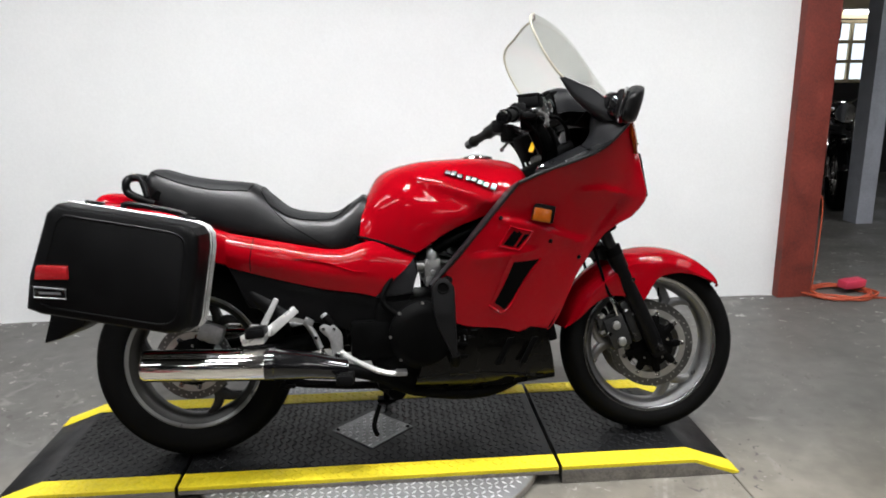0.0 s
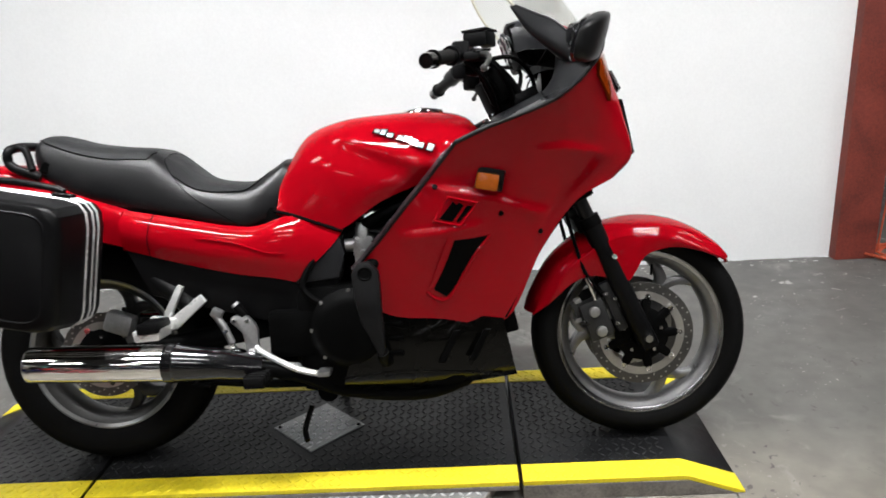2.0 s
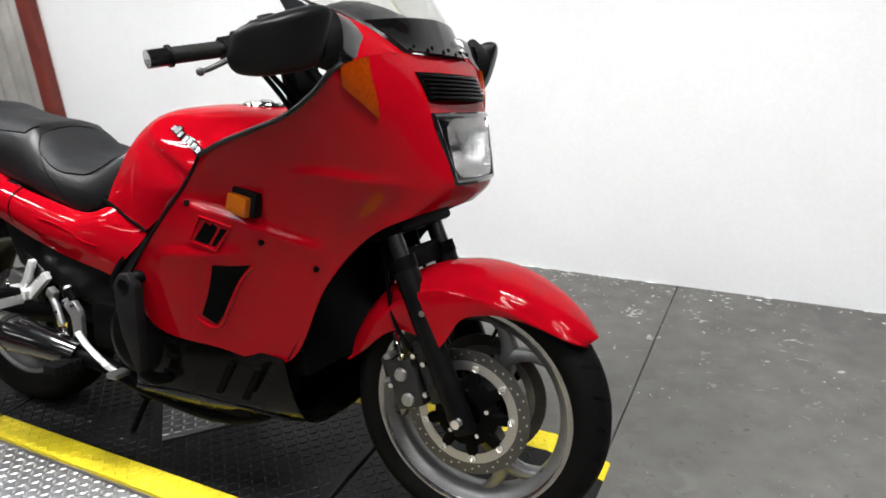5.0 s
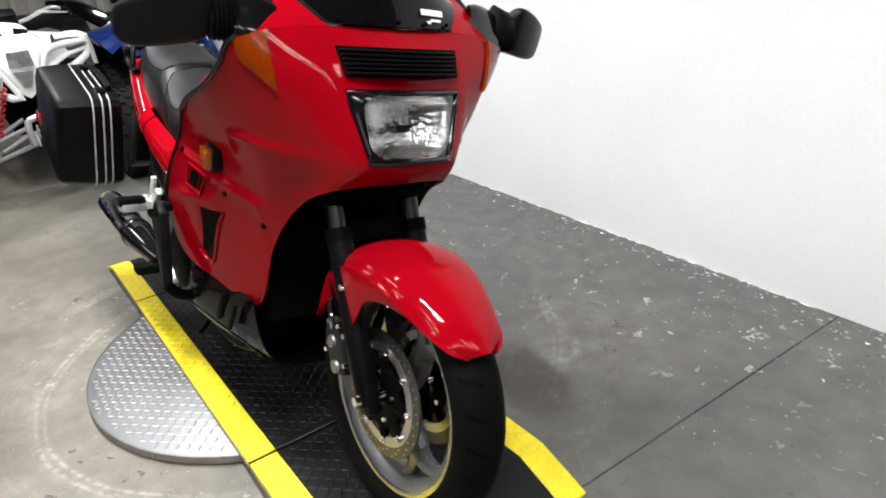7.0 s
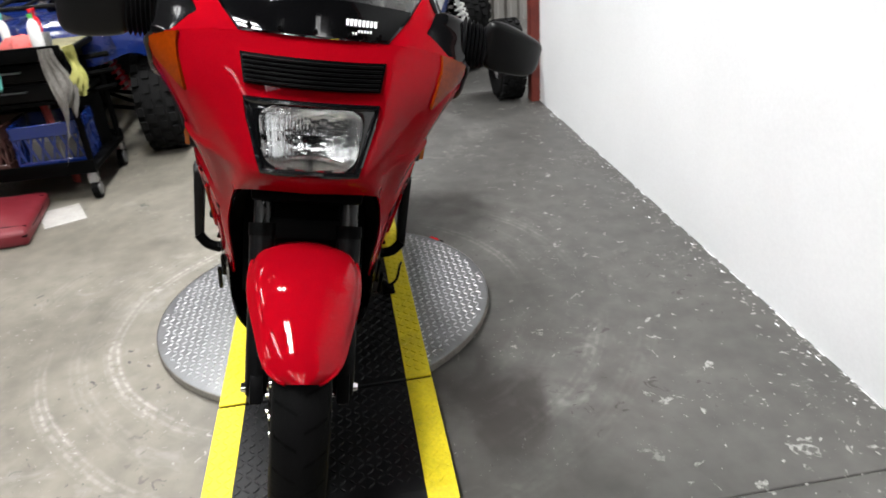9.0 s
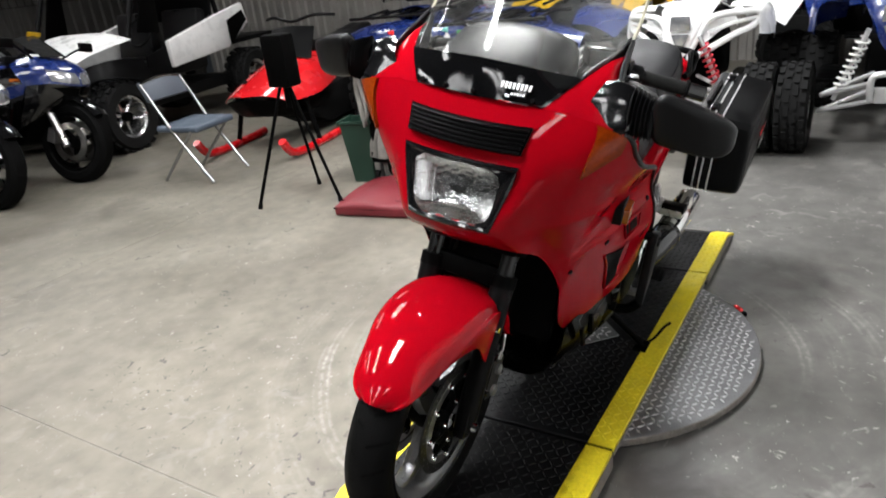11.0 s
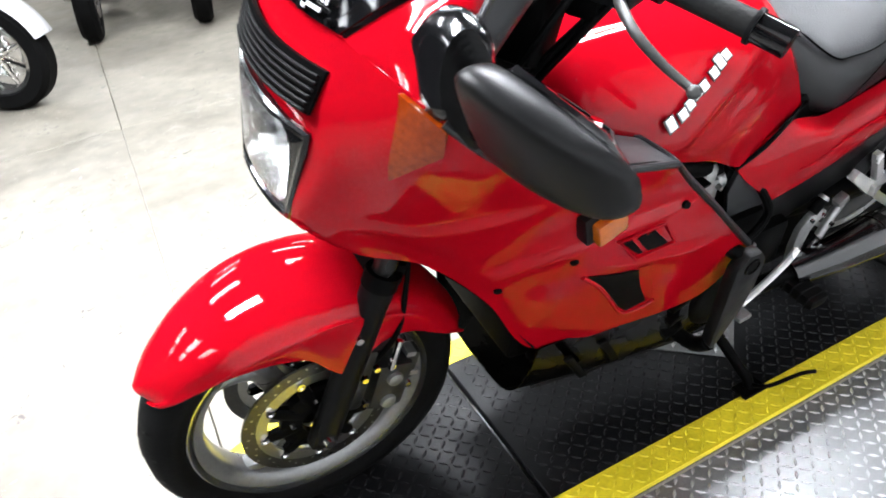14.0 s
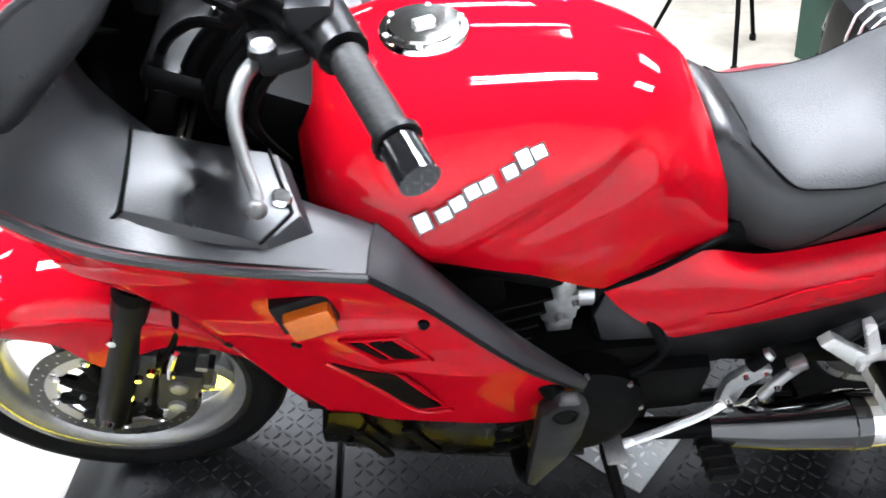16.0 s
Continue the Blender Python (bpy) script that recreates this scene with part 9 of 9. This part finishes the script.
def jacket(m, material, label, w=0.5, h=0.65):
    """Clothing on a hook: a draped sheet with folds and two sleeves."""
    th = thing("riding_jacket", label, "jacket", m, "hanging gear")
    bm = B()
    rows = []
    for i in range(11):
        f = i / 10
        rows.append([(0.09 * math.cos(g * math.pi / 2) + 0.02 * math.sin(g * 9 + f * 4), g * w / 2 * (0.55 + 0.45 * min(1, f * 3)), -h * f + 0.03 * math.sin(g * 5) * f) for g in [j / 6 - 1 for j in range(13)]])
    grid(bm, rows)
    thicken(bm, 0.015)
    part("body", bm, material, th, sharp=70)
    for sg in (1, -1):
        bm = B()
        tube(bm, [(0.03, sg * w * 0.4, -0.1), (0.05, sg * w * 0.56, -h * 0.45), (0.06, sg * w * 0.52, -h * 0.85)], (0.075, 0.05), 10, smooth=3)
        part("sleeve", bm, material, th)


for i, (jy, jz, jm, lab) in enumerate(((-2.05, 2.13, GLOSSB, "black riding jacket hung on the wall"), (-2.55, 2.18, BLACKP, "black riding jacket hung on the wall"), (-3.0, 2.13, BLACKP, "black riding vest hung on the wall"),
                                       (-3.42, 2.13, BLACKP, "black riding jacket hung on the wall"), (-4.0, 2.08, GLOSSB, "dark riding jacket hung on the wall"), (-4.6, 2.13, BLACKP, "black riding jacket hung on the wall"), (-5.3, 2.08, MAROON, "dark red riding jacket hung on the wall"))):
    jacket(pose(X0 + 0.05, jy, jz, 0, 0, 0), jm, lab)
for jx, jm, lab in ((-3.9, BLACKP, "black riding jacket hung on the sheet wall"), (-1.75, GLOSSB, "black riding jacket hung on the sheet wall"), (-4.6, MAROON, "dark red riding jacket hung on the sheet wall")):
    jacket(pose(jx, Y0 + 0.06, 2.05, 0, 0, 90), jm, lab)
plane_box("post_3", -1.42, -1.2, Y0 + 0.05, Y0 + 0.25, 0, TOP, POSTR, "red-brown painted steel column", "post")
plane_box("sheet_seam", X0 + 0.03, X0 + 0.06, -1.86, -1.78, 0, TOP, CORR, "grey metal wall post", "post")

# ---------- room past the post ----------
plane_box("post_4", 4.74, 4.89, 3.42, 3.6, 0, TOP, mat("grey_post", (0.36, 0.38, 0.43), 0.7, var=0.15), "pale grey square post in the next room", "post")
win = thing("window_1", "bright paned window in the far workshop wall", "window", pose(6.87, Y1 - 0.01, 1.55), kind="structure")
CREAM = mat("cream_frame", (0.55, 0.46, 0.3), 0.6, var=0.1)
DAYL = glow("daylight", (0.8, 0.9, 1.0), 1.6)
for k in range(5):
    for r in range(3):
        bm = B()
        block(bm, (0.19, 0.012, 0.2), pose(-0.46 + 0.23 * k, 0, -0.24 + 0.24 * r))
        part("pane", bm, DAYL, win)
for k in range(6):
    bm = B()
    block(bm, (0.045, 0.05, 0.74), pose(-0.575 + 0.23 * k, -0.02, 0), 0.004)
    part("window_frame", bm, CREAM, win)
for dz in (-0.36, -0.12, 0.12, 0.36):
    bm = B()
    block(bm, (1.2, 0.05, 0.045), pose(0, -0.023, dz), 0.004)
    part("window_bar", bm, CREAM, win)
plane_box("lintel", 6.2, 7.45, Y1 - 0.06, Y1 - 0.02, 1.945, 2.4, CREAM, "cream painted beam over the far window", "beam")
th = thing("tube_lamp", "lit fluorescent tube lamp over the far window", "lamp", pose(6.56, Y1 - 0.11, 2.02))
bm = B()
block(bm, (0.46, 0.05, 0.03), pose(0, 0.025, 0.035), 0.006)
part("housing", bm, WHITEP, th)
bm = B()
tube(bm, [(-0.2, 0, 0), (0.2, 0, 0)], 0.018, 12)
part("tube", bm, TUBE, th, "glowing white tube")
cruiser(pose(5.0, 4.1, 0, 0, 0, -112), "black cruiser motorcycle in the dim next room", GLOSSB)
cruiser(pose(4.55, 4.75, 0, 0, 0, -118), "black cruiser motorcycle in the dim next room", GLOSSB)
